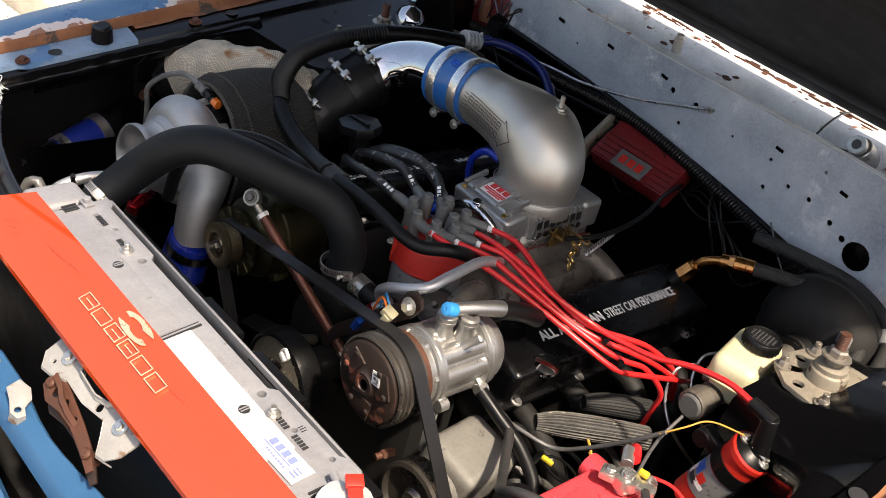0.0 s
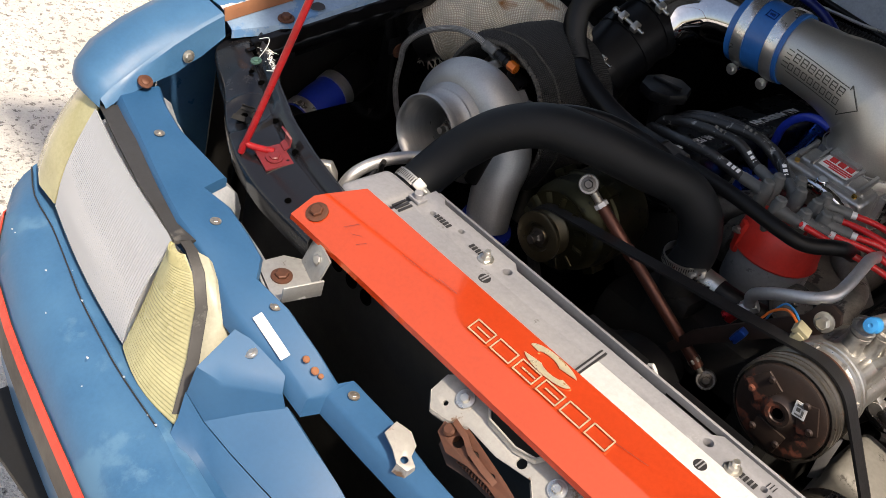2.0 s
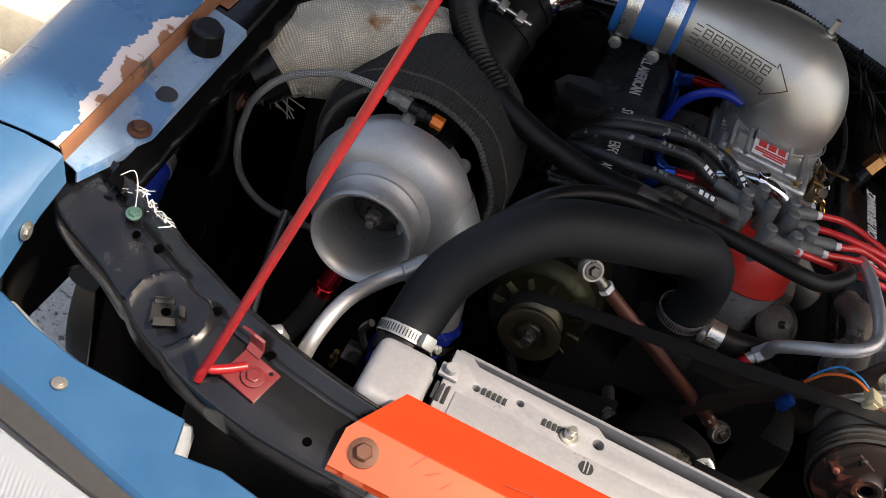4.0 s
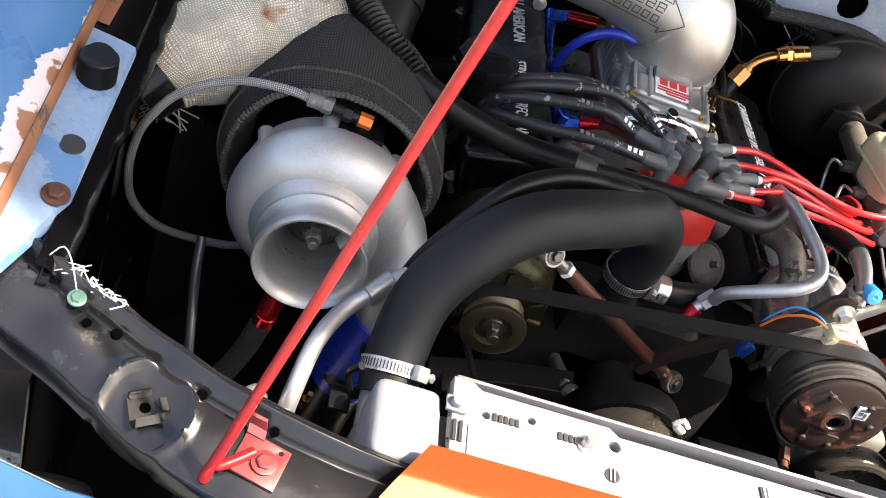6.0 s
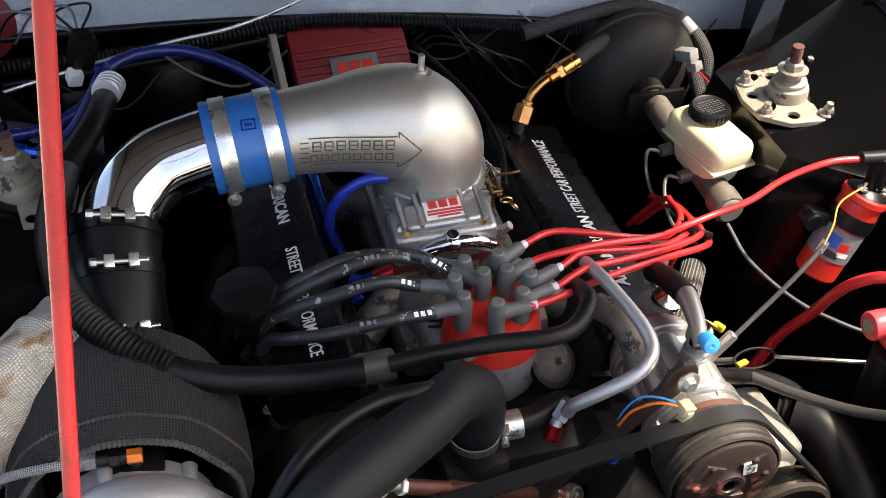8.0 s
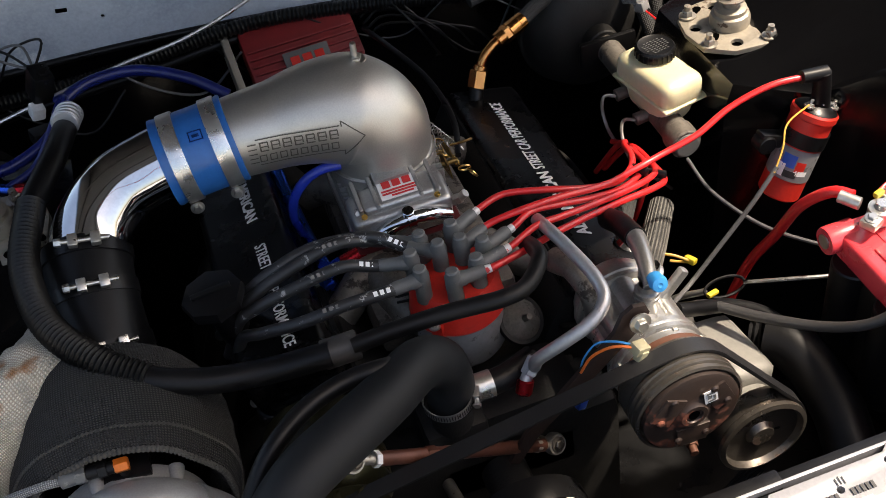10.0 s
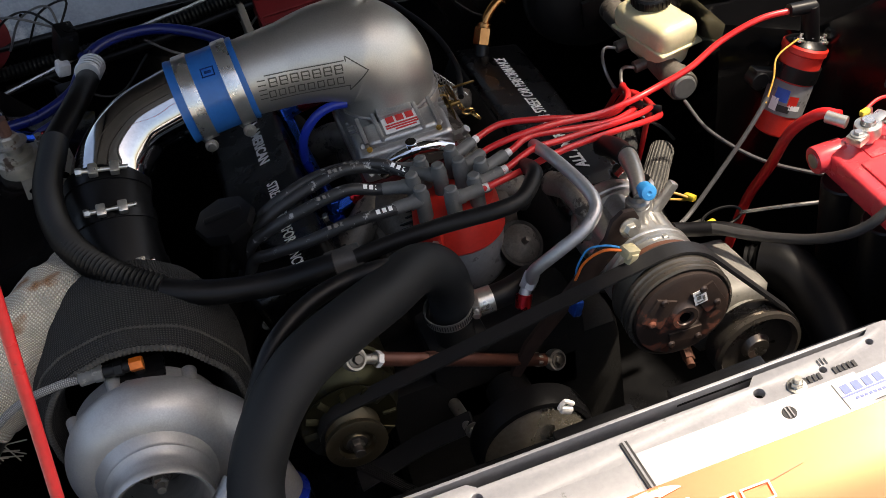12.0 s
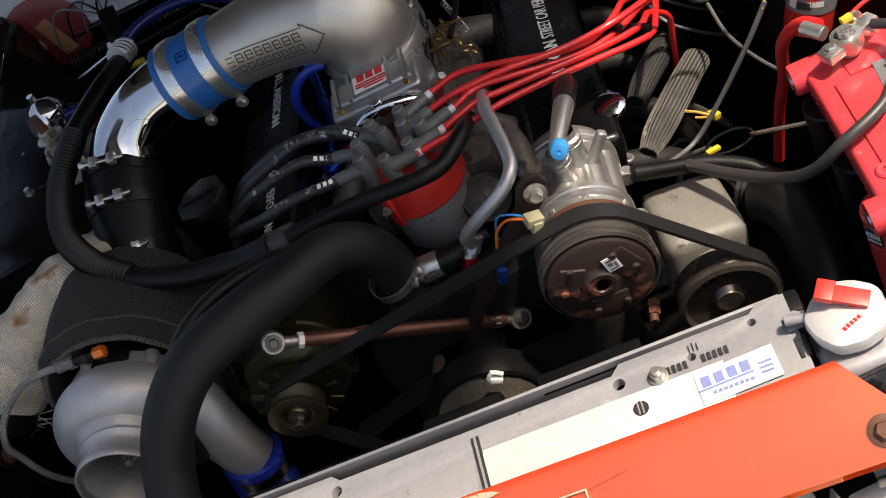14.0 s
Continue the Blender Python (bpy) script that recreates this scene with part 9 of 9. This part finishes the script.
for k, pts in enumerate(([(0.258, 1.073, 0.875), (0.31, 1.110, 0.876), (0.38, 1.145, 0.872), (0.445, 1.140, 0.858), (0.475, 1.10, 0.835), (0.48, 1.05, 0.79)], [(0.20, 1.16, 0.885), (0.30, 1.175, 0.895), (0.40, 1.185, 0.895), (0.48, 1.165, 0.872), (0.51, 1.115, 0.835), (0.505, 1.07, 0.78)])):
    w = thing("braided_hose", "black braided hose looping over the brake booster", "hose", pts[0], "braided hoses")
    part("hose", sweep(pts, 0.0125, 20, step=0.006), "black_braid", w)
    if k:
        part("tape", cyl((0.484, 1.16, 0.870), (0.497, 1.14, 0.856), 0.0135), "label_grey", w)
cn = thing("switch_connector", "black plug connector on the brake booster wiring", "connector", (0.455, 1.08, 0.845))
part("shell", joined(box((0.022, 0.045, 0.020), pose(0.452, 1.078, 0.858, -20, 0, 25), 0.004), box((0.018, 0.02, 0.016), pose(0.462, 1.055, 0.848, -20, 0, 25), 0.003)), "label_grey", cn)
for k in range(3):
    part("wire", sweep([(0.462 + 0.003 * k, 1.05, 0.846), (0.472 + 0.004 * k, 1.02, 0.838), (0.468 + 0.006 * k, 0.985, 0.842), (0.455, 0.96, 0.85)], 0.0016, 6, step=0.004), ("red_wire", "black_plastic", "black_plastic")[k], cn)

# ignition box on the bulkhead
ib = thing("ignition_box", "red finned ignition control box on the bulkhead", "ignition box", (-0.08, 1.2, 0.85))
IB = frame_at((-0.085, 1.172, 0.880), (0.05, -0.6, 0.8), (1, 0.05, 0))
ibb = part("body", box((0.185, 0.100, 0.045), IB, 0.006), "box_red", ib)
for k in range(5):
    part("fin", box((0.175, 0.004, 0.006), IB @ Matrix.Translation((0, -0.045 + 0.0130 * k, 0.0255)), 0.0012), "box_red", ib)
for k in range(4):
    part("vent_hole", lathe([(0, 0.0008), (0.004, 0.0008), (0.0045, 0)], IB @ Matrix.Translation((-0.085 + 0.055 * k, 0.046, 0.0226)), 14), "ink_black", ib)
part("badge", box((0.075, 0.040, 0.003), IB @ Matrix.Translation((0.0, -0.032, 0.0285)), 0.001), "ink_grey", ib, "dark badge")
bars("badge_print", ibb, IB @ Matrix.Translation((0.0, -0.031, 0.0302)), [(-0.02, 0, 0.015, 0.018), (0, 0, 0.015, 0.018), (0.02, 0, 0.015, 0.018)], "red_plastic")
part("end_cap", box((0.012, 0.118, 0.048), IB @ Matrix.Translation((-0.114, 0, 0)), 0.003), "tower_plate", ib)
for k in range(4):
    part("wire", sweep([IB @ Vector((0.11, 0.02 - 0.012 * k, 0.0)), IB @ Vector((0.15, 0.03 - 0.014 * k, 0.02)), (0.10 + 0.03 * k, 1.15, 0.88 - 0.012 * k), (0.14 + 0.03 * k, 1.16, 0.80)], 0.0022, 7, step=0.01), "black_plastic", ib)

# looms and loose wires along the bulkhead
random.seed(4)
lm = thing("wiring_loom", "black corrugated wiring loom under the cowl", "wiring loom", (0, 1.2, 0.9))
part("conduit", sweep([(-0.62, 1.17, 0.935), (-0.40, 1.185, 0.925), (-0.15, 1.19, 0.938), (0.08, 1.19, 0.905), (0.28, 1.185, 0.865), (0.42, 1.19, 0.845), (0.50, 1.17, 0.80)], 0.011, 14, ridge=0.003, pitch=0.007), "black_plastic", lm)
part("conduit", sweep([(-0.60, 1.18, 0.90), (-0.35, 1.19, 0.905), (-0.1, 1.2, 0.915), (0.15, 1.2, 0.88), (0.35, 1.2, 0.83)], 0.008, 12, step=0.02), "black_plastic", lm)
for k in range(7):
    x0 = -0.55 + 0.15 * k + 0.03 * random.uniform(-1, 1)
    sag = 0.05 + 0.06 * random.random()
    a = Vector((x0, 1.18 + 0.02 * random.random(), 0.93 - 0.10 * max(0, x0)))
    b = a + Vector((0.18 + 0.1 * random.random(), -0.03 * random.random(), -0.03 - 0.03 * random.random()))
    part("stray_wire", sweep([a, a.lerp(b, 0.3) + Vector((0, -0.02, -sag * 0.6)), a.lerp(b, 0.65) + Vector((0, -0.03 * random.random(), -sag)), b], 0.0016 + 0.0008 * random.random(), 6, step=0.012), ("black_plastic", "grey_wire", "black_plastic", "black_plastic")[k % 4], lm)
lc = thing("bonnet_cable", "long grey bonnet release cable crossing to the cowl", "cable", (-0.2, 1.15, 0.97))
part("cable", sweep([(-0.62, 1.10, 0.93), (-0.50, 1.12, 0.945), (-0.36, 1.13, 0.965), (-0.26, 1.14, 0.972), (-0.16, 1.17, 0.985), (-0.07, 1.20, 1.010), (-0.005, 1.216, 1.030)], 0.0032, 9, step=0.008), "polished_wire", lc)
part("eyelet", lathe([(0.004, 0.0), (0.007, 0.0), (0.007, 0.002), (0.004, 0.002)], frame_at((-0.012, 1.210, 1.028), (0, -1, 0)), 18), "zinc", lc)
rl = thing("relay_plug", "dark relay and white plug hanging by wires at the cowl", "relay", (-0.47, 1.1, 0.95))
part("relay", box((0.03, 0.035, 0.05), pose(-0.47, 1.08, 1.000, 20, 15, 20), 0.004), "black_satin", rl)
part("plug", box((0.02, 0.02, 0.022), pose(-0.487, 1.065, 0.968, 20, 15, 20), 0.004), "label_white", rl, "white plug")
for k in range(4):
    part("wire", sweep([(-0.47, 1.085, 1.02), (-0.45 - 0.03 * k, 1.12, 1.045), (-0.50 - 0.03 * k, 1.16, 1.02), (-0.54 - 0.03 * k, 1.19, 0.96)], 0.002, 7, step=0.008), ("black_plastic", "grey_wire")[k % 2], rl)
yb = thing("fuse_tag", "yellow tagged fuse holder among the wires", "fuse holder", (-0.46, 1.05, 0.93))
part("tag", box((0.03, 0.014, 0.006), pose(-0.462, 1.04, 0.94, 10, 20, 30), 0.002), "ink_yellow", yb)
part("holder", box((0.04, 0.03, 0.02), pose(-0.49, 1.06, 0.93, 0, 10, 20), 0.004), "black_plastic", yb)

# passenger side
bov = thing("blow_off_valve", "chrome dome blow-off regulator with blue and red fittings", "regulator", (-0.608, 0.967, 0.92))
part("dome", joined(lathe([(0.030, -0.03), (0.033, -0.026), (0.034, 0.0), (0.030, 0.014), (0.020, 0.026), (0.008, 0.031), (0.006, 0.033), (0, 0.033)], frame_at((-0.608, 0.967, 0.965), (0.05, -0.05, 1)), 40), cyl((-0.607, 0.966, 0.996), (-0.606, 0.965, 1.010), 0.0065, seg=6)), "chrome", bov, "mirror chrome dome")
part("base", joined(cyl((-0.610, 0.968, 0.90), (-0.609, 0.967, 0.936), 0.020), cyl((-0.64, 0.96, 0.955), (-0.61, 0.967, 0.955), 0.012)), "black_satin", bov)
part("blue_fitting", joined(cyl((-0.576, 0.955, 0.940), (-0.555, 0.945, 0.938), 0.0095, seg=6), cyl((-0.556, 0.945, 0.938), (-0.535, 0.936, 0.936), 0.008)), "blue_anodised", bov, "blue fitting")
part("red_fitting", cyl((-0.536, 0.936, 0.936), (-0.520, 0.930, 0.936), 0.0092, seg=6), "red_anodised", bov, "red fitting")
bh = thing("blue_vacuum_hose", "blue silicone vacuum hose along the bulkhead", "vacuum hose", (-0.4, 1.08, 0.95))
part("hose", sweep([(-0.585, 0.96, 0.955), (-0.53, 0.975, 0.95), (-0.475, 1.00, 0.962), (-0.445, 1.04, 0.985), (-0.40, 1.075, 0.985), (-0.335, 1.085, 0.975), (-0.27, 1.06, 0.955), (-0.22, 1.03, 0.925)], 0.0085, 16, step=0.006), "navy_hose", bh)
bh3 = thing("blue_boost_line", "thin blue line beside the chrome regulator", "vacuum hose", (-0.5, 1.0, 0.95))
part("hose", sweep([(-0.545, 0.94, 0.94), (-0.50, 0.96, 0.95), (-0.46, 1.0, 0.985), (-0.44, 1.03, 0.995), (-0.455, 1.06, 0.98)], 0.0055, 12, step=0.006), "navy_hose", bh3)
vh = thing("blue_vacuum_hose", "blue silicone hose plugged into the intake elbow", "vacuum hose", (-0.15, 0.79, 0.90))
part("hose", sweep([(-0.112, 0.778, 0.935), (-0.135, 0.778, 0.937), (-0.160, 0.782, 0.925), (-0.182, 0.788, 0.895), (-0.188, 0.80, 0.85), (-0.180, 0.82, 0.80)], 0.0068, 14, step=0.005), "deep_blue", vh)
fr = thing("fuel_rail_line", "blue and red anodised fuel line fittings beside the carburettor", "fuel fitting", (-0.18, 0.8, 0.80))
part("blue_line", sweep([(-0.190, 0.95, 0.85), (-0.186, 0.90, 0.82), (-0.178, 0.82, 0.80), (-0.172, 0.74, 0.81), (-0.170, 0.70, 0.80)], 0.010, 16), "blue_anodised", fr, "blue anodised line")
part("tee", joined(cyl((-0.176, 0.708, 0.802), (-0.172, 0.706, 0.838), 0.010, seg=6), cyl((-0.174, 0.707, 0.822), (-0.148, 0.712, 0.826), 0.0105, seg=6)), "blue_anodised", fr, "blue tee")
part("red_hose_end", joined(cyl((-0.149, 0.712, 0.826), (-0.115, 0.716, 0.832), 0.0105)), "red_anodised", fr, "red hose end")
part("upper_tee", joined(cyl((-0.19, 0.945, 0.845), (-0.165, 0.935, 0.858), 0.010, seg=6)), "blue_anodised", fr)
part("upper_red_end", cyl((-0.166, 0.935, 0.858), (-0.125, 0.918, 0.872), 0.0105), "red_anodised", fr, "red hose end")
part("brass_fitting", cyl((-0.128, 0.918, 0.870), (-0.112, 0.912, 0.876), 0.008, seg=6), "linkage", fr, "brass fitting")
for k in range(4):
    part("clip_wire", sweep([(-0.10, 0.615 + 0.01 * k, 0.82), (-0.075, 0.60 + 0.012 * k, 0.832), (-0.06, 0.615 + 0.01 * k, 0.822), (-0.045, 0.60, 0.812)], 0.002, 7, step=0.004), "black_plastic", dist)
ap = thing("coolant_pipe", "bare aluminium coolant pipe rising beside the radiator tank", "pipe", (-0.455, 0.126, 0.78))
part("tube", sweep([(-0.455, 0.135, 0.70), (-0.455, 0.132, 0.765), (-0.453, 0.150, 0.800), (-0.444, 0.195, 0.816), (-0.424, 0.240, 0.822), (-0.395, 0.268, 0.838), (-0.37, 0.285, 0.852)], 0.0088, 18, step=0.005), "tube_alu", ap)
part("crimp", joined(cyl((-0.405, 0.258, 0.832), (-0.384, 0.276, 0.845), 0.0125)), "dirty_alu", ap, "crimped collar")
part("tube_collar", cyl((-0.455, 0.134, 0.742), (-0.455, 0.133, 0.756), 0.0125), "black_plastic", ap)
solid("overflow_pipe", sweep([(-0.500, 0.115, 0.70), (-0.502, 0.118, 0.775), (-0.494, 0.128, 0.793), (-0.482, 0.136, 0.785), (-0.478, 0.138, 0.70)], 0.0085, 16), "cast_alu", "hooked grey metal pipe behind the support panel", "pipe")
tv = thing("test_valve", "small brass schrader valve on a stem", "valve", (-0.430, 0.18, 0.73))
part("valve", joined(cyl((-0.432, 0.195, 0.720), (-0.430, 0.183, 0.757), 0.003), bolt_bm((-0.4315, 0.190, 0.735), (0, -0.3, 1), 0.005, 0.008, False)), "linkage", tv)
rr = thing("oil_drain", "red anodised fitting with a black braided hose under the turbocharger", "hose fitting", (-0.486, 0.31, 0.68))
part("fitting", joined(cyl((-0.480, 0.330, 0.745), (-0.486, 0.310, 0.712), 0.0125), cyl((-0.486, 0.306, 0.72), (-0.488, 0.305, 0.70), 0.012)), "red_anodised", rr)
part("hose", sweep([(-0.488, 0.305, 0.705), (-0.498, 0.295, 0.66), (-0.52, 0.28, 0.60), (-0.53, 0.30, 0.5)], 0.0125, 16), "black_braid", rr)
solid("grey_tube", sweep([(-0.575, 0.375, 0.735), (-0.570, 0.345, 0.712), (-0.560, 0.300, 0.690), (-0.548, 0.262, 0.655), (-0.53, 0.22, 0.60)], 0.0055, 14), "strap_tube", "dull grey tube running down inside the wing", "pipe")
bf = thing("charge_pipe_joint", "blue silicone coupling with bright bands seen in the wing opening", "coupling", (-0.754, 0.338, 0.66))
B0, B1 = Vector((-0.7455, 0.300, 0.6815)), Vector((-0.7630, 0.3765, 0.7060))
bd = (B1 - B0).normalized()
part("sleeve", sweep([B0 - bd * 0.012, B0, B0.lerp(B1, 0.5), B1, B1 + bd * 0.012], [(0, 0.0325), (0.2, 0.033), (0.5, 0.0345), (0.8, 0.033), (1, 0.0325)], 36, step=0.006), "deep_blue", bf, "blue silicone sleeve")
for q in (B0, B1):
    part("band", lathe([(0.0330, -0.010), (0.0352, -0.0095), (0.0352, 0.0095), (0.0330, 0.010)], frame_at(q, bd), 40), "band_steel", bf, "bright band")
part("pipe", joined(cyl(B0 - bd * 0.10, B0, 0.031), cyl(B1, B1 + bd * 0.08, 0.031)), "black_satin", bf, "dark charge pipe")
solid("hose_bracket", joined(sweep([(-0.40, 0.16, 0.80), (-0.412, 0.155, 0.83), (-0.405, 0.15, 0.85)], 0.004, 8), box((0.02, 0.03, 0.004), pose(-0.41, 0.15, 0.80), 0.001)), "black_satin", "small black stay beside the end tank", "bracket")
solid("wire_clip", joined(box((0.016, 0.012, 0.010), pose(-0.004, 0.296, 0.742, 0, 30, 0), 0.003), sweep([(-0.012, 0.296, 0.745), (-0.004, 0.296, 0.755), (0.006, 0.296, 0.746)], 0.003, 8)), "label_white", "white plastic wire clip behind the pulley", "clip")
solid("blue_tap_splice", box((0.012, 0.014, 0.022), pose(0.050, 0.374, 0.818, 0, 20, 10), 0.003), "blue_anodised", "blue wire splice behind the belt", "splice")
solid("drain_plug", joined(cyl((0.188, 0.37, 0.684), (0.184, 0.35, 0.682), 0.008, seg=6), cyl((0.184, 0.352, 0.682), (0.182, 0.34, 0.681), 0.0055)), "rusty_steel", "small rusty plug under the compressor", "plug")
solid("throttle_cable", sweep([(0.055, 0.80, 0.872), (0.075, 0.88, 0.875), (0.07, 0.98, 0.885), (0.04, 1.08, 0.895), (0.02, 1.16, 0.89)], 0.0045, 10), "black_plastic", "black throttle cable running back to the bulkhead", "cable")
solid("vacuum_line", sweep([(-0.30, 0.93, 0.945), (-0.36, 0.905, 0.93), (-0.41, 0.88, 0.915), (-0.44, 0.88, 0.90)], 0.0065, 12), "cast_alu", "short grey metal vacuum tube beneath the pipe", "pipe")


def tyre_and_rim(x, y):
    w = thing("wheel", "black tyre on a dark rim under the fender", "wheel", (x, y, 0.0), "road wheels")
    s = 1 if x > 0 else -1
    F_ = frame_at((x, y, 0.315), (s, 0, 0), (0, 1, 0))
    part("tyre", lathe([(0.20, -0.09), (0.27, -0.10), (0.305, -0.09), (0.315, -0.07), (0.315, 0.07), (0.305, 0.09), (0.27, 0.10), (0.20, 0.09), (0.20, -0.09)], F_, 48), "rubber", w)
    part("rim", lathe([(0.20, -0.08), (0.19, 0.06), (0.06, 0.04), (0, 0.045)], F_, 40), "dirty_alu", w)


for x in (-0.76, 0.76):
    for y in (0.72, 3.2):
        tyre_and_rim(x, y)
sep = solid("lead_separator", joined(box((0.010, 0.030, 0.011), pose(0.300, 0.682, 0.832, 0, 20, 50), 0.003), box((0.009, 0.026, 0.011), pose(0.270, 0.672, 0.858, 0, 20, 35), 0.003)), "black_plastic", "black plastic separator holding the red leads together", "clip")
